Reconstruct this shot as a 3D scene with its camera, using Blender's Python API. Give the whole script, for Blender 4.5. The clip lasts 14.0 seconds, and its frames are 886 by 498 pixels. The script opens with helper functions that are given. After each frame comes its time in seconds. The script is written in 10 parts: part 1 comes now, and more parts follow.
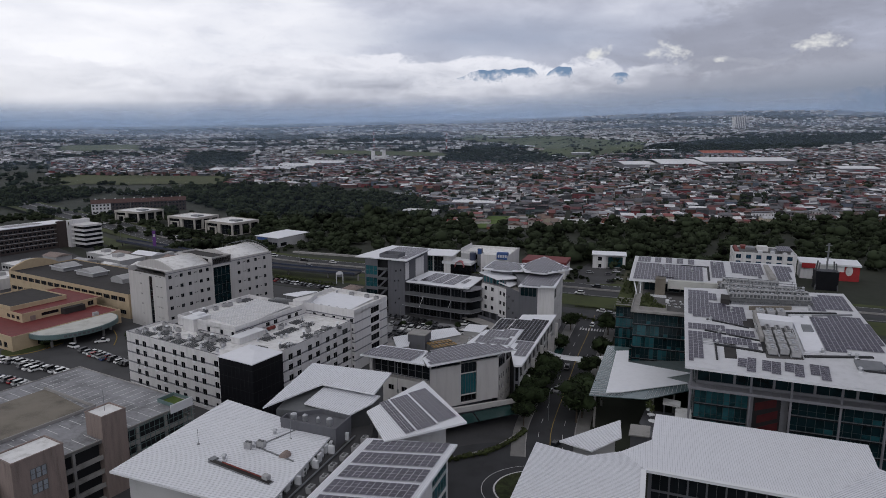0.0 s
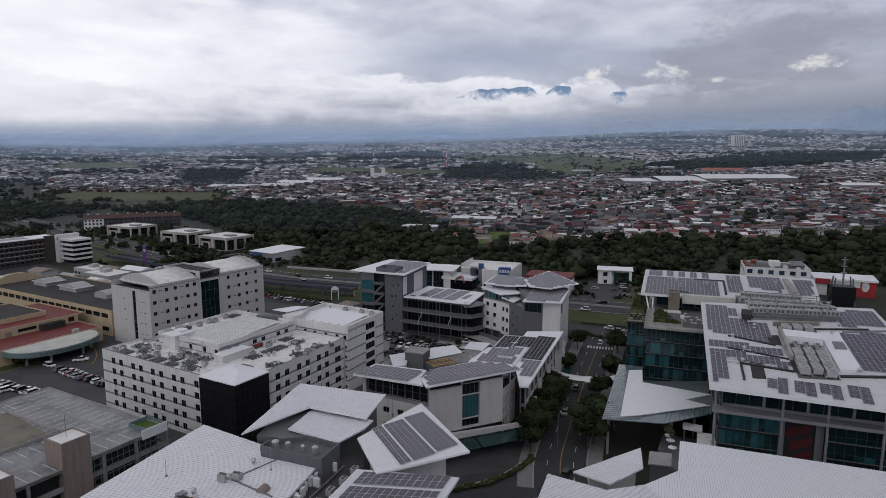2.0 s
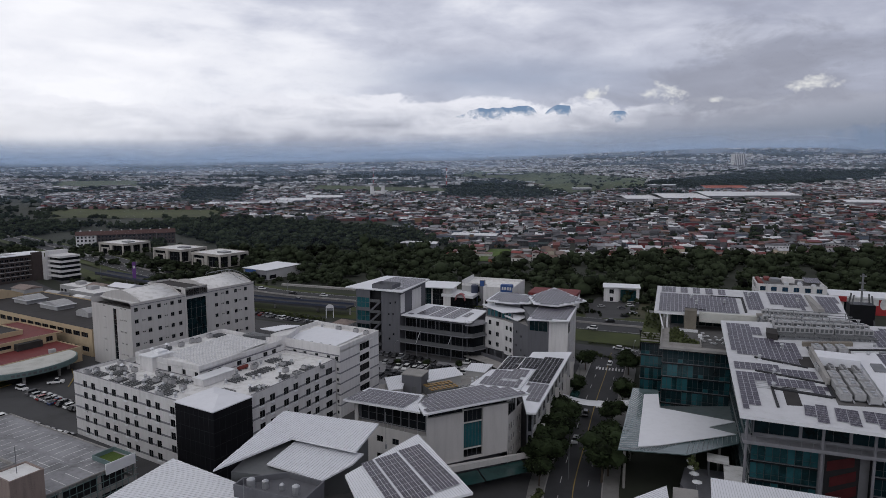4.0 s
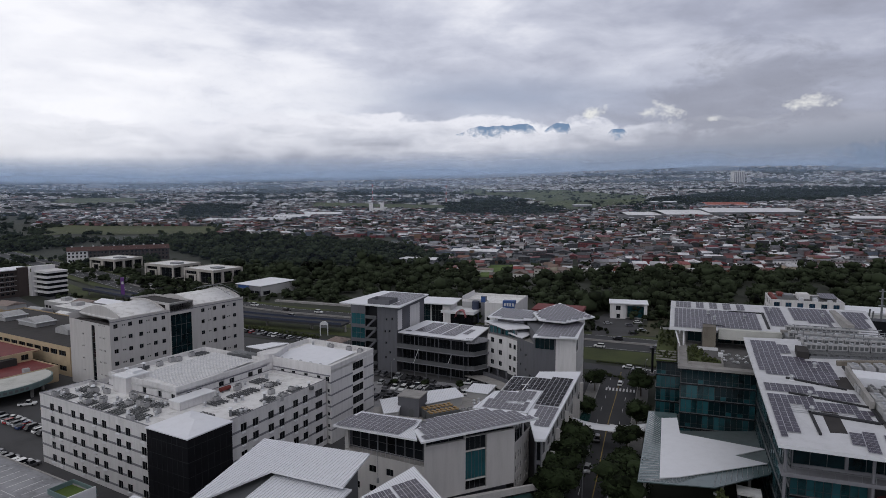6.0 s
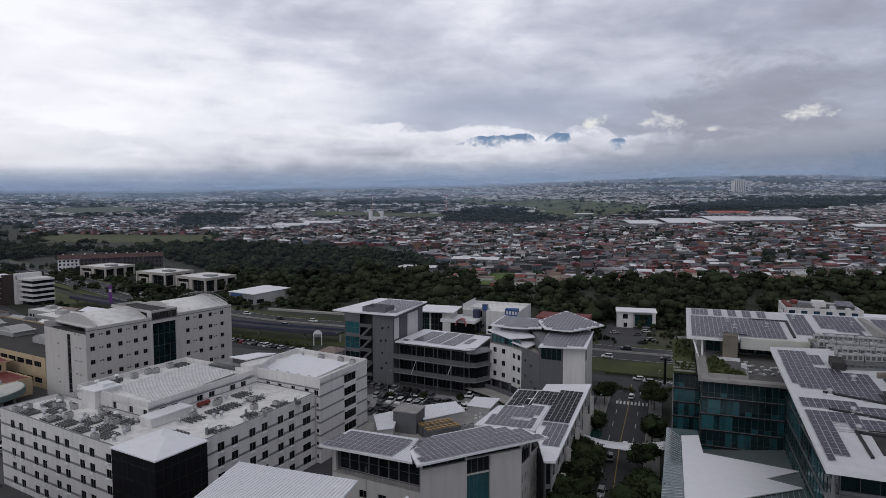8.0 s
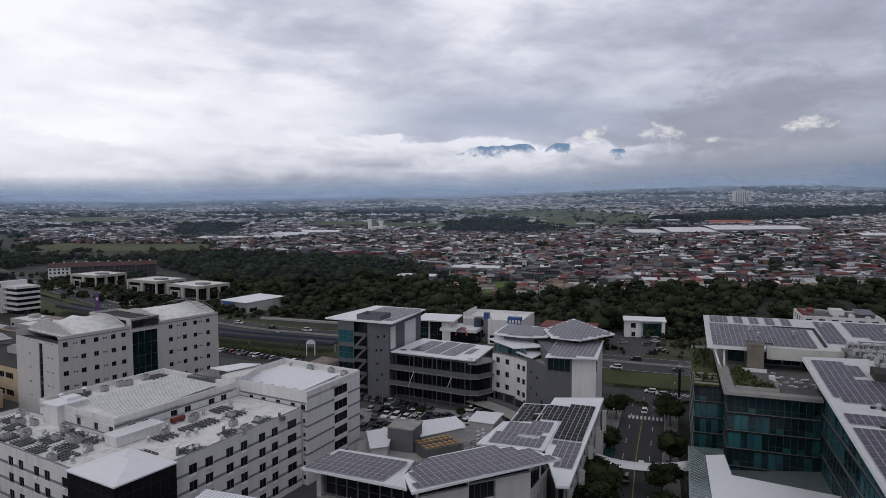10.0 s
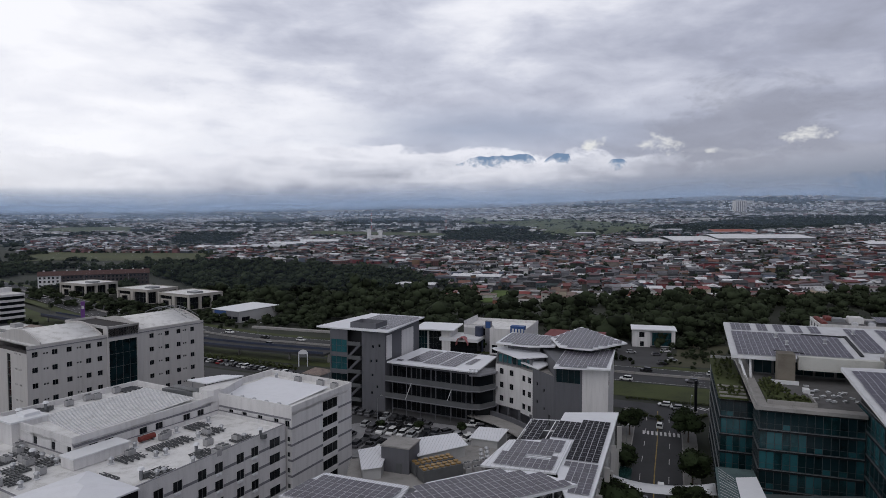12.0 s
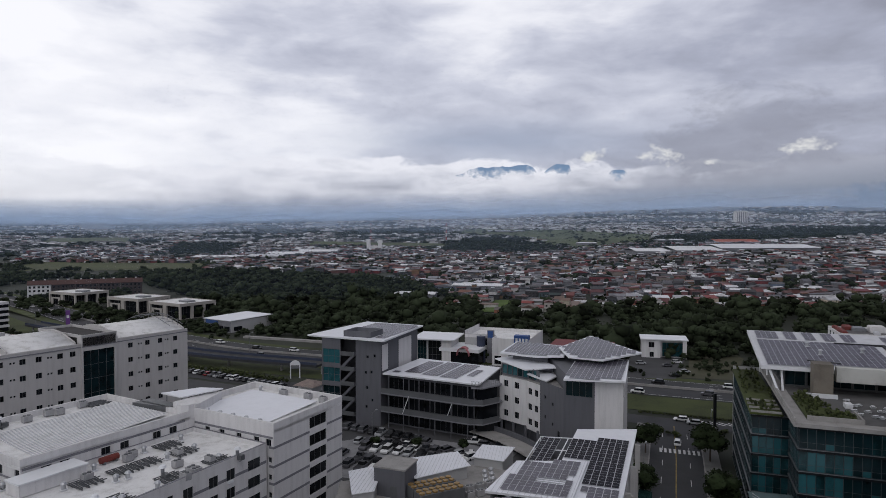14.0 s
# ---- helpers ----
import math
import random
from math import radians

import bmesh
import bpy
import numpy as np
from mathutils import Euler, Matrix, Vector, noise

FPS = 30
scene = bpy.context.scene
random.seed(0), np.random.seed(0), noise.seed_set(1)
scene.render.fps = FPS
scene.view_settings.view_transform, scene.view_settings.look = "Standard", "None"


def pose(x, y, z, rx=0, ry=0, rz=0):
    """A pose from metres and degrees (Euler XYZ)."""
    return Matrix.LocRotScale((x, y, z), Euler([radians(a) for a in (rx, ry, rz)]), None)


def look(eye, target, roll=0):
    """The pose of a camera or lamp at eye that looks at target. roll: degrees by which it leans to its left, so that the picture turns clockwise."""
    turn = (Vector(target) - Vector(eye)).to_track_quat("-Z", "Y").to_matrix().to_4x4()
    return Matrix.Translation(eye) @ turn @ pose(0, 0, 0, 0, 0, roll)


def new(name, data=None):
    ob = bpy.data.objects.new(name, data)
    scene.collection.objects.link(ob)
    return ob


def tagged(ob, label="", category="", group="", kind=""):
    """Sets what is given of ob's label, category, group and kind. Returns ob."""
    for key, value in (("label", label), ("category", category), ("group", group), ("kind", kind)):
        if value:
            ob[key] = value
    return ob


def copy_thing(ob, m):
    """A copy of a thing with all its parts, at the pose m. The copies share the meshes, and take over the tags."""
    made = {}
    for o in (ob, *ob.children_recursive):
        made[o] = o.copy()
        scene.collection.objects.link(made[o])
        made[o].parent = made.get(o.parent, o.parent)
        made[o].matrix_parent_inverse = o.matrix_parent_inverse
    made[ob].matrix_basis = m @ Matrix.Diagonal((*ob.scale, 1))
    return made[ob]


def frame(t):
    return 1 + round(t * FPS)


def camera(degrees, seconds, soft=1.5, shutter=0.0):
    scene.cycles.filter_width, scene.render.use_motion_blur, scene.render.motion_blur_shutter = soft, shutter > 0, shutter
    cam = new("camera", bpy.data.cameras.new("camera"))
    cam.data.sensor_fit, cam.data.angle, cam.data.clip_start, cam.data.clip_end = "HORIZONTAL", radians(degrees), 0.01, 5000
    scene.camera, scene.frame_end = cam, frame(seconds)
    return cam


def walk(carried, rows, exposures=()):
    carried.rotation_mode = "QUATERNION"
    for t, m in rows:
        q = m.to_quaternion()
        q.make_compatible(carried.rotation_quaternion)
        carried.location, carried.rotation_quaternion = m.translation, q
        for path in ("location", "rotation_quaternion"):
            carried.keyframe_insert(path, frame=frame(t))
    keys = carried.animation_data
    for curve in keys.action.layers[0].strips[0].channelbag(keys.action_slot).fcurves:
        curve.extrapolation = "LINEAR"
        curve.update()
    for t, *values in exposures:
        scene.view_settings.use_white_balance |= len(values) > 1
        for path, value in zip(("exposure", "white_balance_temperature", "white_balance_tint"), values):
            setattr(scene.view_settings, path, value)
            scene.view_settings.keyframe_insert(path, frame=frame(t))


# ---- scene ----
cam = camera(69.53, 14.0, soft=0.6)
# seconds, eye, and the turn: yaw to the left, pitch up, roll
ROWS = [
    (0, -0.026, 1.813, 81.151, 0.033, -10.469, 0.053),
    (0.5, -0.011, 4.651, 80.204, 0.023, -10.089, 0.058),
    (1, 0.011, 7.834, 79.079, 0.023, -9.657, 0.072),
    (1.5, -0.002, 11.322, 77.801, 0.021, -9.232, 0.072),
    (2, -0.066, 14.612, 76.664, -0.000, -8.802, 0.083),
    (2.5, -0.041, 17.848, 75.840, 0.013, -8.386, 0.096),
    (3, -0.005, 21.111, 75.009, 0.008, -7.955, 0.079),
    (5.5, 0.169, 37.885, 70.665, -0.002, -5.888, 0.084),
    (6, 0.102, 41.017, 69.791, -0.022, -5.503, 0.078),
    (6.5, 0.172, 44.330, 68.940, -0.024, -5.278, 0.081),
    (7, 0.220, 47.622, 68.137, -0.023, -5.066, 0.066),
    (7.5, 0.322, 50.852, 67.315, -0.016, -4.824, 0.031),
    (8, 0.402, 54.334, 66.525, -0.008, -4.616, 0.062),
    (10.5, 0.637, 70.966, 62.311, 0.002, -3.419, 0.062),
    (11, 0.633, 74.286, 61.528, -0.009, -3.188, 0.060),
    (11.5, 0.646, 77.624, 60.764, -0.012, -2.945, 0.075),
    (12, 0.736, 80.931, 60.016, -0.013, -2.714, 0.037),
    (12.5, 0.748, 84.141, 59.199, -0.016, -2.451, 0.047),
    (13, 0.757, 87.459, 58.453, -0.008, -2.208, 0.068),
    (13.5, 0.774, 90.664, 57.778, -0.010, -1.967, 0.049),
    (14, 0.809, 93.992, 56.987, -0.000, -1.699, 0.036),
]
walk(cam, [(t, pose(x, y, z, 90 + pitch, 0, yaw) @ pose(0, 0, 0, 0, 0, roll)) for t, x, y, z, yaw, pitch, roll in ROWS])

# ---------------------------------------------------------------- sky and sun
def links(nt, *pairs):
    for a, b in pairs:
        nt.links.new(a, b)


def make_world():
    world = bpy.data.worlds.new("overcast_sky")
    scene.world = world
    world.use_nodes = True
    nt = world.node_tree
    N = nt.nodes
    N.clear()
    out = N.new("ShaderNodeOutputWorld")
    bg = N.new("ShaderNodeBackground")
    sky = N.new("ShaderNodeTexSky")
    sky.sky_type, sky.sun_disc = "NISHITA", False
    sky.sun_elevation, sky.sun_rotation = radians(51), radians(164)
    sky.altitude, sky.air_density, sky.dust_density = 1100, 1.2, 2.0
    skys = N.new("ShaderNodeVectorMath")
    skys.operation = "SCALE"
    skys.inputs["Scale"].default_value = 0.07
    co = N.new("ShaderNodeTexCoord")
    sep = N.new("ShaderNodeSeparateXYZ")
    links(nt, (co.outputs["Generated"], sep.inputs[0]))

    def math_node(op, a, b=None, clamp=False):
        n = N.new("ShaderNodeMath")
        n.operation, n.use_clamp = op, clamp
        for i, v in enumerate((a, b)):
            if v is None:
                continue
            if isinstance(v, (int, float)):
                n.inputs[i].default_value = v
            else:
                nt.links.new(v, n.inputs[i])
        return n.outputs[0]

    def ramp(fac, stops):
        r = N.new("ShaderNodeValToRGB")
        nt.links.new(fac, r.inputs[0])
        while len(r.color_ramp.elements) < len(stops):
            r.color_ramp.elements.new(0.5)
        for e, (p, c) in zip(r.color_ramp.elements, stops):
            e.position, e.color = p, (*c, 1)
        return r.outputs[0]

    def noise_node(vec, scale, detail, rough, distort=0.0):
        n = N.new("ShaderNodeTexNoise")
        nt.links.new(vec, n.inputs["Vector"])
        n.inputs["Scale"].default_value, n.inputs["Detail"].default_value = scale, detail
        n.inputs["Roughness"].default_value, n.inputs["Distortion"].default_value = rough, distort
        return n.outputs["Fac"]

    def mix(fac, a, b):
        m = N.new("ShaderNodeMix")
        m.data_type = "RGBA"
        for k, v in ((0, fac), (6, a), (7, b)):
            if isinstance(v, (int, float)):
                m.inputs[k].default_value = v
            elif isinstance(v, tuple):
                m.inputs[k].default_value = (*v, 1)
            else:
                nt.links.new(v, m.inputs[k])
        return m.outputs[2]

    x, y, z = sep.outputs

    def stretched(k, lift, seed):
        c = N.new("ShaderNodeCombineXYZ")
        links(nt, (math_node("ADD", math_node("MULTIPLY", x, k), seed), c.inputs[0]), (math_node("MULTIPLY", y, k), c.inputs[1]), (math_node("MULTIPLY", z, lift), c.inputs[2]))
        return c.outputs[0]

    # the cloud deck: soft layers drawn out along the horizon, bright in the west, heavy and grey in the east
    deck = noise_node(stretched(1.5, 5.2, 0.4), 1.9, 7, 0.5, 0.25)
    fine = noise_node(stretched(2.4, 6.5, 5.0), 3.6, 8, 0.55, 0.25)
    both = math_node("ADD", math_node("MULTIPLY", math_node("SUBTRACT", deck, 0.5), 1.15), math_node("MULTIPLY", math_node("SUBTRACT", fine, 0.5), 0.62))
    both = math_node("ADD", both, math_node("ADD", math_node("MULTIPLY", x, -0.62), 0.55))
    # the deck thins to a brighter veil high in the north
    veil = math_node("MULTIPLY", math_node("SUBTRACT", z, 0.17), 1.3, True)
    both = math_node("ADD", both, math_node("MULTIPLY", veil, math_node("SUBTRACT", 1.0, math_node("MULTIPLY", math_node("ABSOLUTE", math_node("SUBTRACT", x, 0.06)), 3.0), True)))
    cloud = ramp(both, [(0.08, CLOUD_DARK), (0.34, CLOUD_GREY), (0.56, CLOUD_MID), (0.74, CLOUD_LIGHT), (0.95, CLOUD_WHITE)])
    # blue-grey shade under the deck just above the bank
    under = math_node("SUBTRACT", 1.0, math_node("MULTIPLY", math_node("ABSOLUTE", math_node("SUBTRACT", z, 0.135)), 22.0), True)
    mid_ = math_node("SUBTRACT", 1.0, math_node("MULTIPLY", math_node("ABSOLUTE", math_node("SUBTRACT", x, 0.08)), 3.2), True)
    under = math_node("MULTIPLY", math_node("MULTIPLY", under, mid_), math_node("MULTIPLY", math_node("SUBTRACT", fine, 0.15), 2.6, True))
    cloud = mix(math_node("MULTIPLY", under, 0.95), cloud, UNDER)
    # low cloud bank: billowing bright tops, greyer below
    flat_ = stretched(1.0, 2.0, 0.0)
    puffs = noise_node(flat_, 13.0, 10, 0.62, 0.35)
    swell = noise_node(stretched(1.0, 0.6, 3.0), 3.0, 3, 0.5)
    bank_h = math_node("SUBTRACT", math_node("ADD", math_node("ADD", math_node("MULTIPLY", math_node("SUBTRACT", puffs, 0.5), 0.075), math_node("MULTIPLY", math_node("SUBTRACT", swell, 0.5), 0.07)), 0.104), z)
    bank = math_node("MULTIPLY", bank_h, 150.0, True)
    deep = math_node("ADD", math_node("MULTIPLY", bank_h, 12.0), math_node("MULTIPLY", math_node("SUBTRACT", noise_node(stretched(1.4, 5.0, 2.0), 7.0, 9, 0.6, 0.5), 0.5), 1.5))
    deep = math_node("ADD", deep, math_node("MULTIPLY", math_node("MAXIMUM", math_node("SUBTRACT", x, 0.1), 0.0), 2.6))
    bank_col = ramp(deep, [(0.12, BANK_LIGHT), (0.55, BANK_MID), (1.0, BANK_DARK)])
    bank = math_node("MULTIPLY", bank, math_node("MULTIPLY", math_node("ADD", x, 0.75), 2.2, True))
    # a heavy grey cloud standing in the east
    ex_ = math_node("MULTIPLY", math_node("SUBTRACT", x, 0.425), 9.0)
    ez_ = math_node("MULTIPLY", math_node("SUBTRACT", z, 0.125), 13.0)
    heavy = math_node("SUBTRACT", 1.0, math_node("ADD", math_node("MULTIPLY", ex_, ex_), math_node("MULTIPLY", ez_, ez_)))
    heavy = math_node("MULTIPLY", math_node("ADD", heavy, math_node("MULTIPLY", math_node("SUBTRACT", puffs, 0.5), 4.0)), 1.6, True)
    col = mix(bank, cloud, bank_col)
    col = mix(math_node("MULTIPLY", heavy, 0.55), col, CLOUD_DARK)
    # breaks in the cloud towards the north-east
    breaks = noise_node(stretched(1.0, 1.6, 0.0), 30.0, 7, 0.6, 0.15)
    gaps = None
    for gx, gz, gw in ((0.228, 0.113, 0.020), (0.314, 0.109, 0.028), (0.492, 0.117, 0.024), (0.385, 0.098, 0.009)):
        dx = math_node("MULTIPLY", math_node("ABSOLUTE", math_node("SUBTRACT", x, gx)), 1 / gw)
        dz = math_node("MULTIPLY", math_node("ABSOLUTE", math_node("SUBTRACT", z, gz)), 1 / (0.5 * gw))
        near_ = math_node("SUBTRACT", 1.0, math_node("MULTIPLY", math_node("ADD", math_node("MULTIPLY", dx, dx), math_node("MULTIPLY", dz, dz)), 0.6))
        fac_ = math_node("MULTIPLY", math_node("ADD", near_, math_node("MULTIPLY", math_node("SUBTRACT", breaks, 0.58), 6.5)), 0.9, True)
        fac_ = math_node("MULTIPLY", fac_, math_node("MULTIPLY", math_node("ADD", near_, 1.0), 1.0, True))
        gaps = fac_ if gaps is None else math_node("MAXIMUM", gaps, fac_)
    col = mix(math_node("MULTIPLY", gaps, 0.8), col, BREAK)
    # blue haze over the plain, greyer towards the east
    rise = math_node("ADD", math_node("MULTIPLY", math_node("MAXIMUM", math_node("ADD", x, 0.05), 0.0), 0.08), 0.013)
    haze = math_node("SUBTRACT", 1.0, math_node("MULTIPLY", math_node("MAXIMUM", math_node("SUBTRACT", z, rise), 0.0), 33.0), True)
    hz = mix(math_node("MULTIPLY", math_node("ADD", x, 0.05), 2.4, True), HAZE, HAZE_EAST)
    col = mix(math_node("MULTIPLY", haze, 0.92), col, hz)
    both_sky = mix(0.94, skys.outputs[0], col)
    # out of sight overhead the sky is dimmed to weaken its light on the ground
    thick = math_node("SUBTRACT", 1.0, math_node("MULTIPLY", math_node("MULTIPLY", math_node("SUBTRACT", z, 0.34), 2.2, True), 0.55))
    dim = N.new("ShaderNodeVectorMath")
    dim.operation = "SCALE"
    links(nt, (both_sky, dim.inputs[0]), (thick, dim.inputs["Scale"]))
    final = dim.outputs[0]
    links(nt, (sky.outputs[0], skys.inputs[0]), (final, bg.inputs["Color"]), (bg.outputs[0], out.inputs["Surface"]))
    bg.inputs["Strength"].default_value = 1.0


CLOUD_DARK, CLOUD_GREY, CLOUD_MID = (0.29, 0.30, 0.37), (0.42, 0.44, 0.545), (0.62, 0.64, 0.745)
CLOUD_LIGHT, CLOUD_WHITE = (0.85, 0.86, 0.935), (1.0, 1.0, 1.05)
UNDER, BREAK = (0.36, 0.41, 0.54), (0.88, 0.875, 0.85)
BANK_LIGHT, BANK_MID, BANK_DARK = (0.84, 0.845, 0.92), (0.62, 0.635, 0.72), (0.385, 0.40, 0.485)
HAZE, HAZE_EAST = (0.265, 0.335, 0.465), (0.235, 0.265, 0.345)
make_world()
sun = new("sun", bpy.data.lights.new("sun", "SUN"))
sun.data.energy, sun.data.angle, sun.data.color = 0.45, radians(40), (1.0, 0.975, 1.0)
sun.matrix_world = look((20, -70, 90), (0, 0, 0))

# ---------------------------------------------------------------- materials
def material(name, color, rough=0.8, metal=0.0, vary=0.12, scale=0.35, fine=6.0, bump=0.0, spec=0.4, per_object=0.0, stain=None, per_island=0.0, streak=1.0):
    """A painted or raw surface: base colour varied by stains (scale) and grain (fine), in metres."""
    m = bpy.data.materials.new(name)
    m.use_nodes = True
    nt = m.node_tree
    N = nt.nodes
    b = N["Principled BSDF"]
    b.inputs["Roughness"].default_value, b.inputs["Metallic"].default_value = rough, metal
    b.inputs["Specular IOR Level"].default_value = spec
    geo = N.new("ShaderNodeNewGeometry")
    n1, n2 = N.new("ShaderNodeTexNoise"), N.new("ShaderNodeTexNoise")
    for n, s, d in ((n1, scale, 5), (n2, fine, 3)):
        nt.links.new(geo.outputs["Position"], n.inputs["Vector"])
        n.inputs["Scale"].default_value, n.inputs["Detail"].default_value, n.inputs["Roughness"].default_value = s, d, 0.6
    if streak != 1.0:
        # rain marks: the stains run downwards
        run = N.new("ShaderNodeVectorMath")
        run.operation = "MULTIPLY"
        run.inputs[1].default_value = (streak, streak, 0.35)
        nt.links.new(geo.outputs["Position"], run.inputs[0])
        nt.links.new(run.outputs[0], n1.inputs["Vector"])
    mx = N.new("ShaderNodeMath")
    mx.operation = "MULTIPLY_ADD"
    nt.links.new(n1.outputs["Fac"], mx.inputs[0])
    mx.inputs[1].default_value = 0.7
    m3 = N.new("ShaderNodeMath")
    m3.operation = "MULTIPLY"
    nt.links.new(n2.outputs["Fac"], m3.inputs[0])
    m3.inputs[1].default_value = 0.3
    nt.links.new(m3.outputs[0], mx.inputs[2])
    fac = mx.outputs[0]
    if per_object or per_island:
        src = N.new("ShaderNodeObjectInfo").outputs["Random"] if per_object else geo.outputs["Random Per Island"]
        a = N.new("ShaderNodeMath")
        a.operation = "MULTIPLY_ADD"
        nt.links.new(src, a.inputs[0])
        a.inputs[1].default_value = per_object or per_island
        nt.links.new(fac, a.inputs[2])
        s = N.new("ShaderNodeMath")
        s.operation = "SUBTRACT"
        nt.links.new(a.outputs[0], s.inputs[0])
        s.inputs[1].default_value = (per_object or per_island) / 2
        fac = s.outputs[0]
    r = N.new("ShaderNodeValToRGB")
    nt.links.new(fac, r.inputs[0])
    lo = stain or tuple(c * (1 - 2.2 * vary) for c in color)
    hi = tuple(min(1, c * (1 + vary)) for c in color)
    e = r.color_ramp.elements
    e[0].position, e[0].color, e[1].position, e[1].color = 0.28, (*lo, 1), 0.72, (*hi, 1)
    mid = e.new(0.5)
    mid.color = (*color, 1)
    nt.links.new(r.outputs[0], b.inputs["Base Color"])
    if bump:
        bp_ = N.new("ShaderNodeBump")
        bp_.inputs["Strength"].default_value, bp_.inputs["Distance"].default_value = bump, 0.1
        nt.links.new(n2.outputs["Fac"], bp_.inputs["Height"])
        nt.links.new(bp_.outputs[0], b.inputs["Normal"])
    return m


def palette_material(name, stops, rough=0.8, vary=0.25):
    """One colour out of a palette for each separate piece of a mesh, with some dirt."""
    m = material(name, (0.5, 0.5, 0.5), rough, vary=vary, scale=0.2, fine=1.5)
    nt = m.node_tree
    N = nt.nodes
    b = N["Principled BSDF"]
    geo = N.new("ShaderNodeNewGeometry")
    r = N.new("ShaderNodeValToRGB")
    r.color_ramp.interpolation = "CONSTANT"
    while len(r.color_ramp.elements) < len(stops):
        r.color_ramp.elements.new(0.5)
    for i, (e, c) in enumerate(zip(r.color_ramp.elements, stops)):
        e.position, e.color = i / len(stops), (*c, 1)
    nt.links.new(geo.outputs["Random Per Island"], r.inputs[0])
    old = b.inputs["Base Color"].links[0].from_socket
    mx = N.new("ShaderNodeMix")
    mx.data_type, mx.blend_type = "RGBA", "MULTIPLY"
    mx.inputs[0].default_value = 1.0
    two = N.new("ShaderNodeVectorMath")
    two.operation = "SCALE"
    two.inputs["Scale"].default_value = 1.8
    nt.links.new(old, two.inputs[0])
    nt.links.new(r.outputs[0], mx.inputs[6])
    nt.links.new(two.outputs[0], mx.inputs[7])
    nt.links.new(mx.outputs[2], b.inputs["Base Color"])
    return m


M = {}
M["white_wall"] = material("white_wall", (0.64, 0.63, 0.63), 0.85, vary=0.10, scale=0.3, streak=3.0)
M["cream_wall"] = material("cream_wall", (0.505, 0.49, 0.48), 0.85, vary=0.08, scale=0.3, streak=3.0)
M["grey_band"] = material("grey_band", (0.20, 0.20, 0.22), 0.8)
M["grey_wall"] = material("grey_wall", (0.118, 0.12, 0.134), 0.8, vary=0.09, scale=0.3, streak=3.0)
M["grey_light"] = material("grey_light", (0.42, 0.42, 0.42), 0.8, vary=0.1, scale=0.15)
M["roof_white"] = material("roof_white", (0.73, 0.74, 0.78), 0.5, vary=0.035, scale=0.6, spec=0.5)
M["awning"] = material("green_awning_glass", (0.018, 0.05, 0.048), 0.2, vary=0.2)
M["lawn_bright"] = material("bright_lawn", (0.075, 0.120, 0.020), 0.95, vary=0.25, scale=0.1)
M["field"] = material("pasture", (0.056, 0.064, 0.020), 0.95, vary=0.45, scale=0.014, fine=0.12, stain=(0.032, 0.042, 0.016))
# Darker than the sheets: the ribs' shadow lines are put into this colour.
M["roof_seam"] = material("roof_seam", (0.52, 0.53, 0.56), 0.55, vary=0.12, scale=0.8)
M["roof_flat"] = material("roof_flat", (0.72, 0.715, 0.71), 0.9, vary=0.12, scale=0.5, fine=5.0, stain=(0.46, 0.45, 0.43))
M["trim_white"] = material("trim_white", (0.72, 0.73, 0.75), 0.5, vary=0.05)
M["black_panel"] = material("black_panel", (0.008, 0.0085, 0.011), 0.4, vary=0.2, spec=0.2)
# Near-black for filler boxes that stand for shaded insides, and for dark parts.
M["dark"] = material("dark_shade_and_paint", (0.02, 0.021, 0.024), 0.7)
M["glass"] = material("dark_glass", (0.010, 0.012, 0.015), 0.1, vary=0.3, spec=0.28, per_object=0.4)
M["teal_glass"] = material("teal_glass", (0.020, 0.082, 0.096), 0.1, vary=0.35, spec=0.35, per_object=0.55)
M["dark_teal"] = material("dark_teal_glass", (0.006, 0.020, 0.025), 0.1, vary=0.3, spec=0.3, per_object=0.3)
M["mullion"] = material("dark_mullion", (0.045, 0.058, 0.064), 0.45)
M["frame"] = material("window_frame", (0.10, 0.105, 0.11), 0.5)
M["pavilion_wall"] = material("beige_render", (0.40, 0.375, 0.345), 0.85, vary=0.08, scale=0.2)
M["solar_dark"] = material("black_solar_cells", (0.008, 0.008, 0.014), 0.45, vary=0.2, spec=0.05, per_object=0.25)
M["solar"] = material("solar_cells", (0.048, 0.042, 0.063), 0.32, vary=0.2, spec=0.32, per_object=0.25)
M["pink_awning"] = material("pink_awning", (0.42, 0.16, 0.17), 0.7)
M["rust"] = material("rust_red", (0.17, 0.035, 0.028), 0.7, vary=0.3, scale=2.0)
M["lot_grey"] = material("car_park_asphalt", (0.23, 0.23, 0.24), 0.9, vary=0.2, scale=0.3, stain=(0.13, 0.13, 0.138))
M["roof_aged"] = material("aged_white_roof", (0.56, 0.565, 0.59), 0.6, vary=0.08, scale=0.5)
M["frosted"] = material("pale_glazing", (0.30, 0.33, 0.36), 0.25, vary=0.15)
# Red with the dimness of a view through glass put into it.
M["mural"] = material("mural_red", (0.075, 0.010, 0.012), 0.6, vary=0.2)
M["module_frame"] = material("module_frame", (0.42, 0.42, 0.45), 0.45, vary=0.05)
M["alu"] = material("aluminium", (0.45, 0.46, 0.48), 0.4, metal=0.6)
M["asphalt"] = material("asphalt", (0.045, 0.046, 0.05), 0.9, vary=0.2, scale=0.12, bump=0.2)
M["asphalt_lot"] = material("asphalt_lot", (0.06, 0.06, 0.063), 0.9, vary=0.2, scale=0.1)
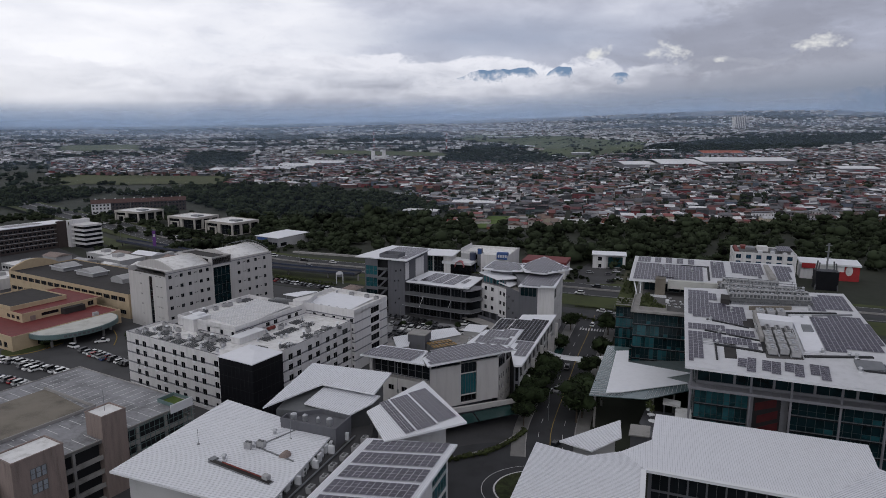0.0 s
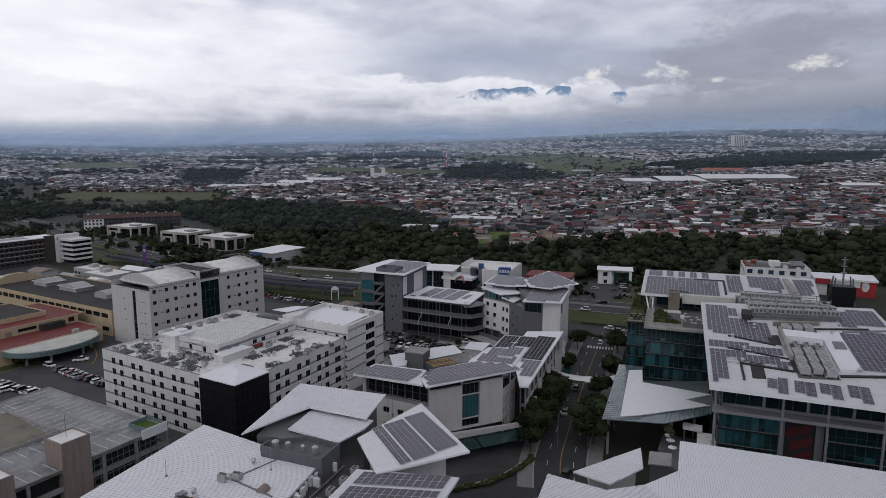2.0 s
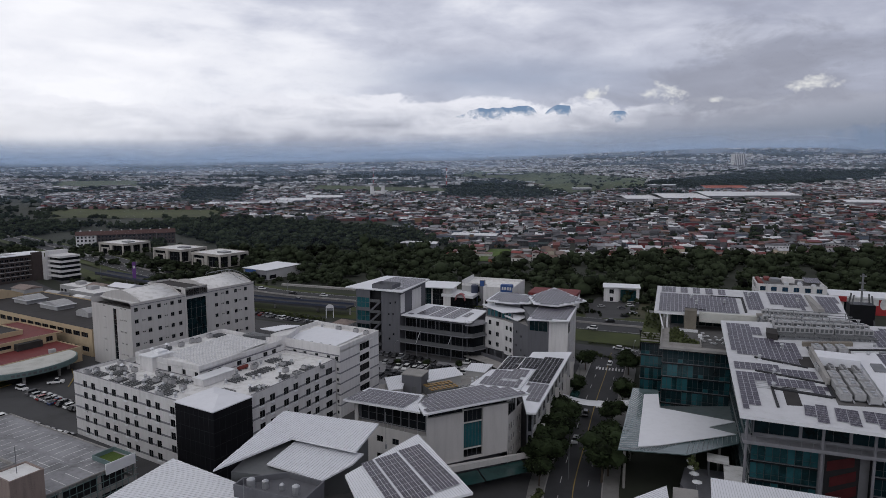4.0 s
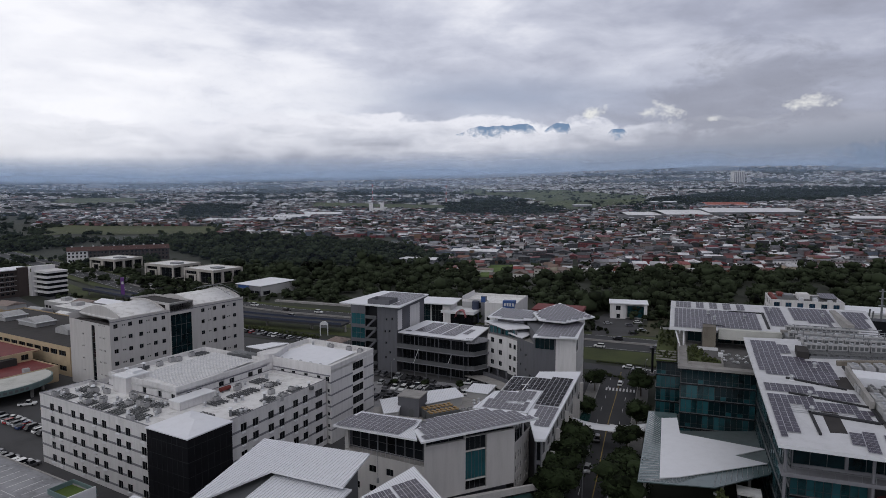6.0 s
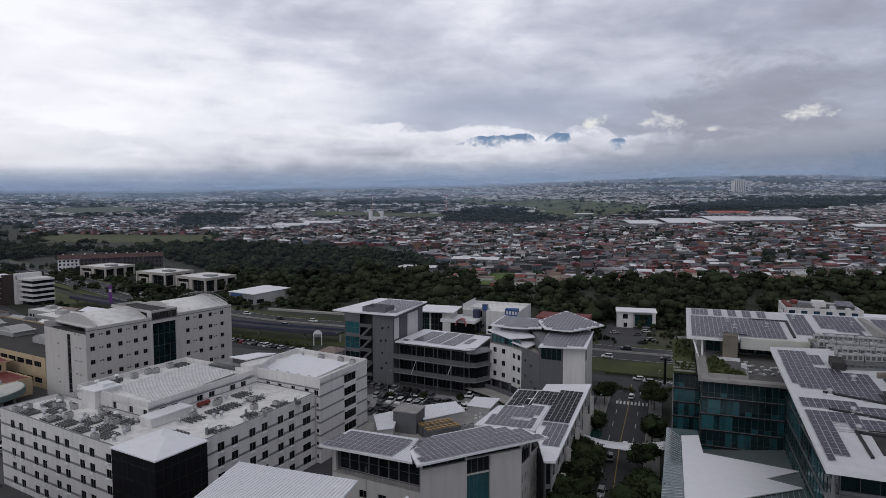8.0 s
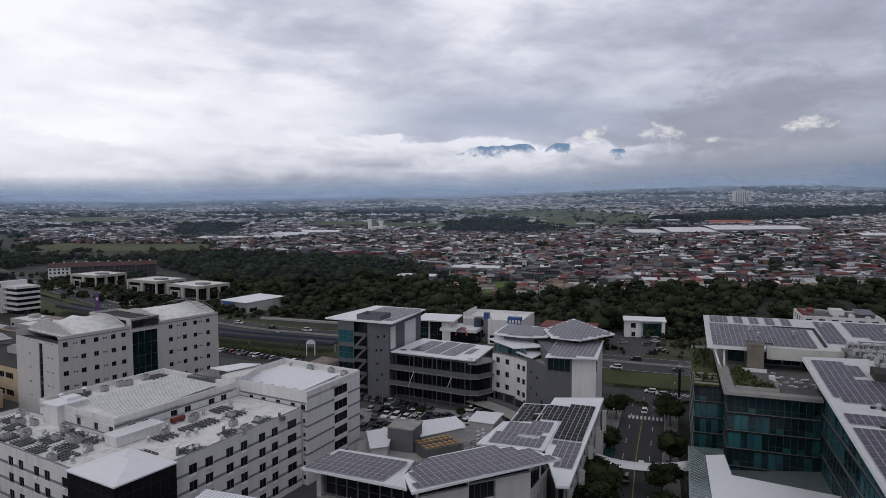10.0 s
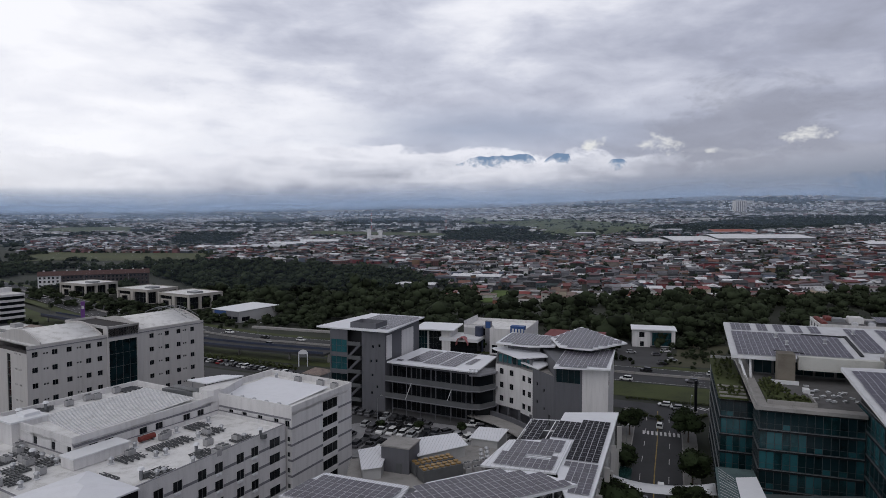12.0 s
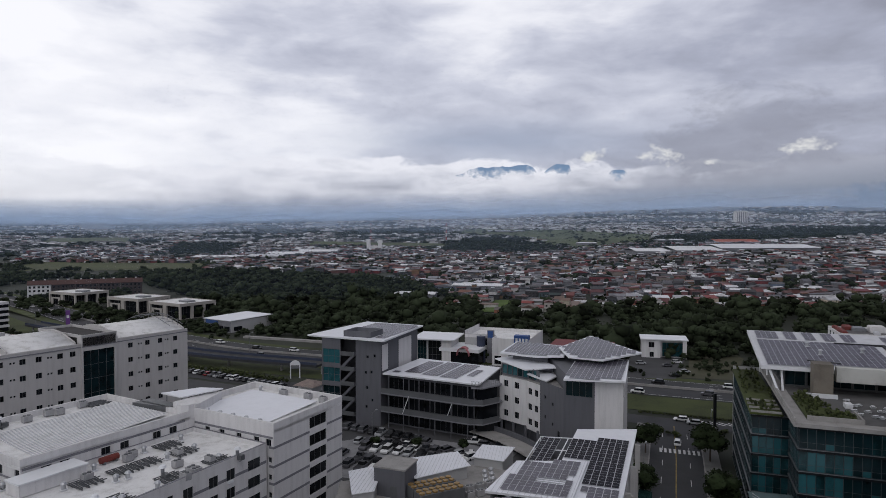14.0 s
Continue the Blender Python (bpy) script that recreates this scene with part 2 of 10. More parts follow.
M["concrete"] = material("concrete", (0.30, 0.29, 0.28), 0.9, vary=0.16, scale=0.3, stain=(0.17, 0.165, 0.155))
M["deck"] = material("garage_deck", (0.22, 0.222, 0.236), 0.65, vary=0.45, scale=0.13, fine=1.2, stain=(0.055, 0.055, 0.06))
M["tan"] = material("tan_plaster", (0.245, 0.195, 0.175), 0.9, vary=0.2, scale=0.4, streak=2.5)
M["yellow_wall"] = material("yellow_wall", (0.47, 0.37, 0.245), 0.9, vary=0.08)
M["red_roof"] = material("red_roof", (0.16, 0.028, 0.028), 0.7, vary=0.15)
M["dark_roof"] = material("dark_roof", (0.036, 0.033, 0.033), 0.9, vary=0.2)
M["brown_wall"] = material("brown_wall", (0.055, 0.042, 0.04), 0.8)
M["teal_paint"] = material("teal_paint", (0.12, 0.18, 0.18), 0.6)
M["yellow_paint"] = material("yellow_paint", (0.28, 0.20, 0.06), 0.8, vary=0.3)
M["white_paint"] = material("white_paint", (0.62, 0.62, 0.62), 0.8, vary=0.15)
M["grass"] = material("grass", (0.044, 0.056, 0.014), 0.95, vary=0.4, scale=0.06, fine=1.5, bump=0.4)
M["ground"] = material("ground", (0.030, 0.034, 0.024), 0.95, vary=0.3, scale=0.012, fine=0.15, stain=(0.016, 0.022, 0.011))
M["foliage"] = material("foliage", (0.030, 0.039, 0.022), 0.95, vary=0.55, scale=0.022, fine=0.25, per_island=0.26, spec=0.08)
M["bark"] = material("bark", (0.09, 0.07, 0.055), 0.95)
M["pavement"] = material("pavement", (0.20, 0.195, 0.19), 0.9, vary=0.15, scale=0.4)
M["red_paint"] = material("red_paint", (0.33, 0.025, 0.028), 0.6)
M["blue_paint"] = material("blue_paint", (0.03, 0.08, 0.24), 0.6)
M["rail_blue"] = material("rail_blue", (0.035, 0.045, 0.08), 0.6)
M["purple_paint"] = material("purple_paint", (0.14, 0.05, 0.22), 0.6)
M["metal_grey"] = material("metal_grey", (0.21, 0.218, 0.23), 0.5, metal=0.4)
M["plant_box"] = material("machine_paint", (0.35, 0.35, 0.355), 0.6, vary=0.12, scale=1.0)
M["copper"] = material("copper_fan", (0.30, 0.19, 0.07), 0.5, metal=0.4)
M["rim_glass"] = material("rim_glass", (0.095, 0.135, 0.14), 0.12, vary=0.2, spec=0.6)
M["tyre"] = material("tyre_rubber", (0.015, 0.015, 0.016), 0.8)
M["brown_roof"] = material("brown_roof", (0.075, 0.035, 0.028), 0.8)
M["hedge"] = material("hedge", (0.046, 0.058, 0.018), 0.95, vary=0.3, scale=0.6, fine=3.0, per_island=0.5)
M["leaf_street"] = material("street_foliage", (0.023, 0.033, 0.015), 0.95, vary=0.35, scale=0.4, fine=2.0, per_island=0.6, spec=0.08)
CAR_COLOURS = {"white": (0.72, 0.72, 0.72), "silver": (0.38, 0.39, 0.40), "black": (0.015, 0.015, 0.017), "grey": (0.10, 0.10, 0.11), "red": (0.25, 0.015, 0.02), "blue": (0.03, 0.05, 0.12)}
for k_, v_ in CAR_COLOURS.items():
    M["car_" + k_] = material("car_paint_" + k_, v_, 0.25, vary=0.04, spec=0.6)
M["far_land"] = material("far_land", (0.026, 0.034, 0.028), 0.95, vary=0.25, scale=0.004, fine=0.03)
M["far_foliage"] = material("far_foliage", (0.024, 0.034, 0.024), 0.95, vary=0.25, scale=0.02, fine=0.2, per_island=0.4, spec=0.1)
M["terrace_floor"] = material("terrace_floor", (0.11, 0.108, 0.108), 0.85, vary=0.15, scale=0.5)
M["slate"] = material("slate_blue_sheet", (0.145, 0.175, 0.18), 0.35, vary=0.15, scale=0.6)
M["bare_earth"] = material("bare_earth", (0.062, 0.060, 0.036), 0.95, vary=0.25, scale=0.15, stain=(0.035, 0.045, 0.015))
M["stained_top"] = material("weathered_pale_sheet", (0.50, 0.50, 0.47), 0.8, vary=0.15, scale=0.2, stain=(0.30, 0.30, 0.27))
M["stained"] = material("stained_concrete", (0.19, 0.17, 0.14), 0.95, vary=0.2, scale=0.15, stain=(0.075, 0.065, 0.055))


M["far_field"] = material("far_pasture", (0.060, 0.078, 0.027), 0.95, vary=0.4, scale=0.008, fine=0.08, stain=(0.026, 0.036, 0.016))


def haze_material():
    """A see-through sheet painted as haze: blue is in its colour, as dense as its thickness says, in drifts."""
    m = bpy.data.materials.new("haze_sheet")
    m.use_nodes = True
    nt = m.node_tree
    N = nt.nodes
    N.clear()
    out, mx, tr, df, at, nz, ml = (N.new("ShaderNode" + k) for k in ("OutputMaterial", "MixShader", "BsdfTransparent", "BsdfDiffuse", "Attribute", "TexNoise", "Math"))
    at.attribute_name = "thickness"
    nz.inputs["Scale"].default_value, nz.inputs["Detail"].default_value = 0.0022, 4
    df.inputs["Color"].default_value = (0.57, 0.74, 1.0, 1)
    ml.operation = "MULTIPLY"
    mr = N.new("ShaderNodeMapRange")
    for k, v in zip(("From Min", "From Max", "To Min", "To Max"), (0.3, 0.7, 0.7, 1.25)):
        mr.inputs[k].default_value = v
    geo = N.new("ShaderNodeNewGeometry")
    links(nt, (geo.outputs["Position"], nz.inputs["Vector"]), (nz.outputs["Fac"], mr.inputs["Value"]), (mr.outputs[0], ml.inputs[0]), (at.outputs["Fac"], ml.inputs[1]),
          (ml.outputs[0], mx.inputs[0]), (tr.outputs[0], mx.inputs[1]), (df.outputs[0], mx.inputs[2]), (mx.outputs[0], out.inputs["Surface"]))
    return m


M["haze_sheet"] = haze_material()

# ---------------------------------------------------------------- building blocks
from mathutils.geometry import tessellate_polygon


def thing(name, x, y, z=0, rz=0, label="", category="", group="", kind=""):
    e = new(name)
    e.empty_display_size = 0.5
    e.matrix_world = pose(x, y, z, 0, 0, rz)
    return tagged(e, label, category, group, kind)


def link_mesh(name, mesh, parent, m=None, label=""):
    ob = new(name, mesh)
    ob.parent = parent
    if m is not None:
        ob.matrix_basis = m
    return tagged(ob, label)


def part(name, bm, mats, parent, label="", m=None):
    """Links a bmesh as one mesh object under a thing or a part."""
    mesh = bpy.data.meshes.new(name)
    bmesh.ops.recalc_face_normals(bm, faces=bm.faces)
    bm.to_mesh(mesh)
    bm.free()
    for k in mats if isinstance(mats, (list, tuple)) else [mats]:
        mesh.materials.append(M[k] if isinstance(k, str) else k)
    return link_mesh(name, mesh, parent, m, label)


def box(bm, x0, x1, y0, y1, z0, z1, mi=0, m=None):
    vs = [bm.verts.new(Vector((x, y, z)) if m is None else m @ Vector((x, y, z))) for z in (z0, z1) for x, y in ((x0, y0), (x1, y0), (x1, y1), (x0, y1))]
    for q in ((3, 2, 1, 0), (4, 5, 6, 7), (0, 1, 5, 4), (1, 2, 6, 5), (2, 3, 7, 6), (3, 0, 4, 7)):
        bm.faces.new([vs[i] for i in q]).material_index = mi
    return vs


def prism(bm, poly, z0, z1, mi=0, top=True, bottom=True):
    """poly: plan points counter-clockwise. z1 may be a list, one height a point."""
    zs = z1 if isinstance(z1, (list, tuple)) else [z1] * len(poly)
    z0s = z0 if isinstance(z0, (list, tuple)) else [z0] * len(poly)
    lo = [bm.verts.new((x, y, z)) for (x, y), z in zip(poly, z0s)]
    hi = [bm.verts.new((x, y, z)) for (x, y), z in zip(poly, zs)]
    n = len(poly)
    for i in range(n):
        j = (i + 1) % n
        bm.faces.new((lo[i], lo[j], hi[j], hi[i])).material_index = mi
    if n > 5:
        for i, j, k in triangles(poly):
            if top:
                bm.faces.new((hi[i], hi[j], hi[k])).material_index = mi
            if bottom:
                bm.faces.new((lo[i], lo[k], lo[j])).material_index = mi
        return
    if top:
        bm.faces.new(hi).material_index = mi
    if bottom:
        bm.faces.new(lo[::-1]).material_index = mi


def tube(bm, p, q, r, n=8, mi=0, r2=None):
    p, q = Vector(p), Vector(q)
    turn = (q - p).to_track_quat("Z", "Y").to_matrix()
    rings = []
    for c, rr in ((p, r), (q, r if r2 is None else r2)):
        rings.append([bm.verts.new(c + turn @ Vector((rr * math.cos(a), rr * math.sin(a), 0))) for a in (2 * math.pi * i / n for i in range(n))])
    for i in range(n):
        j = (i + 1) % n
        bm.faces.new((rings[0][i], rings[0][j], rings[1][j], rings[1][i])).material_index = mi
    bm.faces.new(rings[0][::-1]).material_index = mi
    bm.faces.new(rings[1]).material_index = mi


PANES = {}


def pane_mesh(w, h, mat, nx=2, ny=1, fr=0.07):
    """A window: frame and bars standing 6 cm proud of the glass. Local x along the wall, z up, -y outward."""
    key = (round(w, 2), round(h, 2), mat, nx, ny, fr)
    if key not in PANES:
        bm = bmesh.new()
        box(bm, 0, w, 0.0, 0.04, 0, h, 0)
        for i in range(nx + 1):
            x = (w - fr) * i / nx
            box(bm, x, x + fr, -0.06, 0.0, 0, h, 1)
        for j in range(ny + 1):
            z = (h - fr) * j / ny
            for i in range(nx):
                x = (w - fr) * i / nx
                box(bm, x + fr, x + (w - fr) / nx, -0.06, 0.0, z, z + fr, 1)
        mesh = bpy.data.meshes.new("window")
        bmesh.ops.recalc_face_normals(bm, faces=bm.faces)
        bm.to_mesh(mesh)
        bm.free()
        mesh.materials.append(M[mat])
        mesh.materials.append(M["frame"])
        PANES[key] = mesh
    return PANES[key]


def curtain_pane(w, h, sp, low, high):
    """One bay of a curtain wall: a spandrel and a vision pane with a thin bar between them."""
    key = ("bay", round(w, 2), round(h, 2), sp, low, high)
    if key not in PANES:
        bm = bmesh.new()
        box(bm, 0, w, 0.0, 0.03, 0, sp, 0)
        box(bm, 0, w, 0.0, 0.03, sp, h, 1)
        box(bm, 0, w, -0.04, 0.0, sp - 0.03, sp + 0.03, 2)
        for x in (0, w - 0.025):
            box(bm, x, x + 0.025, -0.05, 0.0, 0, h, 2)
        mesh = bpy.data.meshes.new("pane")
        bmesh.ops.recalc_face_normals(bm, faces=bm.faces)
        bm.to_mesh(mesh)
        bm.free()
        for k in (low, high, "mullion"):
            mesh.materials.append(M[k])
        PANES[key] = mesh
    return PANES[key]


def facade(parent, p0, p1, z0, z1, holes=(), wall="white_wall", pane="glass", depth=0.22, bars=(2, 1), name="wall", win="window", label=""):
    """A wall from plan point p0 to p1 (outside on the right hand), with openings (u0, u1, v0, v1[, glass[, bars]]) that are cut through,
    reveals of the given depth and a window set into each."""
    a, b = Vector(p0), Vector(p1)
    d = b - a
    L = d.length
    ang = math.atan2(d.y, d.x)
    m = Matrix.Translation((a.x, a.y, z0)) @ Matrix.Rotation(ang, 4, "Z")
    H = z1 - z0
    holes = [(max(0.02, h[0]), min(L - 0.02, h[1]), max(0.02, h[2]), min(H - 0.02, h[3]), *h[4:]) for h in holes]
    holes = [h for h in holes if h[1] - h[0] > 0.1 and h[3] - h[2] > 0.1]
    us = sorted({0.0, L, *(round(h[i], 3) for h in holes for i in (0, 1))})
    vs = sorted({0.0, H, *(round(h[i], 3) for h in holes for i in (2, 3))})
    bm = bmesh.new()
    grid = {}

    def vert(i, j):
        if (i, j) not in grid:
            grid[i, j] = bm.verts.new((us[i], 0, vs[j]))
        return grid[i, j]

    for i in range(len(us) - 1):
        cu = (us[i] + us[i + 1]) / 2
        col = [h for h in holes if h[0] < cu < h[1]]
        for j in range(len(vs) - 1):
            cv = (vs[j] + vs[j + 1]) / 2
            if not any(h[2] < cv < h[3] for h in col):
                bm.faces.new((vert(i, j), vert(i + 1, j), vert(i + 1, j + 1), vert(i, j + 1)))
    for h in holes:
        u0, u1, v0, v1 = h[:4]
        q = [bm.verts.new((u, y, v)) for y in (0, depth + 0.05) for u, v in ((u0, v0), (u1, v0), (u1, v1), (u0, v1))]
        for k in range(4):
            bm.faces.new((q[k], q[(k + 1) % 4], q[4 + (k + 1) % 4], q[4 + k]))
    mesh = bpy.data.meshes.new(name)
    bm.to_mesh(mesh)
    bm.free()
    mesh.materials.append(M[wall])
    w = link_mesh(name, mesh, parent, m, label)
    for h in holes:
        g = h[4] if len(h) > 4 and h[4] else pane
        nb = h[5] if len(h) > 5 else bars
        link_mesh(win, pane_mesh(h[1] - h[0], h[3] - h[2], g, *nb) if isinstance(g, str) else curtain_pane(h[1] - h[0], h[3] - h[2], *g), w, Matrix.Translation((h[0], depth, h[2])))
    return w


def parapet(parent, poly, z, h=0.9, t=0.3, mat="white_wall", close=True):
    """A low wall round the edge of a flat roof; poly counter-clockwise, its outer line."""
    n = len(poly)
    ins = inset(poly, t)
    poly = inset(poly, -0.03)
    bm = bmesh.new()
    for i in range(n if close else n - 1):
        j = (i + 1) % n
        prism(bm, [poly[i], poly[j], ins[j], ins[i]], z, z + h)
    return part("parapet", bm, mat, parent)


def inset(poly, t):
    n = len(poly)
    res = []
    for i in range(n):
        p, c, q = (Vector(poly[k % n]) for k in (i - 1, i, i + 1))
        e1, e2 = (c - p).normalized(), (q - c).normalized()
        n1, n2 = Vector((-e1.y, e1.x)), Vector((-e2.y, e2.x))
        k = (n1 + n2) / max(0.3, 1 + n1.dot(n2))
        res.append(tuple(c + k * t))
    return res


def grid_holes(L, us, w, vs, h, *more):
    return [(u, u + w, v, v + h, *more) for u in us for v in vs if 0 < u and u + w < L]


def triangles(pts):
    """Triangles over a plan polygon, each counter-clockwise from above."""
    res = []
    for a, b, c in tessellate_polygon([[Vector((p[0], p[1], 0)) for p in pts]]):
        area = (pts[b][0] - pts[a][0]) * (pts[c][1] - pts[a][1]) - (pts[c][0] - pts[a][0]) * (pts[b][1] - pts[a][1])
        res.append((a, b, c) if area > 0 else (a, c, b))
    return res


def slab_roof(parent, pts, t=0.35, mat="roof_white", name="roof", trim="trim_white", label=""):
    """A roof plate over points in space (counter-clockwise from above), t thick."""
    bm = bmesh.new()
    hi = [bm.verts.new(p) for p in pts]
    lo = [bm.verts.new((p[0], p[1], p[2] - t)) for p in pts]
    for i, j, k in triangles(pts):
        bm.faces.new((hi[i], hi[j], hi[k])).material_index = 0
        bm.faces.new((lo[i], lo[k], lo[j])).material_index = 1
    n = len(pts)
    for i in range(n):
        j = (i + 1) % n
        bm.faces.new((lo[i], lo[j], hi[j], hi[i])).material_index = 1
    return part(name, bm, [mat, trim], parent, label)


def plane_of(pts):
    """A function (x, y) -> z for the plane through three points."""
    a, b, c = (Vector(p) for p in pts[:3])
    nrm = (b - a).cross(c - a)
    return lambda x, y: a.z - (nrm.x * (x - a.x) + nrm.y * (y - a.y)) / nrm.z


def clip_line(poly, p, d):
    """The stretch (s0, s1) of the line p + s d inside a convex plan polygon (counter-clockwise)."""
    s0, s1 = -1e9, 1e9
    for i in range(len(poly)):
        a, b = Vector(poly[i][:2]), Vector(poly[(i + 1) % len(poly)][:2])
        nrm = Vector((-(b - a).y, (b - a).x))
        den, num = nrm.dot(d), nrm.dot(p - a)
        if abs(den) < 1e-9:
            if num < 0:
                return None
            continue
        s = -num / den
        if den > 0:
            s0 = max(s0, s)
        else:
            s1 = min(s1, s)
    return (s0, s1) if s1 > s0 else None


def seams(parent, pts, ang, pitch=0.6, w=0.055, h=0.06, mat="roof_seam"):
    """Standing seams of a sheet-metal roof over a plate, running at plan angle ang."""
    pitch *= 0.8
    d = Vector((math.cos(radians(ang)), math.sin(radians(ang))))
    nrm = Vector((-d.y, d.x))
    lo = min(nrm.dot(Vector(p[:2])) for p in pts)
    V, Fc = [], []
    for tri_ in triangles(pts):
        t3 = [pts[i] for i in tri_]
        zf = plane_of(t3)
        t0, t1 = min(nrm.dot(Vector(p[:2])) for p in t3), max(nrm.dot(Vector(p[:2])) for p in t3)
        k = lo + pitch * (math.ceil((t0 - lo) / pitch - 0.5) + 0.5)
        while k < t1:
            c = clip_line(t3, nrm * k, d)
            if c and c[1] - c[0] > 0.05:
                base = len(V)
                for s in c:
                    for o, up in ((-w / 2, 0.002), (-w / 2, h), (w / 2, h), (w / 2, 0.002)):
                        q = nrm * (k + o) + d * s
                        V.append((q.x, q.y, zf(q.x, q.y) + up))
                Fc += [(base + i, base + 4 + i, base + 5 + i, base + 1 + i) for i in range(3)]
            k += pitch
    mesh = bpy.data.meshes.new("roof_seams")
    mesh.from_pydata(V, [], Fc)
    mesh.materials.append(M[mat])
    return link_mesh("roof_seams", mesh, parent)


MODULE = {}


def module_mesh(w, h, cells="solar"):
    key = (cells, round(w, 2), round(h, 2))
    if key not in MODULE:
        bm = bmesh.new()
        box(bm, 0, w, 0, h, 0, 0.04, 1)
        g = 0.05
        nx, ny = 1, 2
        for i in range(nx):
            for j in range(ny):
                x0, x1 = g + (w - g) * i / nx, (w - g) * (i + 1) / nx
                y0, y1 = g + (h - g) * j / ny, (h - g) * (j + 1) / ny
                box(bm, x0, x1, y0, y1, 0.042, 0.048, 0)
        mesh = bpy.data.meshes.new("solar_panel")
        bmesh.ops.recalc_face_normals(bm, faces=bm.faces)
        bm.to_mesh(mesh)
        bm.free()
        mesh.materials.append(M[cells])
        mesh.materials.append(M["module_frame"])
        MODULE[key] = mesh
    return MODULE[key]


def solar_field(origin, ex, ey, nx, ny, w=1.0, h=1.7, gap=0.03, skip=None, label="", group="solar arrays on the roofs", cells="solar"):
    """A rack of nx by ny modules from a corner in space, along two directions in the roof's plane; each module is a part."""
    ex, ey = Vector(ex).normalized(), Vector(ey).normalized()
    ey = (ey - ex * ex.dot(ey)).normalized()
    ez = ex.cross(ey)
    m = Matrix((ex, ey, ez)).transposed().to_4x4()
    m.translation = Vector(origin) + ez * 0.14
    e = new("solar_array")
    e.empty_display_size = 0.5
    e.matrix_world = m
    tagged(e, label or "dark blue solar panel array on a white metal roof", "solar panels", group)
    mesh = module_mesh(w, h, cells)
    bm = bmesh.new()
    for j in range(ny):
        run = [i for i in range(nx) if not (skip and skip(i, j))]
        for o in (0.3 * h, 0.7 * h) if run else ():
            y = j * (h + gap) + o
            box(bm, run[0] * (w + gap), (run[-1] + 1) * (w + gap), y - 0.03, y + 0.03, -0.145, -0.004)
    part("rail", bm, "alu", e)
    for i in range(nx):
        for j in range(ny):
            if skip and skip(i, j):
                continue
            link_mesh("solar_panel", mesh, e, Matrix.Translation((i * (w + gap), j * (h + gap), 0)))
    return e


def strip(poly_line, w, z=0.0):
    """The two edges of a band w wide along a plan line."""
    P = [Vector(p) for p in poly_line]
    left, right = [], []
    for i, p in enumerate(P):
        d = (P[min(i + 1, len(P) - 1)] - P[max(i - 1, 0)]).normalized()
        n = Vector((-d.y, d.x))
        left.append((*(p + n * w / 2), z))
        right.append((*(p - n * w / 2), z))
    return left, right


def smooth_line(pts, k=8):
    """A plan line through points, rounded (Catmull-Rom)."""
    P = [Vector(p) for p in pts]
    res = []
    for i in range(len(P) - 1):
        a, b, c, d = P[max(i - 1, 0)], P[i], P[i + 1], P[min(i + 2, len(P) - 1)]
        for s in range(k):
            t = s / k
            res.append(0.5 * (2 * b + (c - a) * t + (2 * a - 5 * b + 4 * c - d) * t * t + (3 * b - a - 3 * c + d) * t**3))
    res.append(P[-1])
    return [tuple(p) for p in res]


def band(name, line, w, z, mat, parent=None, label="", off=0.0, thick=0.0, category="", kind=""):
    """A flat or raised band along a plan line, shifted sideways by off (to its left)."""
    if off:
        l, r = strip(line, 2 * abs(off))
        line = [p[:2] for p in (l if off > 0 else r)]
    l, r = strip(line, w, z)
    bm = bmesh.new()
    a, b = [bm.verts.new(p) for p in l], [bm.verts.new(p) for p in r]
    for i in range(len(l) - 1):
        bm.faces.new((b[i], b[i + 1], a[i + 1], a[i]))
    if thick:
        lo = [[bm.verts.new((p[0], p[1], p[2] - thick)) for p in s] for s in (l, r)]
        for top, bot in ((a, lo[0]), (b, lo[1])):
            for i in range(len(top) - 1):
                bm.faces.new((top[i], top[i + 1], bot[i + 1], bot[i]))
        for i in (0, -1):
            bm.faces.new((a[i], b[i], lo[1][i], lo[0][i]))
    ob = part(name, bm, mat, parent)
    return tagged(ob, label, category, "", kind)


def flat(name, poly, z, mat, label="", category="", kind="structure", thick=0.0):
    bm = bmesh.new()
    if thick:
        prism(bm, poly, z - thick, z)
    else:
        bm.faces.new([bm.verts.new((x, y, z)) for x, y in poly])
        bmesh.ops.triangulate(bm, faces=bm.faces)
    return tagged(part(name, bm, mat, None), label, category, "", kind)

# ---------------------------------------------------------------- ground, roads
def lerp_table(v, xs, ys):
    return float(np.interp(v, xs, ys))


def ground_z(x, y):
    base = lerp_table(y, [0, 500, 600, 1100, 1500, 2500, 3600, 4950], [0, 0, -4, 3, 8, 30, 72, 158])
    k = min(1.0, max(0.0, x / max(y, 300) / 0.5))
    k = k * k * (3 - 2 * k)
    low = min(1.0, max(0.0, -x / max(y, 300) / 0.45))
    return base + k * lerp_table(y, [480, 725, 1020, 3600, 4950], [0, 9, 15, 22, 78]) - low * lerp_table(y, [1100, 2500, 4950], [0, 6, 50])


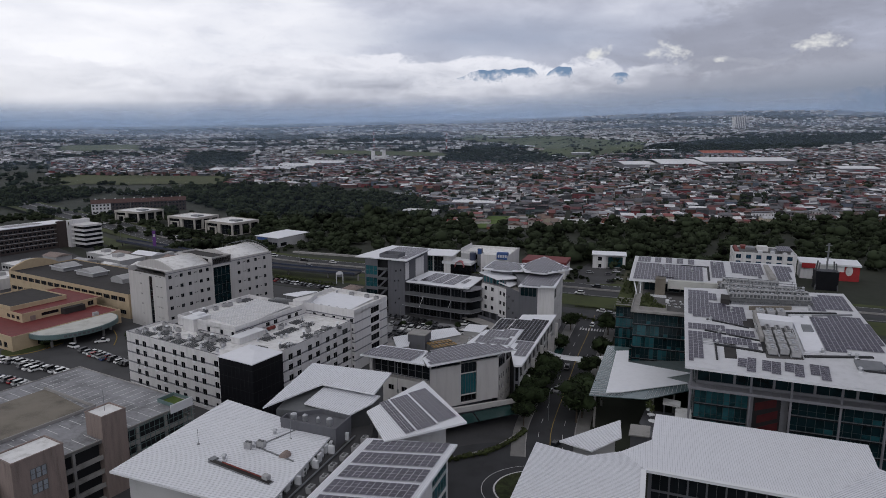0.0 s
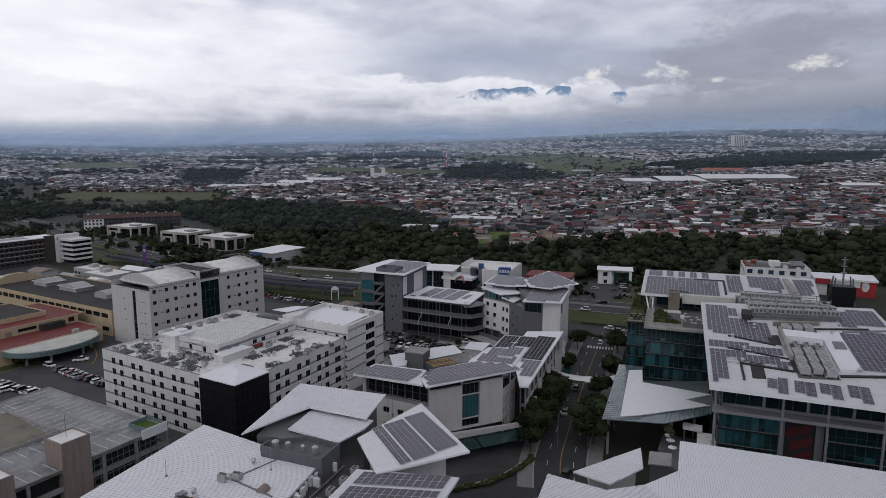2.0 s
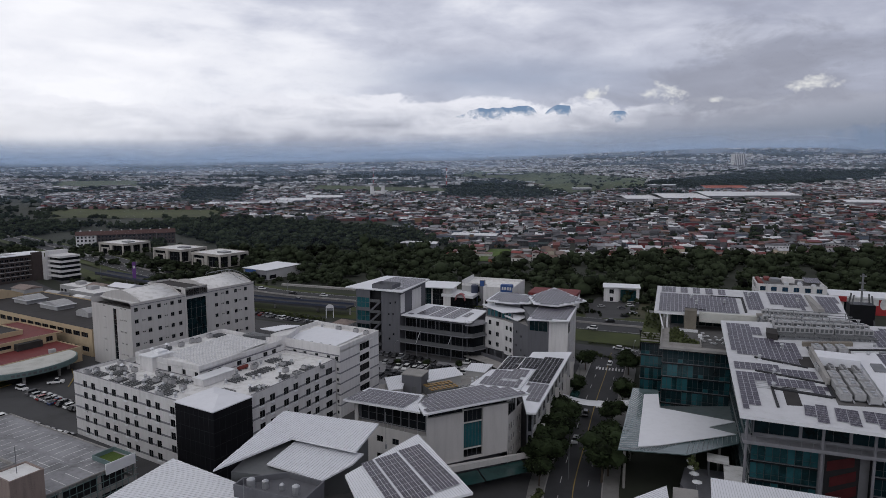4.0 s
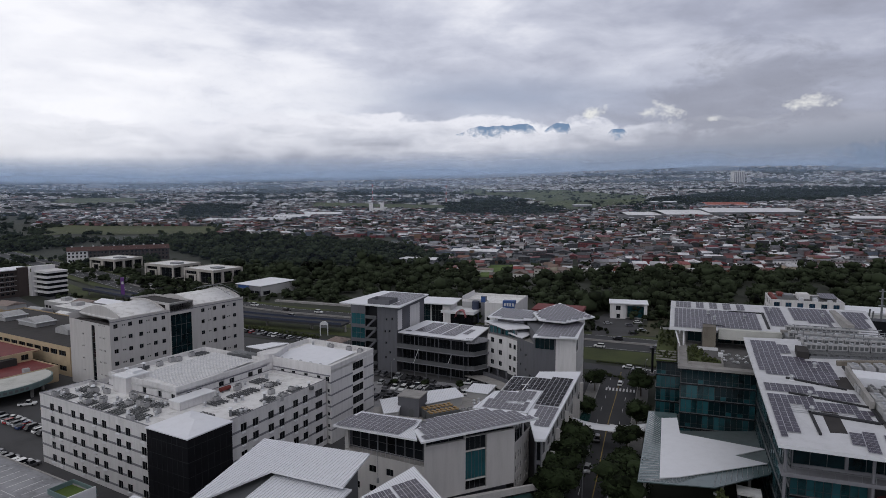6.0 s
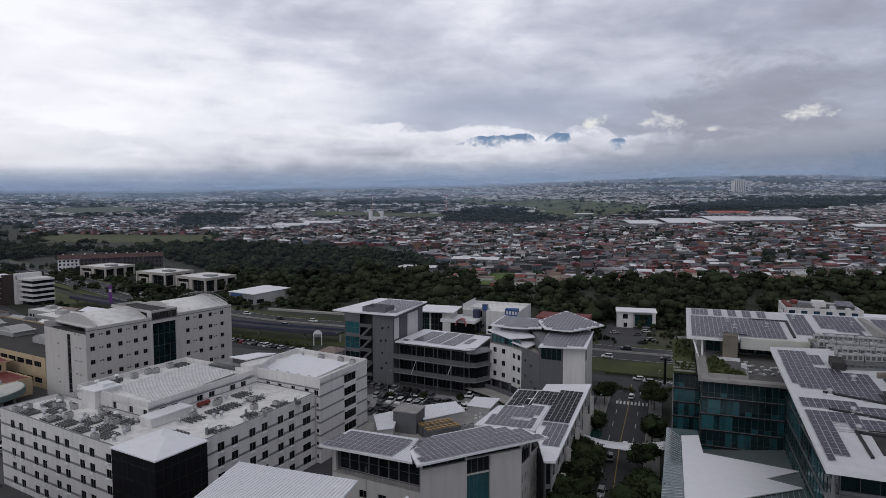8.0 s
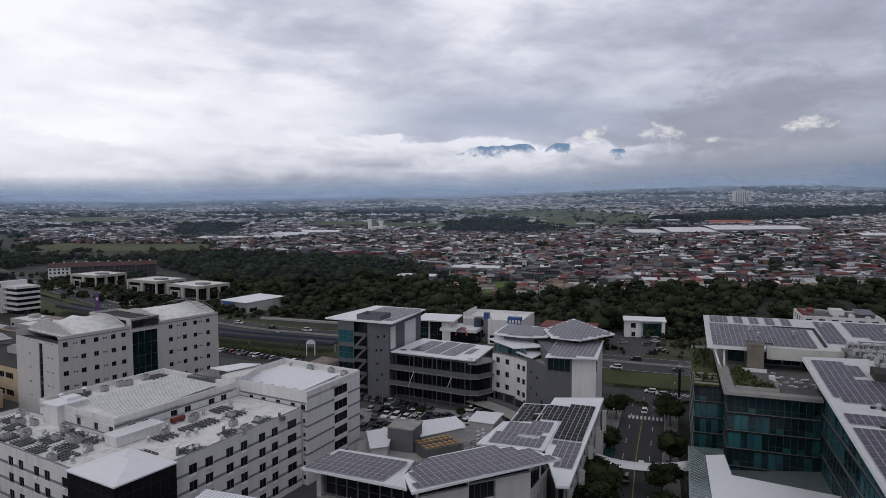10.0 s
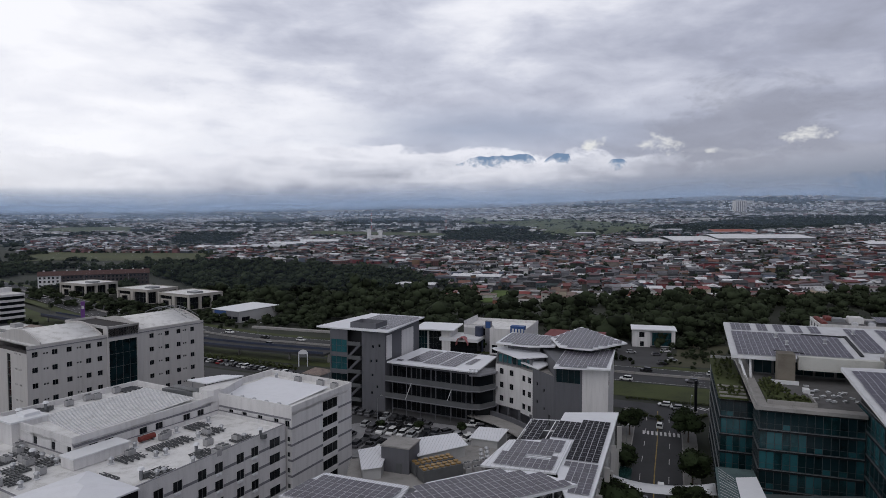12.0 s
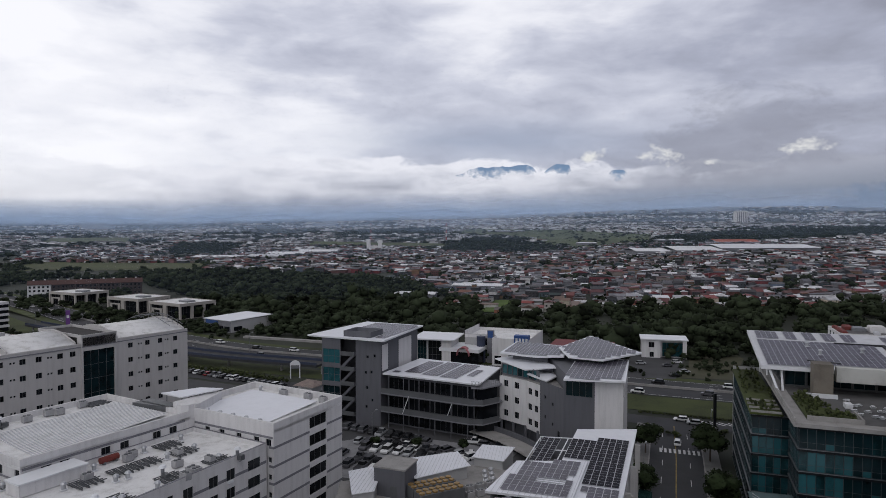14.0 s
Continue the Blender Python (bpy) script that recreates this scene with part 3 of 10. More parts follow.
def make_terrain():
    ys = [-600, -300, 0, 250, 480, 520, 560, 600, 680, 760, 850, 950, 1100, 1300, 1500, 1750, 2000, 2300, 2600, 3000, 3400, 3800, 4200, 4600, 4950]
    xs = [-4950, -4000, -3000, -2200, -1600, -1200, -900, -700, -500, -350, -200, -100, 0, 80, 160, 240, 320, 400, 500, 600, 750, 900, 1200, 1600, 2200, 3000, 4000, 4950]
    bm = bmesh.new()
    g = [[bm.verts.new((x, y, ground_z(x, y) - 0.05)) for x in xs] for y in ys]
    for j in range(len(ys) - 1):
        for i in range(len(xs) - 1):
            bm.faces.new((g[j][i], g[j][i + 1], g[j + 1][i + 1], g[j + 1][i]))
    for f in bm.faces:
        f.smooth = True
        f.material_index = 1 if f.calc_center_median().y > 2300 else 0
    tagged(part("ground", bm, ["ground", "far_land"], None), "green and brown open ground of a wide valley", "ground", "", "structure")


make_terrain()
HIGHWAY = smooth_line([(-560, 800), (-410, 662), (-300, 566), (-205, 478), (-110, 405), (-45, 376), (62, 331), (94, 318), (240, 262), (420, 195), (700, 90)])
band("highway", HIGHWAY, 25, 0.06, "asphalt", label="grey asphalt dual carriageway with a median barrier", category="road", kind="structure")
band("median_barrier", HIGHWAY, 0.5, 0.9, "concrete", thick=0.9, label="low concrete median barrier on the highway", category="barrier", kind="structure")
FRONT = smooth_line([(-330, 520), (-220, 418), (-130, 362), (-60, 328), (20, 305), (62, 284), (95, 272), (240, 215), (420, 150)])
band("frontage_road", FRONT, 9, 0.05, "asphalt", label="narrow asphalt frontage road beside the highway", category="road", kind="structure")
STREET = smooth_line([(27, 150), (30, 166.5), (39, 194), (49, 224), (59.5, 253), (68, 278)])
band("street", STREET, 12.5, 0.04, "asphalt", label="asphalt street with a yellow centre line", category="road", kind="structure")
band("centre_line", STREET, 0.25, 0.052, "yellow_paint", label="faded yellow centre line", category="road marking", kind="structure")
for s in (-1, 1):
    band("kerb", STREET, 0.3, 0.16, "concrete", off=s * 6.4, thick=0.2, label="grey concrete kerb along the street", category="kerb", kind="structure")
    band("pavement", STREET, 3.6, 0.14, "pavement", off=s * 8.35, thick=0.2, label="grey paved footway beside the street", category="pavement", kind="structure")
    band("edge_line", HIGHWAY, 0.2, 0.075, "white_paint", off=s * 11.6, label="white edge line on the highway", category="road marking", kind="structure")
    band("highway_verge", HIGHWAY, 5 if s > 0 else 7, 0.03, "grass", off=s * (15.2 if s > 0 else 17), label="mown green verge beside the highway", category="grass", kind="structure")
GRASS = smooth_line([(-330, 548), (-220, 444), (-118, 376), (-60, 349), (60, 303), (92, 290), (240, 232), (420, 166)])
band("grass_strip", GRASS, 13, 0.07, "grass", label="mown grass strip between highway and frontage road", category="grass", kind="structure")
flat("campus_paving", [(-120, 90), (20, 90), (20, 150), (24, 170), (44, 235), (56, 270), (20, 290), (-60, 320), (-130, 352), (-230, 410), (-260, 330), (-200, 200)], 0.0, "asphalt_lot", "dark asphalt yards and car parks between the buildings", "asphalt")
flat("car_park", [(-32, 262), (-24, 240), (0, 232), (14, 244), (20, 256), (8, 262), (-14, 271)], 0.02, "lot_grey", "worn grey car park between the offices", "car park")
flat("west_yard", [(-420, 120), (-190, 120), (-150, 250), (-225, 400), (-330, 500), (-420, 470)], -0.02, "asphalt_lot", "dark asphalt yards beside the clinic", "asphalt")
band("yellow_kerb", smooth_line([(-136.5, 255.5), (-130.4, 246.0), (-126.7, 236.5)]), 0.35, 0.2, "yellow_paint", label="yellow painted kerb by the clinic forecourt", category="kerb", thick=0.2, kind="structure")
flat("west_lawn", [(-165.8, 230.1), (-159.7, 221.1), (-153.1, 230.1), (-148.5, 239.1), (-153.8, 241.8)], 0.1, "grass", "grass verge beside the clinic forecourt", "grass")
band("yellow_kerb", smooth_line([(-160.9, 222.6), (-152.4, 228.6), (-147.6, 239)]), 0.35, 0.2, "yellow_paint", label="yellow painted kerb by the clinic", category="kerb", thick=0.2, kind="structure")
flat("roundabout", [(16 + 26 * math.cos(a), 136 + 23 * math.sin(a)) for a in (2 * math.pi * i / 40 for i in range(40))], 0.03, "asphalt", "round asphalt turning place", "road")
flat("traffic_island", [(22 + 10 * math.cos(a), 136 + 8 * math.sin(a)) for a in (2 * math.pi * i / 32 for i in range(32))], 0.25, "hedge", "planted traffic island with a kerb", "traffic island", thick=0.3)

flat("villa_forecourt", [(71, 339), (90, 337), (111, 381), (111, 391), (90, 391), (78, 369)], 0.05, "asphalt_lot", "grey asphalt forecourt of the villa", "asphalt")
flat("vacant_lot", [(92, 339), (111, 335), (134, 375), (135, 396), (117, 393), (105, 363)], 0.04, "bare_earth", "brown vacant lot with patchy grass", "ground")

# ---------------------------------------------------------------- long white hotel block
def banded(parent, p0, p1, us, w, z0, z1, cuts=()):
    """A dark band along a wall between its windows, 5 cm proud."""
    a, b = Vector(p0), Vector(p1)
    d = b - a
    m = Matrix.Translation((a.x, a.y, 0)) @ Matrix.Rotation(math.atan2(d.y, d.x), 4, "Z")
    stops = sorted([(u - 0.05, u + w + 0.05) for u in us] + list(cuts))
    u = 0.0
    for s0, s1 in stops + [(d.length, d.length)]:
        if s0 - u > 0.1:
            bm = bmesh.new()
            box(bm, u, s0, -0.05, -0.003, z0, z1)
            part("band", bm, "grey_band", parent, "dark grey horizontal band", m)
        u = s1


def hotel():
    t = thing("hospital_block", -51.5, 168, 0, -30, "long white office block with grey bands and a black corner tower", "building")
    rows = [1.2, 4.5, 7.8, 11.1, 14.3]
    us = [4.5, 8.2, 14, 17.6, 23, 26.7, 32.2, 35.8, 41.5]
    facade(t, (-58.6, 1), (-14.2, 0.2), 0, 17.3, grid_holes(45, us, 1.8, rows, 1.85), depth=0.12)
    us2 = [3.6, 7.4, 12.6, 16.4, 21.6, 25.4]
    h = grid_holes(34, us2, 1.9, rows, 1.85) + [(30.4, 33.4, v, v + 1.85) for v in rows]
    facade(t, (-1.6, 11), (-3.4, 46), 0, 17.3, h, depth=0.12)
    facade(t, (-58.6, 44), (-58.6, 1), 0, 17.3, grid_holes(44, [4, 9, 14, 19, 24, 29], 1.35, rows, 1.55))
    for z in rows:
        banded(t, (-58.6, 1), (-14.3, 0.2), us, 1.8, z + 0.15, z + 0.65)
        banded(t, (-1.6, 11.1), (-3.4, 45.9), [u - 0.1 for u in us2], 1.9, z + 0.15, z + 0.65, [(30.3, 33.3)])
    bm = bmesh.new()
    prism(bm, [(-58.5, 1.1), (-1.7, 0.1), (-3.5, 46), (-23.2, 46), (-23.2, 14), (-58.5, 14)], 16.6, 17.2)
    part("roof", bm, "roof_flat", t, "stained flat white roof")
    lower = [(-58.6, 1), (-1.2, 0), (-3.4, 46), (-23.2, 46), (-23.2, 14), (-58.6, 14)]
    parapet(t, lower, 17.2, 0.85, 0.3)
    coping(t, lower, 18.05, 0.36)
    # small air conditioners hung below some windows
    bm = bmesh.new()
    box(bm, 0.1, 0.65, -0.3, 0.0, -0.42, -0.05)
    box(bm, 0.75, 1.3, -0.3, 0.0, -0.42, -0.05)
    ac = part("window_ac", bm, "trim_white", t, "small white air conditioner below a window", pose(-58.6 + us[0], 0.9, rows[2]))
    rnd = random.Random(8)
    for i, u in enumerate(us):
        for j, z in enumerate(rows):
            if rnd.random() < 0.4:
                link_mesh("window_ac", ac.data, t, pose(-58.6 + u, 1 - 0.018 * u, z))
    for u in us2:
        for z in rows:
            if rnd.random() < 0.75:
                link_mesh("window_ac", ac.data, t, pose(-1.6 - 0.0514 * u, 11 + u, z, 0, 0, 92.9))
    bm = bmesh.new()
    prism(bm, [(-14.2, -0.4), (-0.9, -0.4), (-0.9, 11.3), (-14.2, 11.3)], 0, 17.9)
    part("corner_tower", bm, "black_panel", t, "black clad corner tower")
    bm = bmesh.new()
    for i in range(1, 8):
        x = -14.2 + 13.3 * i / 8
        box(bm, x - 0.03, x + 0.03, -0.46, -0.4, 0, 17.9)
    for i in range(1, 7):
        y = -0.4 + 11.7 * i / 7
        box(bm, -0.9, -0.84, y - 0.03, y + 0.03, 0, 17.9)
    for z in (3.2, 6.4, 9.6, 12.8, 16):
        box(bm, -14.2, -0.9, -0.45, -0.4, z, z + 0.1)
        box(bm, -0.9, -0.85, -0.4, 11.3, z, z + 0.1)
    part("mullion", bm, "dark", t)
    bm = bmesh.new()
    prism(bm, [(-14.4, -0.6), (-0.7, -0.6), (-0.7, 11.5), (-14.4, 11.5)], 17.9, 18.15)
    eave = [bm.verts.new(p) for p in ((-14.4, -0.6, 18.16), (-0.7, -0.6, 18.16), (-0.7, 11.5, 18.16), (-14.4, 11.5, 18.16))]
    peak = [bm.verts.new(p) for p in ((-8.4, 6.2, 19.3), (-6.6, 6.2, 19.3))]
    for q in ((0, 1, 5, 4), (1, 2, 5), (2, 3, 4, 5), (3, 0, 4)):
        bm.faces.new([(eave + peak)[i] for i in q])
    part("tower_roof", bm, "roof_white", t, "low hipped white metal roof")
    # upper wings
    rows2 = rows + [17.8]
    nw = [(-50, 14), (-23.2, 14), (-23.2, 45), (-50, 45)]
    facade(t, (-23.2, 14), (-23.2, 45), 16.6, 20.6, grid_holes(31, [3, 6, 13, 16.5, 23, 26.5], 1.7, [1.1], 1.6))
    facade(t, (-50, 14), (-23.2, 14), 16.6, 20.6, grid_holes(30, [3, 8, 14, 20, 25], 1.4, [1.5], 1.5))
    facade(t, (-23.2, 45), (-50, 45), 0, 20.6)
    facade(t, (-50, 45), (-50, 14), 0, 20.6)
    bm = bmesh.new()
    prism(bm, nw, 19.6, 20.2)
    part("roof", bm, "roof_flat", t)
    parapet(t, nw, 20.2, 1.2, 0.35)
    pts = [(-44, 19.5, 20.35), (-25.4, 17.4, 20.35), (-27, 43, 20.9), (-44, 43, 20.9)]
    slab_roof(t, pts, 0.12, "roof_flat", name="roof_sheet", label="ribbed dull white sheet roof")
    seams(t, pts, 90, 1.0, 0.10, 0.08, "roof_seam")
    ne = [(-29, 46), (-2.2, 46.6), (-3.9, 68.3), (-29.6, 68.3)]
    facade(t, (-23.1, 46.1), (-2.2, 46.6), 0, 21, grid_holes(22, [3, 7, 11.5, 16, 19], 1.3, [17.3], 1.3) + grid_holes(23, [19.6], 0.8, rows, 1.0))
    holes = [(10.6, 16.2, v - 0.2, v + 2.0, "glass", (3, 1)) for v in rows2]
    facade(t, (-2.2, 46.6), (-3.9, 68.3), 0, 21, holes)
    facade(t, (-3.9, 68.3), (-29.6, 68.3), 0, 21)
    facade(t, (-29.6, 68.3), (-29, 46), 0, 21)
    for z in rows2[1:]:
        z -= 0.9
        banded(t, (-3.3, 46.58), (-2.2, 46.6), [], 1, z, z + 0.45)
        banded(t, (-2.2, 46.6), (-3.02, 57.1), [], 1, z, z + 0.45)
        banded(t, (-3.48, 62.9), (-3.9, 68.3), [], 1, z, z + 0.45)
    banded(t, (-23, 46.1), (-2.4, 46.59), [], 1, 18.75, 19.15)
    banded(t, (-23.2, 14.2), (-23.2, 44), [], 1, 19.5, 19.9)
    bm = bmesh.new()
    prism(bm, ne, 19.8, 20.4)
    part("roof", bm, "roof_flat", t)
    parapet(t, ne, 20.4, 1.3, 0.4)
    slab_roof(t, [(-26, 48.6, 20.6), (-6.2, 48.6, 20.6), (-7.4, 64.4, 21.0), (-26.4, 64.4, 21.0)], 0.15, name="roof_sheet", label="smooth white roof sheet")
    # white corner turret between the wings, a plant shelter behind it
    bm = bmesh.new()
    prism(bm, [(-25.0 + 1.9 * math.cos(a), 45.6 + 1.9 * math.sin(a)) for a in (math.pi * (2 * i + 1) / 8 for i in range(8))], 16.6, 22.6)
    part("turret", bm, "white_wall", t, "white eight-sided corner turret")
    bm = bmesh.new()
    prism(bm, [(-38.5, 43.2), (-29, 44.8), (-29, 47.4), (-38.5, 47.4)], 20.3, 21.4)
    part("plant_screen", bm, "frame", t, "dark plant screen on the roof")
    slab_roof(t, [(-35.1, 47.4, 22.9), (-28.6, 47.4, 22.9), (-26.4, 56.2, 23.1), (-31.2, 54.2, 23.1)], 0.25, name="shelter_roof")
    for x, y in ((-34, 48), (-29.2, 48), (-27.4, 55.4), (-31.2, 53.6)):
        bm = bmesh.new()
        tube(bm, (x, y, 20.2), (x, y, 22.7), 0.1, 6)
        part("post", bm, "metal_grey", t)
    bm = bmesh.new()
    prism(bm, [(-28.4, 45.2), (-23, 46.2), (-23, 47.4), (-26.6, 56), (-28.4, 56)], 20.3, 22.4)
    part("stair_head", bm, "white_wall", t, "white stair head with a dark doorway")
    bm = bmesh.new()
    box(bm, -25.6, -24.6, 46.1, 46.2, 20.4, 22.2)
    part("doorway", bm, "dark", t)
    return t


def coping(parent, poly, z, w=0.36):
    """A dark sheet-metal coping along the top of a parapet."""
    out, ins = inset(poly, -0.04), inset(poly, w)
    bm = bmesh.new()
    for i in range(len(poly)):
        j = (i + 1) % len(poly)
        prism(bm, [out[i], out[j], ins[j], ins[i]], z + 0.002, z + 0.06)
    return part("coping", bm, "grey_band", parent)


def grey_block():
    t = thing("hospital_building", -111.7, 251.8, 0, -33, "light grey plastered office building with small square windows", "building")
    D, L, top = 26.0, 55.6, 25.0
    rows = [0.7, 4.9, 9.2, 13.5, 17.8, 22.1]
    small = lambda u: [(u + k, u + k + 0.5, v + 0.5, v + 1.0, "glass", (1, 1)) for k in (0, 0.8) for v in rows]
    h = [(u, u + 1.5, v, v + 1.45) for u in (1.3, 6.5, 10.4, 15.8, 19.1, 35.7, 41.1, 45.3, 50.5) for v in rows]
    for u in (4.2, 13.2, 38.8, 47.6):
        h += small(u)
    facade(t, (0, 0), (0, 22), 0, top, [q for q in h if q[1] < 21.8], wall="cream_wall")
    facade(t, (0, 32), (0, L), 0, top, [(q[0] - 32, q[1] - 32, *q[2:]) for q in h if q[0] > 32], wall="cream_wall")
    facade(t, (0.45, 22), (0.45, 32), 0, 27.6, [(0.5, 9.4, 3.0, 23.2, "dark_teal", (4, 5))], wall="cream_wall", depth=0.5)
    for y in (22, 32):
        bm = bmesh.new()
        box(bm, -2.0, 0.448, y - 0.002, y + 0.3, 0, 27.6) if y < 30 else box(bm, -2.0, 0.448, y - 0.3, y + 0.002, 0, 27.6)
        part("return_wall", bm, "cream_wall", t)
    hw = [(14.4, 16.6, 2, 22.4, "glass", (1, 10))]
    for u in (8, 19, 21.6):
        hw += small(u)
    facade(t, (-D, 0), (0, 0), 0, 23.4, hw, wall="cream_wall")
    facade(t, (-D, L), (-D, 0), 0, top, wall="cream_wall")
    facade(t, (0, L), (-D, L), 0, top, wall="cream_wall")
    n = 18
    for y0, y1 in ((4.0, 21), (33.0, 54.8)):
        prof = [(-D + 1 + (D - 2) * i / n, top + 0.3 + 2.7 * math.sin(math.pi * i / n)) for i in range(n + 1)]
        bm = bmesh.new()
        a = [bm.verts.new((x, y0, z)) for x, z in prof]
        b = [bm.verts.new((x, y1, z)) for x, z in prof]
        for i in range(n):
            bm.faces.new((a[i], a[i + 1], b[i + 1], b[i])).smooth = True
        bm.faces.new(a)
        bm.faces.new(b[::-1])
        part("barrel_roof", bm, "roof_flat", t, "white barrel-vaulted roof")
        for y in (y0 - 0.2, y1 - 0.2):
            bm = bmesh.new()
            for i in range(n):
                (x0, z0), (x1, z1) = prof[i], prof[i + 1]
                prism(bm, [(x0, y), (x1, y), (x1, y + 0.4), (x0, y + 0.4)], top - 1, [z0 + 0.45, z1 + 0.45, z1 + 0.45, z0 + 0.45])
            part("gable", bm, "cream_wall", t)
    bm = bmesh.new()
    prism(bm, [(-D + 0.1, 3.6), (-0.1, 3.6), (-0.1, L - 0.1), (-D + 0.1, L - 0.1)], top - 0.6, top - 0.05)
    part("roof", bm, "roof_flat", t)
    bm = bmesh.new()
    prism(bm, [(-D + 0.1, 0.1), (-0.1, 0.1), (-0.1, 3.6), (-D + 0.1, 3.6)], 22.4, 22.8)
    part("end_terrace", bm, "dark_roof", t, "dark sunken roof terrace")
    bm = bmesh.new()
    prism(bm, [(-D + 2, 22.3), (0.45, 22.3), (0.45, 31.7), (-D + 2, 31.7)], 24.4, 27.0)
    part("centre_roof", bm, "dark_roof", t)
    parapet(t, [(-D + 2, 22), (0.42, 22), (0.42, 32), (-D + 2, 32)], 26.9, 0.8, 0.35, "cream_wall")
    for y0, y1, x_ in ((0, 22, 0.0), (32, L, 0.0), (22, 32, 0.45)):
        bm = bmesh.new()
        box(bm, x_, x_ + 0.14, y0 + 0.01, y1 - 0.01, 24.3, 24.55)
        part("cornice", bm, "grey_band", t)
        if x_ == 0:
            bm = bmesh.new()
            box(bm, -0.4, 0.06, y0 + 0.02, y1 - 0.02, top, top + 0.35)
            part("coping", bm, "cream_wall", t)
    for y, z in ((26.3, 26.4), (27.2, 26.4), (26.3, 25.6), (27.2, 25.6)):
        bm = bmesh.new()
        box(bm, 0.45, 0.56, y, y + 0.55, z, z + 0.5)
        part("emblem_square", bm, "dark", t)
    # a hoop frame at the far end of the roof
    bm = bmesh.new()
    for y in (50.0, 54.6):
        for i in range(n):
            (x0, z0), (x1, z1) = prof[i], prof[i + 1]
            tube(bm, (x0, y, z0 + 1.5), (x1, y, z1 + 1.5), 0.09, 5)
    for i in range(2, n, 2):
        x0, z0 = prof[i]
        tube(bm, (x0, 50.0, z0 + 1.5), (x0, 54.6, z0 + 1.5), 0.07, 5)
        tube(bm, (x0, 54.6, z0), (x0, 54.6, z0 + 1.5), 0.07, 5)
    part("hoop_frame", bm, "metal_grey", t, "grey steel hoop frame")
    return t


# ---------------------------------------------------------------- car park
def garage():
    t = thing("parking_garage", -63.5, 153, 0, -30, "concrete parking garage with an open roof deck", "parking garage")
    bm = bmesh.new()
    prism(bm, [(-48, -75), (0, -75), (0, 0), (-48, 0)], 13.4, 14.0)
    part("deck", bm, "deck", t, "worn concrete parking deck")
    for k, z in enumerate((0.2, 3.4, 6.7, 10.0)):
        bm = bmesh.new()
        prism(bm, [(-47.8, -74.8), (-0.2, -74.8), (-0.2, -0.2), (-47.8, -0.2)], z - 0.4, z)
        part("floor_slab", bm, "concrete", t)
    for z in (3.4, 6.7, 10.0, 13.9):
        bm = bmesh.new()
        for a, b in (((-48, -75), (0, -75)), ((0, -75), (0, 0)), ((0, 0), (-48, 0)), ((-48, 0), (-48, -75))):
            d = (Vector(b) - Vector(a)).normalized()
            n = Vector((-d.y, d.x)) * 0.2
            prism(bm, [a, b, tuple(Vector(b) + n), tuple(Vector(a) + n)], z - 0.5, z + (0.55 if z < 13 else 0.35))
        part("guard_wall", bm, "concrete", t)
    # Solid dark box: the shade between the parking floors is its colour.
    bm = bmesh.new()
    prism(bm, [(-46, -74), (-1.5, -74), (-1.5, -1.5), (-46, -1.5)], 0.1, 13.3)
    part("interior", bm, "dark", t, "dark filler box in place of the shaded parking floors")
    bm = bmesh.new()
    for y in np.arange(-75, 0.1, 7.5):
        box(bm, -0.5, 0.05, y - 0.3, y + 0.3, 0, 13.8)
    part("column", bm, "concrete", t)
    return t


def stair_tower(x, y, w, d, h, name="stair_tower"):
    t = thing(name, x, y, 0, -30, "tan plastered stair tower of the parking garage", "tower", "stair towers")
    bm = bmesh.new()
    prism(bm, [(-w, 0), (0, 0), (0, d), (-w, d)], 0, h)
    part("shaft", bm, "tan", t)
    parapet(t, [(-w - 0.05, -0.05), (0.05, -0.05), (0.05, d + 0.05), (-w - 0.05, d + 0.05)], h, 0.35, 0.25, "tan")
    bm = bmesh.new()
    prism(bm, [(-w + 0.2, 0.2), (-0.2, 0.2), (-0.2, d - 0.2), (-w + 0.2, d - 0.2)], h, h + 0.08)
    part("roof", bm, "roof_flat", t)
    if w > 6.2:
        for z in (11.5, 14.6):
            for k in range(3):
                link_mesh("window", pane_mesh(0.95, 2.2, "frosted", 1, 2), t, pose(0.02, 3.2 + k * 1.05, z, 0, 0, 90))
    return t


hotel()
grey_block()
garage()
stair_tower(-74.9, 132.3, 6.0, 5.8, 19.2)
stair_tower(-81.3, 112.2, 6.6, 9.8, 19.2)



# ---------------------------------------------------------------- campus
def inside_poly(poly, x, y):
    r = False
    for i in range(len(poly)):
        (x0, y0), (x1, y1) = poly[i - 1], poly[i]
        if (y0 > y) != (y1 > y) and x < (x1 - x0) * (y - y0) / (y1 - y0) + x0:
            r = not r
    return r


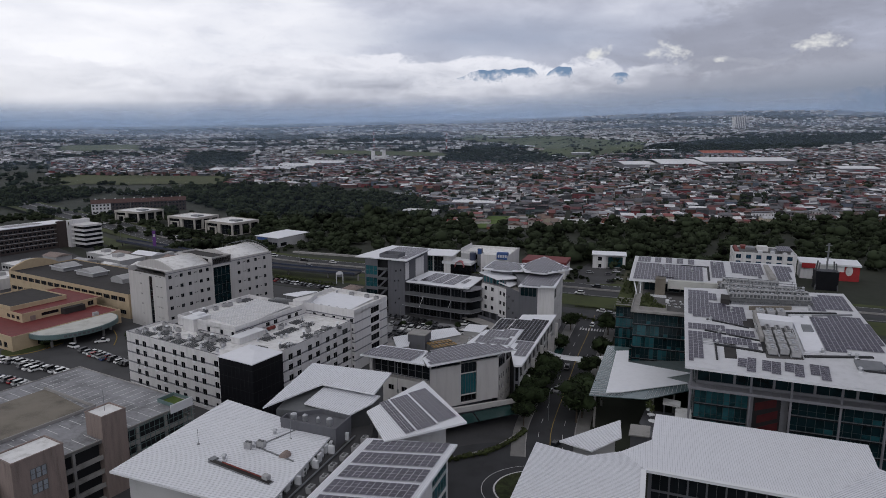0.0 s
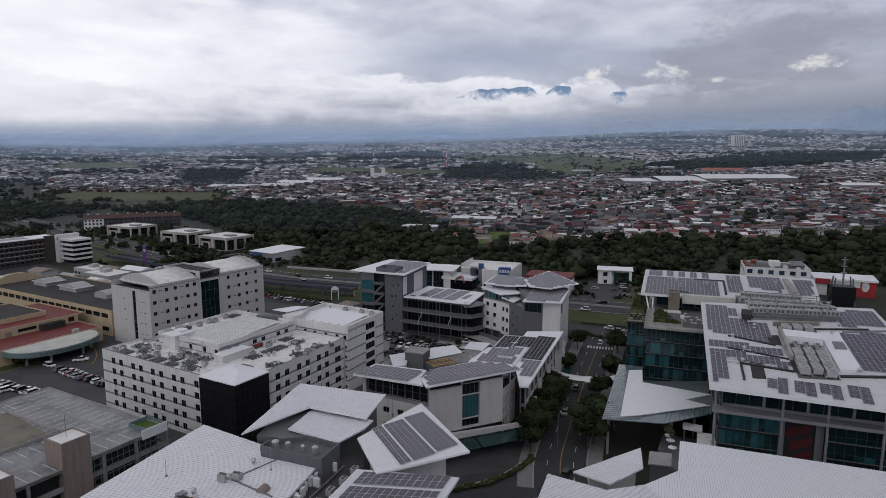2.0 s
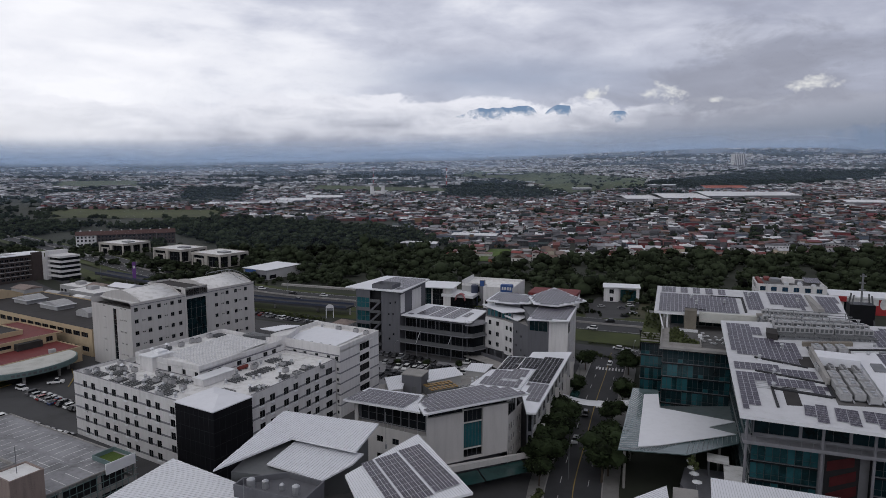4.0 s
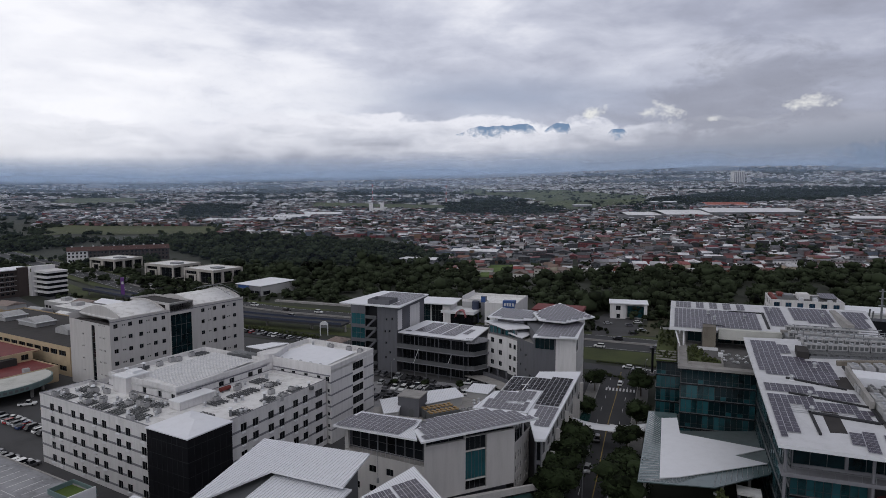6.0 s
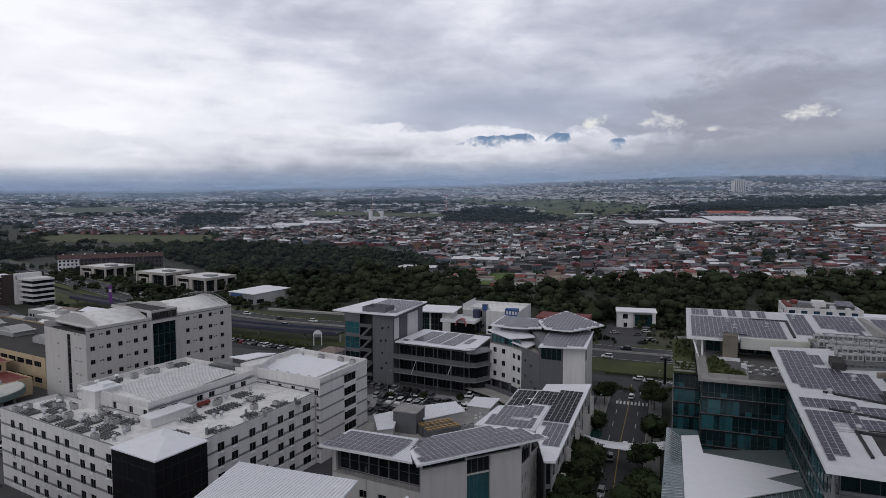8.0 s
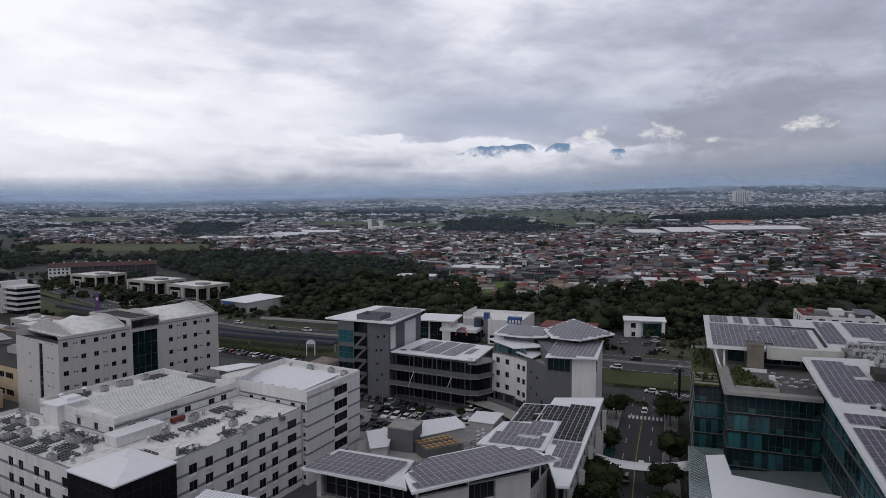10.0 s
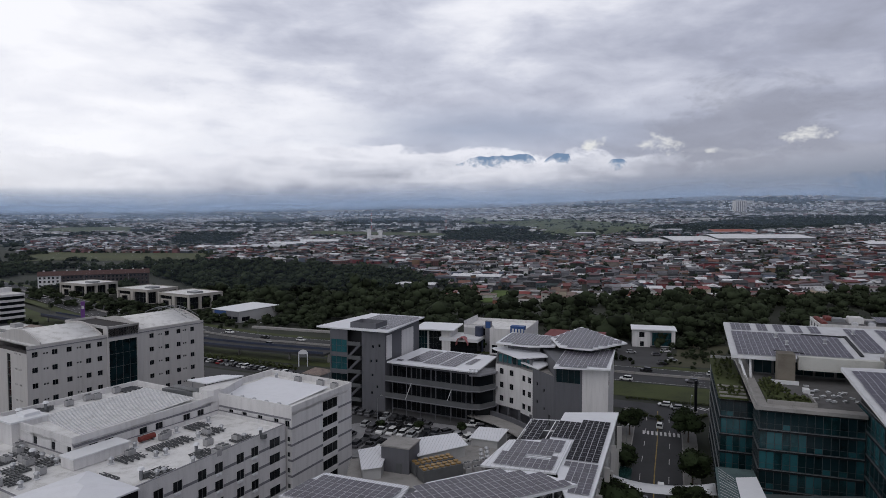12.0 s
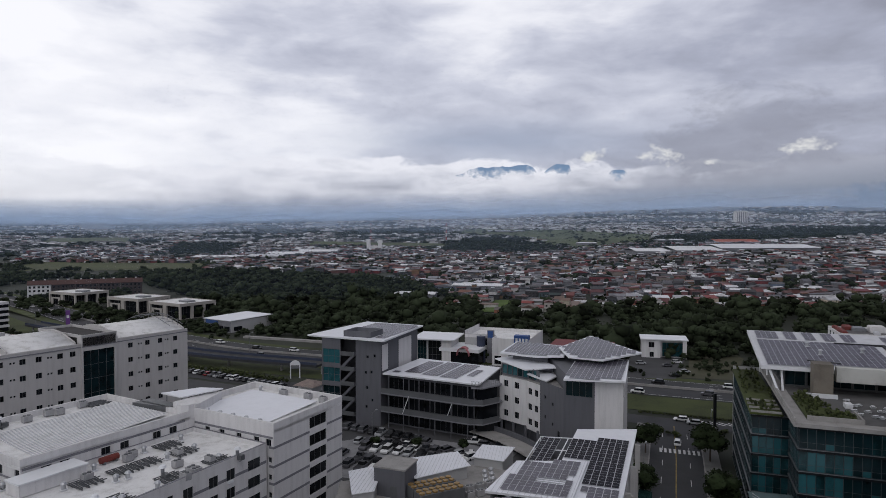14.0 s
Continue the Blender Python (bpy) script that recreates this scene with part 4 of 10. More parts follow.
def solar_fill(base, poly, zf, ang=0, w=1.0, h=2.0, label="", cells="solar"):
    """Modules on a roof plane wherever a whole module fits into poly (in the frame base)."""
    c, s = math.cos(radians(ang)), math.sin(radians(ang))
    rot = [(x * c + y * s, -x * s + y * c) for x, y in poly]
    u0, u1 = min(p[0] for p in rot), max(p[0] for p in rot)
    v0, v1 = min(p[1] for p in rot), max(p[1] for p in rot)
    nx, ny = int((u1 - u0) / (w + 0.03)), int((v1 - v0) / (h + 0.03))
    if nx < 1 or ny < 1:
        return None
    at = lambda u, v: (u * c - v * s, u * s + v * c)
    pt = lambda u, v: Vector((*at(u, v), zf(*at(u, v))))
    o, ex, ey = pt(u0, v0), pt(u0 + 1, v0) - pt(u0, v0), pt(u0, v0 + 1) - pt(u0, v0)
    r3 = base.to_3x3()

    def skip(i, j):
        return not inside_poly(rot, u0 + (i + 0.5) * (w + 0.03), v0 + (j + 0.5) * (h + 0.03))

    return solar_field(base @ o, r3 @ ex, r3 @ ey, nx, ny, w, h, skip=skip, label=label, cells=cells)


def roof_plate(name, pts, ang=None, pitch=0.6, body=None, body_mat="grey_light", label="", t=0.4, category="building"):
    """A building part under one sheet roof: walls up to the plate, the plate and its seams."""
    th = thing(name, 0, 0, 0, 0, label, category)
    zf = plane_of(pts)
    pts = [(x, y, zf(x, y)) for x, y, z in pts]
    slab_roof(th, pts, t)
    if ang is not None:
        seams(th, pts, ang, pitch)
    if body:
        zf = plane_of(pts)
        bm = bmesh.new()
        prism(bm, body, 0, [zf(x, y) - t - 0.02 for x, y in body])
        part("wall", bm, body_mat, th)
    return th


def curtain(parent, p0, p1, z0, floors, fh=4.0, bay=1.5, spandrel=0.9, wall="mullion", mix=0.45, seed=1, pane="teal_glass"):
    """A glass curtain wall: storeys of tall panes between thin mullions, some dark, some teal."""
    rnd = random.Random(seed)
    L = (Vector(p1) - Vector(p0)).length
    n = max(1, round(L / bay))
    b = L / n
    holes = []
    for f in range(floors):
        i = 0
        while i < n:
            k = rnd.choice((2, 3, 4, 6))
            dark = rnd.random() < mix + 0.12
            for q in range(i, min(n, i + k)):
                zz = f * fh
                holes.append((q * b + 0.03, (q + 1) * b - 0.03, zz + 0.07, zz + fh - 0.07, (spandrel, pane if not dark or rnd.random() < 0.3 else "dark_teal", "dark_teal" if dark else pane)))
            i += k
    facade(parent, p0, p1, z0, z0 + floors * fh, holes, wall=wall, depth=0.1, bars=(1, 1), name="curtain_wall", win="pane")
    d = (Vector(p1) - Vector(p0)).normalized()
    for f in range(1, floors + 1):
        bm = bmesh.new()
        box(bm, 0, L, -0.16, 0.02, z0 + f * fh - 0.12, z0 + f * fh - 0.03)
        part("transom", bm, "metal_grey", parent, "grey floor transom", pose(p0[0], p0[1], 0, 0, 0, math.degrees(math.atan2(d.y, d.x))))
        bm = bmesh.new()
        box(bm, 0, L, -0.13, 0.02, z0 + f * fh - 0.5, z0 + f * fh - 0.12)
        part("floor_band", bm, "black_panel", parent, "dark band at the floor's edge", pose(p0[0], p0[1], 0, 0, 0, math.degrees(math.atan2(d.y, d.x))))


I4 = Matrix.Identity(4)
# hall nearest the camera, with roof vents and a gutter slot
hall = [(-61, 109, 20), (-29.4, 96, 20.3), (-22.4, 122.5, 20.6), (-49.6, 139.8, 20.1)]
roof_plate("metal_roofed_hall", hall, 160, 0.75, [(-57, 108), (-31, 98), (-25, 121), (-48, 136)], label="hall under a white ribbed metal roof")
wing = [(-38.9, 130.7, 22.6), (-28.3, 142.8, 23), (-15.5, 137.1, 23), (-12.6, 148.8, 23.4), (-33.4, 157.1, 22.8)]
w_thing = thing("metal_roofed_wing", 0, 0, 0, 0, "wing under a white ribbed metal roof", "building")
slab_roof(w_thing, [wing[0], wing[1], wing[4]], 0.35)
slab_roof(w_thing, [wing[1], wing[2], wing[3], wing[4]], 0.35)
seams(w_thing, [wing[1], wing[2], wing[3], wing[4]], 70, 0.75)
seams(w_thing, [wing[0], wing[1], wing[4]], 70, 0.75)
low = [(x, y, 21.95) for x, y in [(-24.5, 130.9), (-20.4, 127.8), (-18.2, 130.9), (-15.7, 134.4), (-14.3, 138.5), (-19.9, 140.4), (-27.8, 144.5), (-30.8, 134.4)]]
slab_roof(w_thing, low, 0.3)
seams(w_thing, low, 70, 0.75)
bm = bmesh.new()
prism(bm, [(-36.5, 132.5), (-24, 130), (-16.5, 136), (-14.5, 147), (-33, 154.5)], 0, 21.4)
part("wall", bm, "frame", w_thing)
pav = [(-16.4, 129.8, 22.2), (-11.2, 114.6, 23.1), (4.6, 117.6, 25.6), (-4.6, 142.4, 24.0)]
roof_plate("solar_pavilion", pav, 112, 0.5, [(-14, 129), (-11, 120), (0.5, 121), (-5.5, 138)], "white_wall", label="pavilion under a tilted white roof")
zf = plane_of([pav[0], pav[2], pav[3]])
for q in ([(-13.8, 133), (-7, 115.5), (-5.3, 116.8), (-11.9, 133.3)], [(-11.4, 133.7), (-4.9, 116.7), (-1.35, 118.2), (-7.95, 135.3)], [(-7.3, 136), (-0.35, 117.4), (3.2, 119.5), (-3.85, 137.5)]):
    solar_fill(I4, q, zf, -68, 2.0, 1.0, "dark solar panel rows on a tilted white roof")
sh = [(-28.8, 79.5, 22), (-12, 71, 24.5), (2.6, 110.5, 24.6), (-14.9, 118, 22)]
roof_plate("solar_hall", sh, 70, 0.5, None, label="hall under a tilted white roof")
hallw = bpy.data.objects["solar_hall"]
facade(hallw, (-12.5, 73), (0.8, 109.5), 0, 23.9, [(u, u + 1.6, v, v + 2.1) for u in np.arange(2.5, 30, 4.2) for v in (3, 8, 13, 18)] + [(31, 38.5, v, v + 3.4, "teal_glass", (5, 1)) for v in (1, 5, 9, 13, 17, 20)])
facade(hallw, (0.8, 109.5), (-13.8, 115.5), 0, 21.8, grid_holes(15, [2, 6, 10], 2.2, (4, 9, 14, 18), 2.0))
# Dark filler box, coloured as the unlit inside of the hall.
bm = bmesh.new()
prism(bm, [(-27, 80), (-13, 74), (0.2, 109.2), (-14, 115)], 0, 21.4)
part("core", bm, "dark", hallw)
zf = plane_of(sh)
c70, s70 = math.cos(radians(70)), math.sin(radians(70))
for k in range(8):
    v = 0.9 + k * 5.0
    o = Vector((-14.9, 118)) + Vector((-c70, -s70)) * v
    r = Vector((s70, -c70))
    q = [o + r * 1.9 - Vector((c70, s70)) * 4.25, o + r * 18.3 - Vector((c70, s70)) * 4.25, o + r * 18.3, o + r * 1.9]
    solar_fill(I4, [tuple(p) for p in q], zf, -20, 1.3, 2.06, "dark solar panel row on a tilted white roof")

# corner office with the folded roof
V = thing("corner_office", 0, 0, 0, 0, "white office building under a folded roof with a glazed strip", "building")
left = [(-23.5, 173.6, 19.1), (-5.0, 164.6, 19.5), (-5.8, 170.6, 19.2), (-4.4, 177.6, 18.8), (-18.4, 182.6, 18.9)]
right = [(-4.1, 162.6, 19.8), (21, 175, 20.2), (15.7, 180.5, 19.9), (8.2, 182.2, 19.6), (-1.8, 178, 19.2), (-5.8, 170, 19.3)]
slab_roof(V, left, 0.4)
slab_roof(V, right, 0.4)
zfl, zfr = plane_of([left[0], left[1], left[4]]), plane_of([right[0], right[1], right[3]])
seams(V, left[:2] + left[3:], 65, 0.6, 0.06, 0.05)
solar_fill(I4, [(-22.8, 173.8), (-8.0, 166.9), (-5.0, 176.9), (-18.2, 182.0)], zfl, -24, 1.15, 2.2, "dark solar panels on the folded white roof")
solar_fill(I4, [(-3.4, 163.6), (20.2, 175.0), (15.4, 180.0), (8, 181.7), (-1.9, 177.4), (-5.0, 170)], zfr, 25, 1.15, 2.2, "dark solar panels on the folded white roof")
a, b, c = (-3.6, 165.2), (15.6, 174.2), (18.3, 179.6)
# The clerestory strips at the top also draw the shadow gap under the roof.
facade(V, a, b, 6, 18.9, [(9.4, 14.4, 9.0, 12.0, "glass", (4, 1)), (9.4, 14.4, 0.5, 2.6, "glass", (4, 1)), (9.4, 14.4, 2.7, 8.9, "teal_glass", (6, 1)), (0.4, 9.2, 11.7, 12.75, "glass", (5, 1)), (9.4, 25, 12.1, 12.75, "glass", (8, 1))], wall="cream_wall", depth=0.6)
facade(V, b, c, 3, 18.9, [(u, u + 0.75, v, v + 1.7) for u in (0.9, 2.5, 4.1) for v in (1.5, 4.6, 7.7)] + [(0.3, 5.5, 11.6, 15.2, "glass", (3, 1))], wall="cream_wall")
facade(V, c, (20.9, 184.8), 3, 15.1, [(u, u + 0.75, v, v + 1.7) for u in (0.5, 2.2, 3.9) for v in (1.5, 4.6, 7.7)], wall="cream_wall")
d, e = (-21, 174.3), (-15, 181)
facade(V, d, a, 0, 13.6, [(u, u + 1.8, v, v + 1.5) for u in (2, 6.2, 10.5, 14.6) for v in (1.5, 5.5, 9.8)], wall="cream_wall")
facade(V, (-20, 175.3), (-3.2, 166.9), 13.6, 18.2, [(0.5 + i * 2.2, 2.55 + i * 2.2, 0.3, 4.3, "glass", (1, 2)) for i in range(8)], wall="grey_wall")
bm = bmesh.new()
prism(bm, [d, a, (-3, 167), (-19.6, 175.6)], 13.5, 13.75)
part("loggia_floor", bm, "concrete", V)
bm = bmesh.new()
for i in range(18):
    p = Vector(d).lerp(Vector(a), i / 17)
    tube(bm, (p.x, p.y + 0.15, 13.7), (p.x, p.y + 0.15, 14.75), 0.03, 5)
tube(bm, (d[0], d[1] + 0.15, 14.75), (a[0], a[1] + 0.15, 14.75), 0.04, 5)
part("railing", bm, "alu", V)
bm = bmesh.new()
box(bm, -20.9, -20.2, 174.3, 175.0, 13.7, 18.6)
part("column", bm, "cream_wall", V)
facade(V, e, d, 0, 18.4, wall="cream_wall")
bm = bmesh.new()
prism(bm, [(-18.6, 176.2), (-2.4, 168.6), (14.2, 176.2), (13.4, 179.8), (8, 181.6), (-2, 177.6), (-15, 180.4)], 0, 18.3)
prism(bm, [(16.0, 178.6), (20.8, 191.4), (9, 193.4), (8.2, 182.4), (14, 180.6)], 0, 14.4)
part("core", bm, "grey_wall", V)
bm = bmesh.new()
prism(bm, [(-4.4, 163.6), (23.0, 175.0), (29.6, 193), (28.8, 193.2), (21.9, 174.9), (-4.0, 165.4)], 4.4, 5.8)
part("ledge", bm, "cream_wall", V, "cream balcony ledge")
bm = bmesh.new()
for i in range(5):
    p = Vector((23.6, 177.5)).lerp(Vector((29.4, 193)), i / 4)
    box(bm, p.x - 0.6, p.x + 0.6, p.y - 0.5, p.y + 0.5, 0, 7.4)
part("pier", bm, "cream_wall", V)
bm = bmesh.new()
for s_, e_ in (((-2, 161.5), (9, 166.4)), ((9.4, 166.6), (20, 171.4))):
    a_, b_ = Vector(s_), Vector(e_)
    n_ = Vector((-(b_ - a_).y, (b_ - a_).x)).normalized()
    prism(bm, [tuple(a_ - n_ * 1.6), tuple(b_ - n_ * 1.6), tuple(b_ + n_ * 2.4), tuple(a_ + n_ * 2.4)], [3.0, 3.0, 3.9, 3.9], [3.1, 3.1, 4.0, 4.0])
part("glass_awning", bm, "awning", V, "green glass awning")

# wing along the street
W = thing("street_wing", 0, 0, 0, 0, "long wing under a white roof with solar panels", "building")
strip_roof = [(20.0, 174.3, 15.7), (22.3, 174.1, 15.7), (41.1, 225.3, 15.7), (28.7, 225.3, 15.7), (22.0, 207.0, 15.7), (20.6, 189.0, 15.7)]
plate = [(7.4, 193.4, 15.9), (20.3, 189.3, 16.1), (26.5, 205.8, 16.1), (14.0, 206.7, 15.9)]
slab_roof(W, strip_roof, 0.5)
slab_roof(W, plate, 0.35)
seams(W, plate, 70, 1.1, 0.06, 0.05)
zw, zp = (lambda x, y: 15.7), plane_of([plate[0], plate[1], plate[2]])
solar_fill(I4, [(20.8, 182.2), (24.6, 182.0), (29.6, 195.0), (23.5, 196.4)], zw, -20, 1.15, 2.2)
solar_fill(I4, [(23.8, 196.2), (29.8, 195.4), (38.3, 218.4), (26.3, 218.4), (22.4, 207.6), (27.3, 207.4)], zw, -20, 1.15, 2.2, "nearly black solar panels on a narrow white roof", "solar_dark")
solar_fill(I4, [(9.8, 193.9), (19.9, 190.4), (22.0, 195.8), (15.8, 195.9), (15.8, 198.1), (23.2, 198.1), (25.8, 205.0), (15.4, 205.9)], zp, -20, 1.15, 2.2)
solar_fill(I4, [(16.2, 207.2), (20.6, 207.2), (24.6, 218.2), (21.0, 219.8)], zw, -20, 1.15, 2.2, "nearly black solar panels on an open steel frame", "solar_dark")
for p_, q_ in (((15.6, 207.2), (20.4, 220.6)), ((21.2, 207.2), (25.6, 219.2)), ((18.4, 207.2), (23.0, 219.9)), ((20.4, 220.6), (28.0, 219.4)), ((17.8, 213.4), (24.0, 212.6))):
    bm = bmesh.new()
    tube(bm, (*p_, 15.62), (*q_, 15.62), 0.12, 6)
    part("steel_beam", bm, "trim_white", W, "white steel beam")
for x_, y_ in ((15.7, 207.4), (18.0, 213.6), (20.3, 220.3)):
    bm = bmesh.new()
    tube(bm, (x_, y_, 5.9), (x_, y_, 15.6), 0.14, 8)
    part("steel_post", bm, "trim_white", W, "white steel post")
facade(W, (21.7, 175.2), (39.8, 223.4), 0, 15.1, [(u, u + 4.6, v, v + 4.2, "glass", (3, 1)) for u in np.arange(1.0, 46, 5.6) for v in (0.4, 5.4, 10.4)], wall="grey_light", depth=0.5)
facade(W, (20.4, 175.3), (21.7, 175.2), 0, 15.1, [(0.2, 1.1, v, v + 4.2, "glass", (1, 1)) for v in (0.4, 5.4, 10.4)], wall="grey_wall")
facade(W, (21.2, 188), (20.4, 175.3), 0, 15.1, wall="grey_wall")
facade(W, (39.8, 223.4), (29, 224.2), 0, 15.1, wall="white_wall")
facade(W, (14.0, 206.0), (8.2, 193.4), 0, 15.2, grid_holes(13, [2, 7], 2, (2, 6, 10), 1.8), wall="white_wall")
# Filler box; its dark colour stands for shaded rooms behind the glass.
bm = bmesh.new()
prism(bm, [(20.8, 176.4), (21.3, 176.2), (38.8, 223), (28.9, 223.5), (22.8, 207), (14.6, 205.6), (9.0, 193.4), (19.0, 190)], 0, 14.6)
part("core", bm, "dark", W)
for i in range(8):
    p = Vector((25.4, 182.5)).lerp(Vector((41.2, 225)), i / 7)
    bm = bmesh.new()
    box(bm, -0.5, 0.5, -0.3, 0.3, 0, 12.5 if i % 2 else 9.5)
    part("fin", bm, "cream_wall", W, m=pose(p.x, p.y, 0, 0, 0, -20))
bm = bmesh.new()
prism(bm, [(26, 181.5), (28.4, 181), (44, 224), (41.5, 225)], [3.4, 3.0, 3.0, 3.4], [3.5, 3.1, 3.1, 3.5])
part("glass_awning", bm, "awning", W, "green glass awning over the footway")

# yard behind the corner office with sheds and chillers
flat("service_deck", [(-18, 184), (-2, 180), (9, 193), (15, 208), (21, 222), (10, 232), (-4, 228), (-20, 222)], 6.0, "concrete", "stained concrete roof deck of the service yard", "roof deck", thick=6.0)
for nm, pts in (("shed_roof", [(-18, 219.8, 9), (-15.9, 209.6, 8.6), (-11.9, 211, 8.6), (-11.2, 223.4, 9)]), ("shed_roof", [(-6.4, 227, 9), (-4.7, 216.7, 8.7), (6.5, 223.7, 8.7), (4, 231.3, 9)]), ("shed_roof", [(7.1, 230.6, 8), (13.7, 227.9, 8), (17.1, 236.2, 8.2), (9.8, 238.1, 8.2)])):
    ob = roof_plate("service_shed", pts, 80, 0.9, [tuple((Vector(p[:2]) * 0.9 + sum((Vector(q[:2]) for q in pts), Vector((0, 0))) / 4 * 0.1)) for p in pts], "grey_light", "low shed under a white ribbed sheet roof", 0.15, "shed")
sb = thing("service_box", -8.4, 217.2, 6, -20, "dark grey stair head box on the service deck", "roof box")
bm = bmesh.new()
prism(bm, [(-3.2, -3), (3.2, -3), (3.2, 3), (-3.2, 3)], 0, 5.4)
part("wall", bm, "grey_wall", sb)
bm = bmesh.new()
prism(bm, [(-3.4, -3.2), (3.4, -3.2), (3.4, 3.2), (-3.4, 3.2)], 5.4, 5.7)
part("roof", bm, "concrete", sb)
bm = bmesh.new()
box(bm, 0.2, 1.6, -3.1, -3.0, 0, 2.2)
part("door", bm, "frame", sb)

# office tower of the north row
T = thing("tower_office", -18.6, 273.7, 0, -22, "dark grey office tower under a flat white roof", "building")
slab_roof(T, [(-24.2, 2.8, 25.5), (2, 2, 25.5), (0.4, 33.3, 25.5), (-21, 34, 25.5)], 0.45)
zt = lambda x, y: 25.5
solar_fill(T.matrix_world.copy(), [(-3.0, 5), (1.0, 5), (-0.2, 32.6), (-16, 33), (-16, 13.4), (-3.0, 13.4)], zt, 0, 1.0, 2.0)
parapet(T, [(-12.6, 4.4), (-3.6, 4.4), (-3.6, 12), (-12.6, 12)], 25.5, 1.7, 0.3, "grey_wall")
small = [(u, u + 0.7, v, v + 0.9, "glass", (1, 1)) for u, v in ((3.4, 19.6), (5.6, 20), (2.8, 15), (4.6, 15.2), (3.2, 10.6), (4.8, 7), (3, 5))]
facade(T, (-8, 3.4), (-0.2, 4.2), 0, 25, small, wall="grey_wall")
facade(T, (-19.4, 3.2), (-13, 3.2), 0, 25, [(0.3, 6.1, v, v + 4.2, "dark_teal" if v < 12 else "teal_glass", (3, 2)) for v in (1, 6.5, 12, 17.5)], wall="grey_wall")
facade(T, (-19.4, 30), (-19.4, 3.2), 0, 25, [(u, u + 6, v, v + 4.2, "dark_teal", (4, 2)) for u in (2, 10, 18) for v in (1, 6.5, 12, 17.5)], wall="grey_wall")
facade(T, (-0.2, 4.2), (-0.2, 30), 0, 25, [(1.5, 3.5, 20, 22.6)], wall="grey_wall")
for u0, u1 in ((5.0, 8.6), (16, 25)):
    bm = bmesh.new()
    box(bm, -0.2, -0.05, u0, u1, 14.6 if u0 > 10 else 16.0, 23.5)
    part("panel", bm, "white_wall", T, "cream wall panel")
facade(T, (-0.2, 30), (-19.4, 30), 0, 25, wall="grey_wall")
# Dark filler behind glazing and stair recess, in place of shaded depth.
bm = bmesh.new()
prism(bm, [(-19, 5.8), (-0.7, 5.8), (-0.7, 29.5), (-19, 29.5)], 0, 24.9)
part("core", bm, "dark", T)
for k in range(5):
    z = 2.5 + k * 4.4
    bm = bmesh.new()
    prism(bm, [(-12.9, 2.6), (-8, 2.6), (-8, 5.8), (-12.9, 5.8)], z, z + 0.25)
    box(bm, -12.7, -8.1, 2.6, 2.72, z + 0.25, z + 1.25)
    part("landing", bm, "frame", T, "grey stair landing with a solid rail")
    if k < 4:
        bm = bmesh.new()
        v0 = [bm.verts.new(p) for p in ((-12.6, 2.8, z + 0.2), (-12.6, 3.9, z + 0.2), (-8.3, 3.9, z + 4.4), (-8.3, 2.8, z + 4.4), (-12.6, 2.8, z + 1.2), (-12.6, 3.9, z + 1.2), (-8.3, 3.9, z + 5.4), (-8.3, 2.8, z + 5.4))]
        for q in ((0, 1, 2, 3), (7, 6, 5, 4), (0, 3, 7, 4), (1, 5, 6, 2), (0, 4, 5, 1), (3, 2, 6, 7)):
            bm.faces.new([v0[i] for i in q])
        part("stair_flight", bm, "grey_wall", T)
# low wing with open galleries
LW = thing("gallery_wing", -19.8, 271.1, 0, -25, "low grey office wing with open galleries", "building")
slab_roof(LW, [(0.1, 7.2, 15.6), (30.4, 6.4, 15.6), (28.4, 29, 15.6), (0.1, 31, 15.6)], 0.4)
for x0, x1, y0, y1 in ((5.2, 10.4, 11.0, 29.2), (11.2, 16.4, 10.0, 29), (17.2, 22.6, 9.6, 28.6), (23.6, 25.8, 14, 24), (2.0, 4.6, 9.4, 12.4)):
    solar_fill(LW.matrix_world.copy(), [(x0, y0), (x1, y0), (x1, y1), (x0, y1)], lambda x, y: 15.6, 0, 1.0, 2.0, "dark solar panels on the flat white wing roof")
for k, z in enumerate((4.6, 9.8)):
    bm = bmesh.new()
    prism(bm, [(0.1, 6.2), (28.5, 5.2), (28.5, 12), (0.1, 12)], z, z + 0.35)
    part("gallery_floor", bm, "grey_band", LW)
    bm = bmesh.new()
    prism(bm, [(0.1, 6.2), (28.5, 5.2), (28.5, 5.35), (0.1, 6.35)], z + 0.35, z + 1.7)
    part("balustrade", bm, "frame", LW, "dark grey solid balustrade")
facade(LW, (0.1, 10.5), (28, 9.5), 0, 15.2, [(u, u + 6.6, v, v + 3.4, "glass", (4, 1)) for u in np.arange(0.2, 24, 6.9) for v in (0.3, 5.0, 10.4)], wall="grey_wall", depth=0.2)
facade(LW, (28.5, 9.4), (28.5, 30), 0, 15.2, wall="grey_wall")
facade(LW, (27, 30.5), (0.1, 30.5), 0, 15.2, grid_holes(27, [3, 8, 13, 18, 23], 3, (1, 6, 11), 2.4), wall="grey_wall")
for i in range(6):
    bm = bmesh.new()
    tube(bm, (0, 0, 0), (0, 0, 15.2), 0.1, 8)
    part("column", bm, "grey_wall", LW, m=pose(2.5 + i * 5, 6.4 - i * 0.17, 0))
for x in (7.5, 21):
    bm = bmesh.new()
    tube(bm, (x, 5.6, 5.0), (x + 2.0, 5.6, 10.2), 0.1, 6)
    part("brace", bm, "trim_white", LW, "white diagonal brace")
link_ = [(28.6, 5.4), (31.6, 6.2), (34.4, 11.6), (34.4, 16), (28.6, 16)]
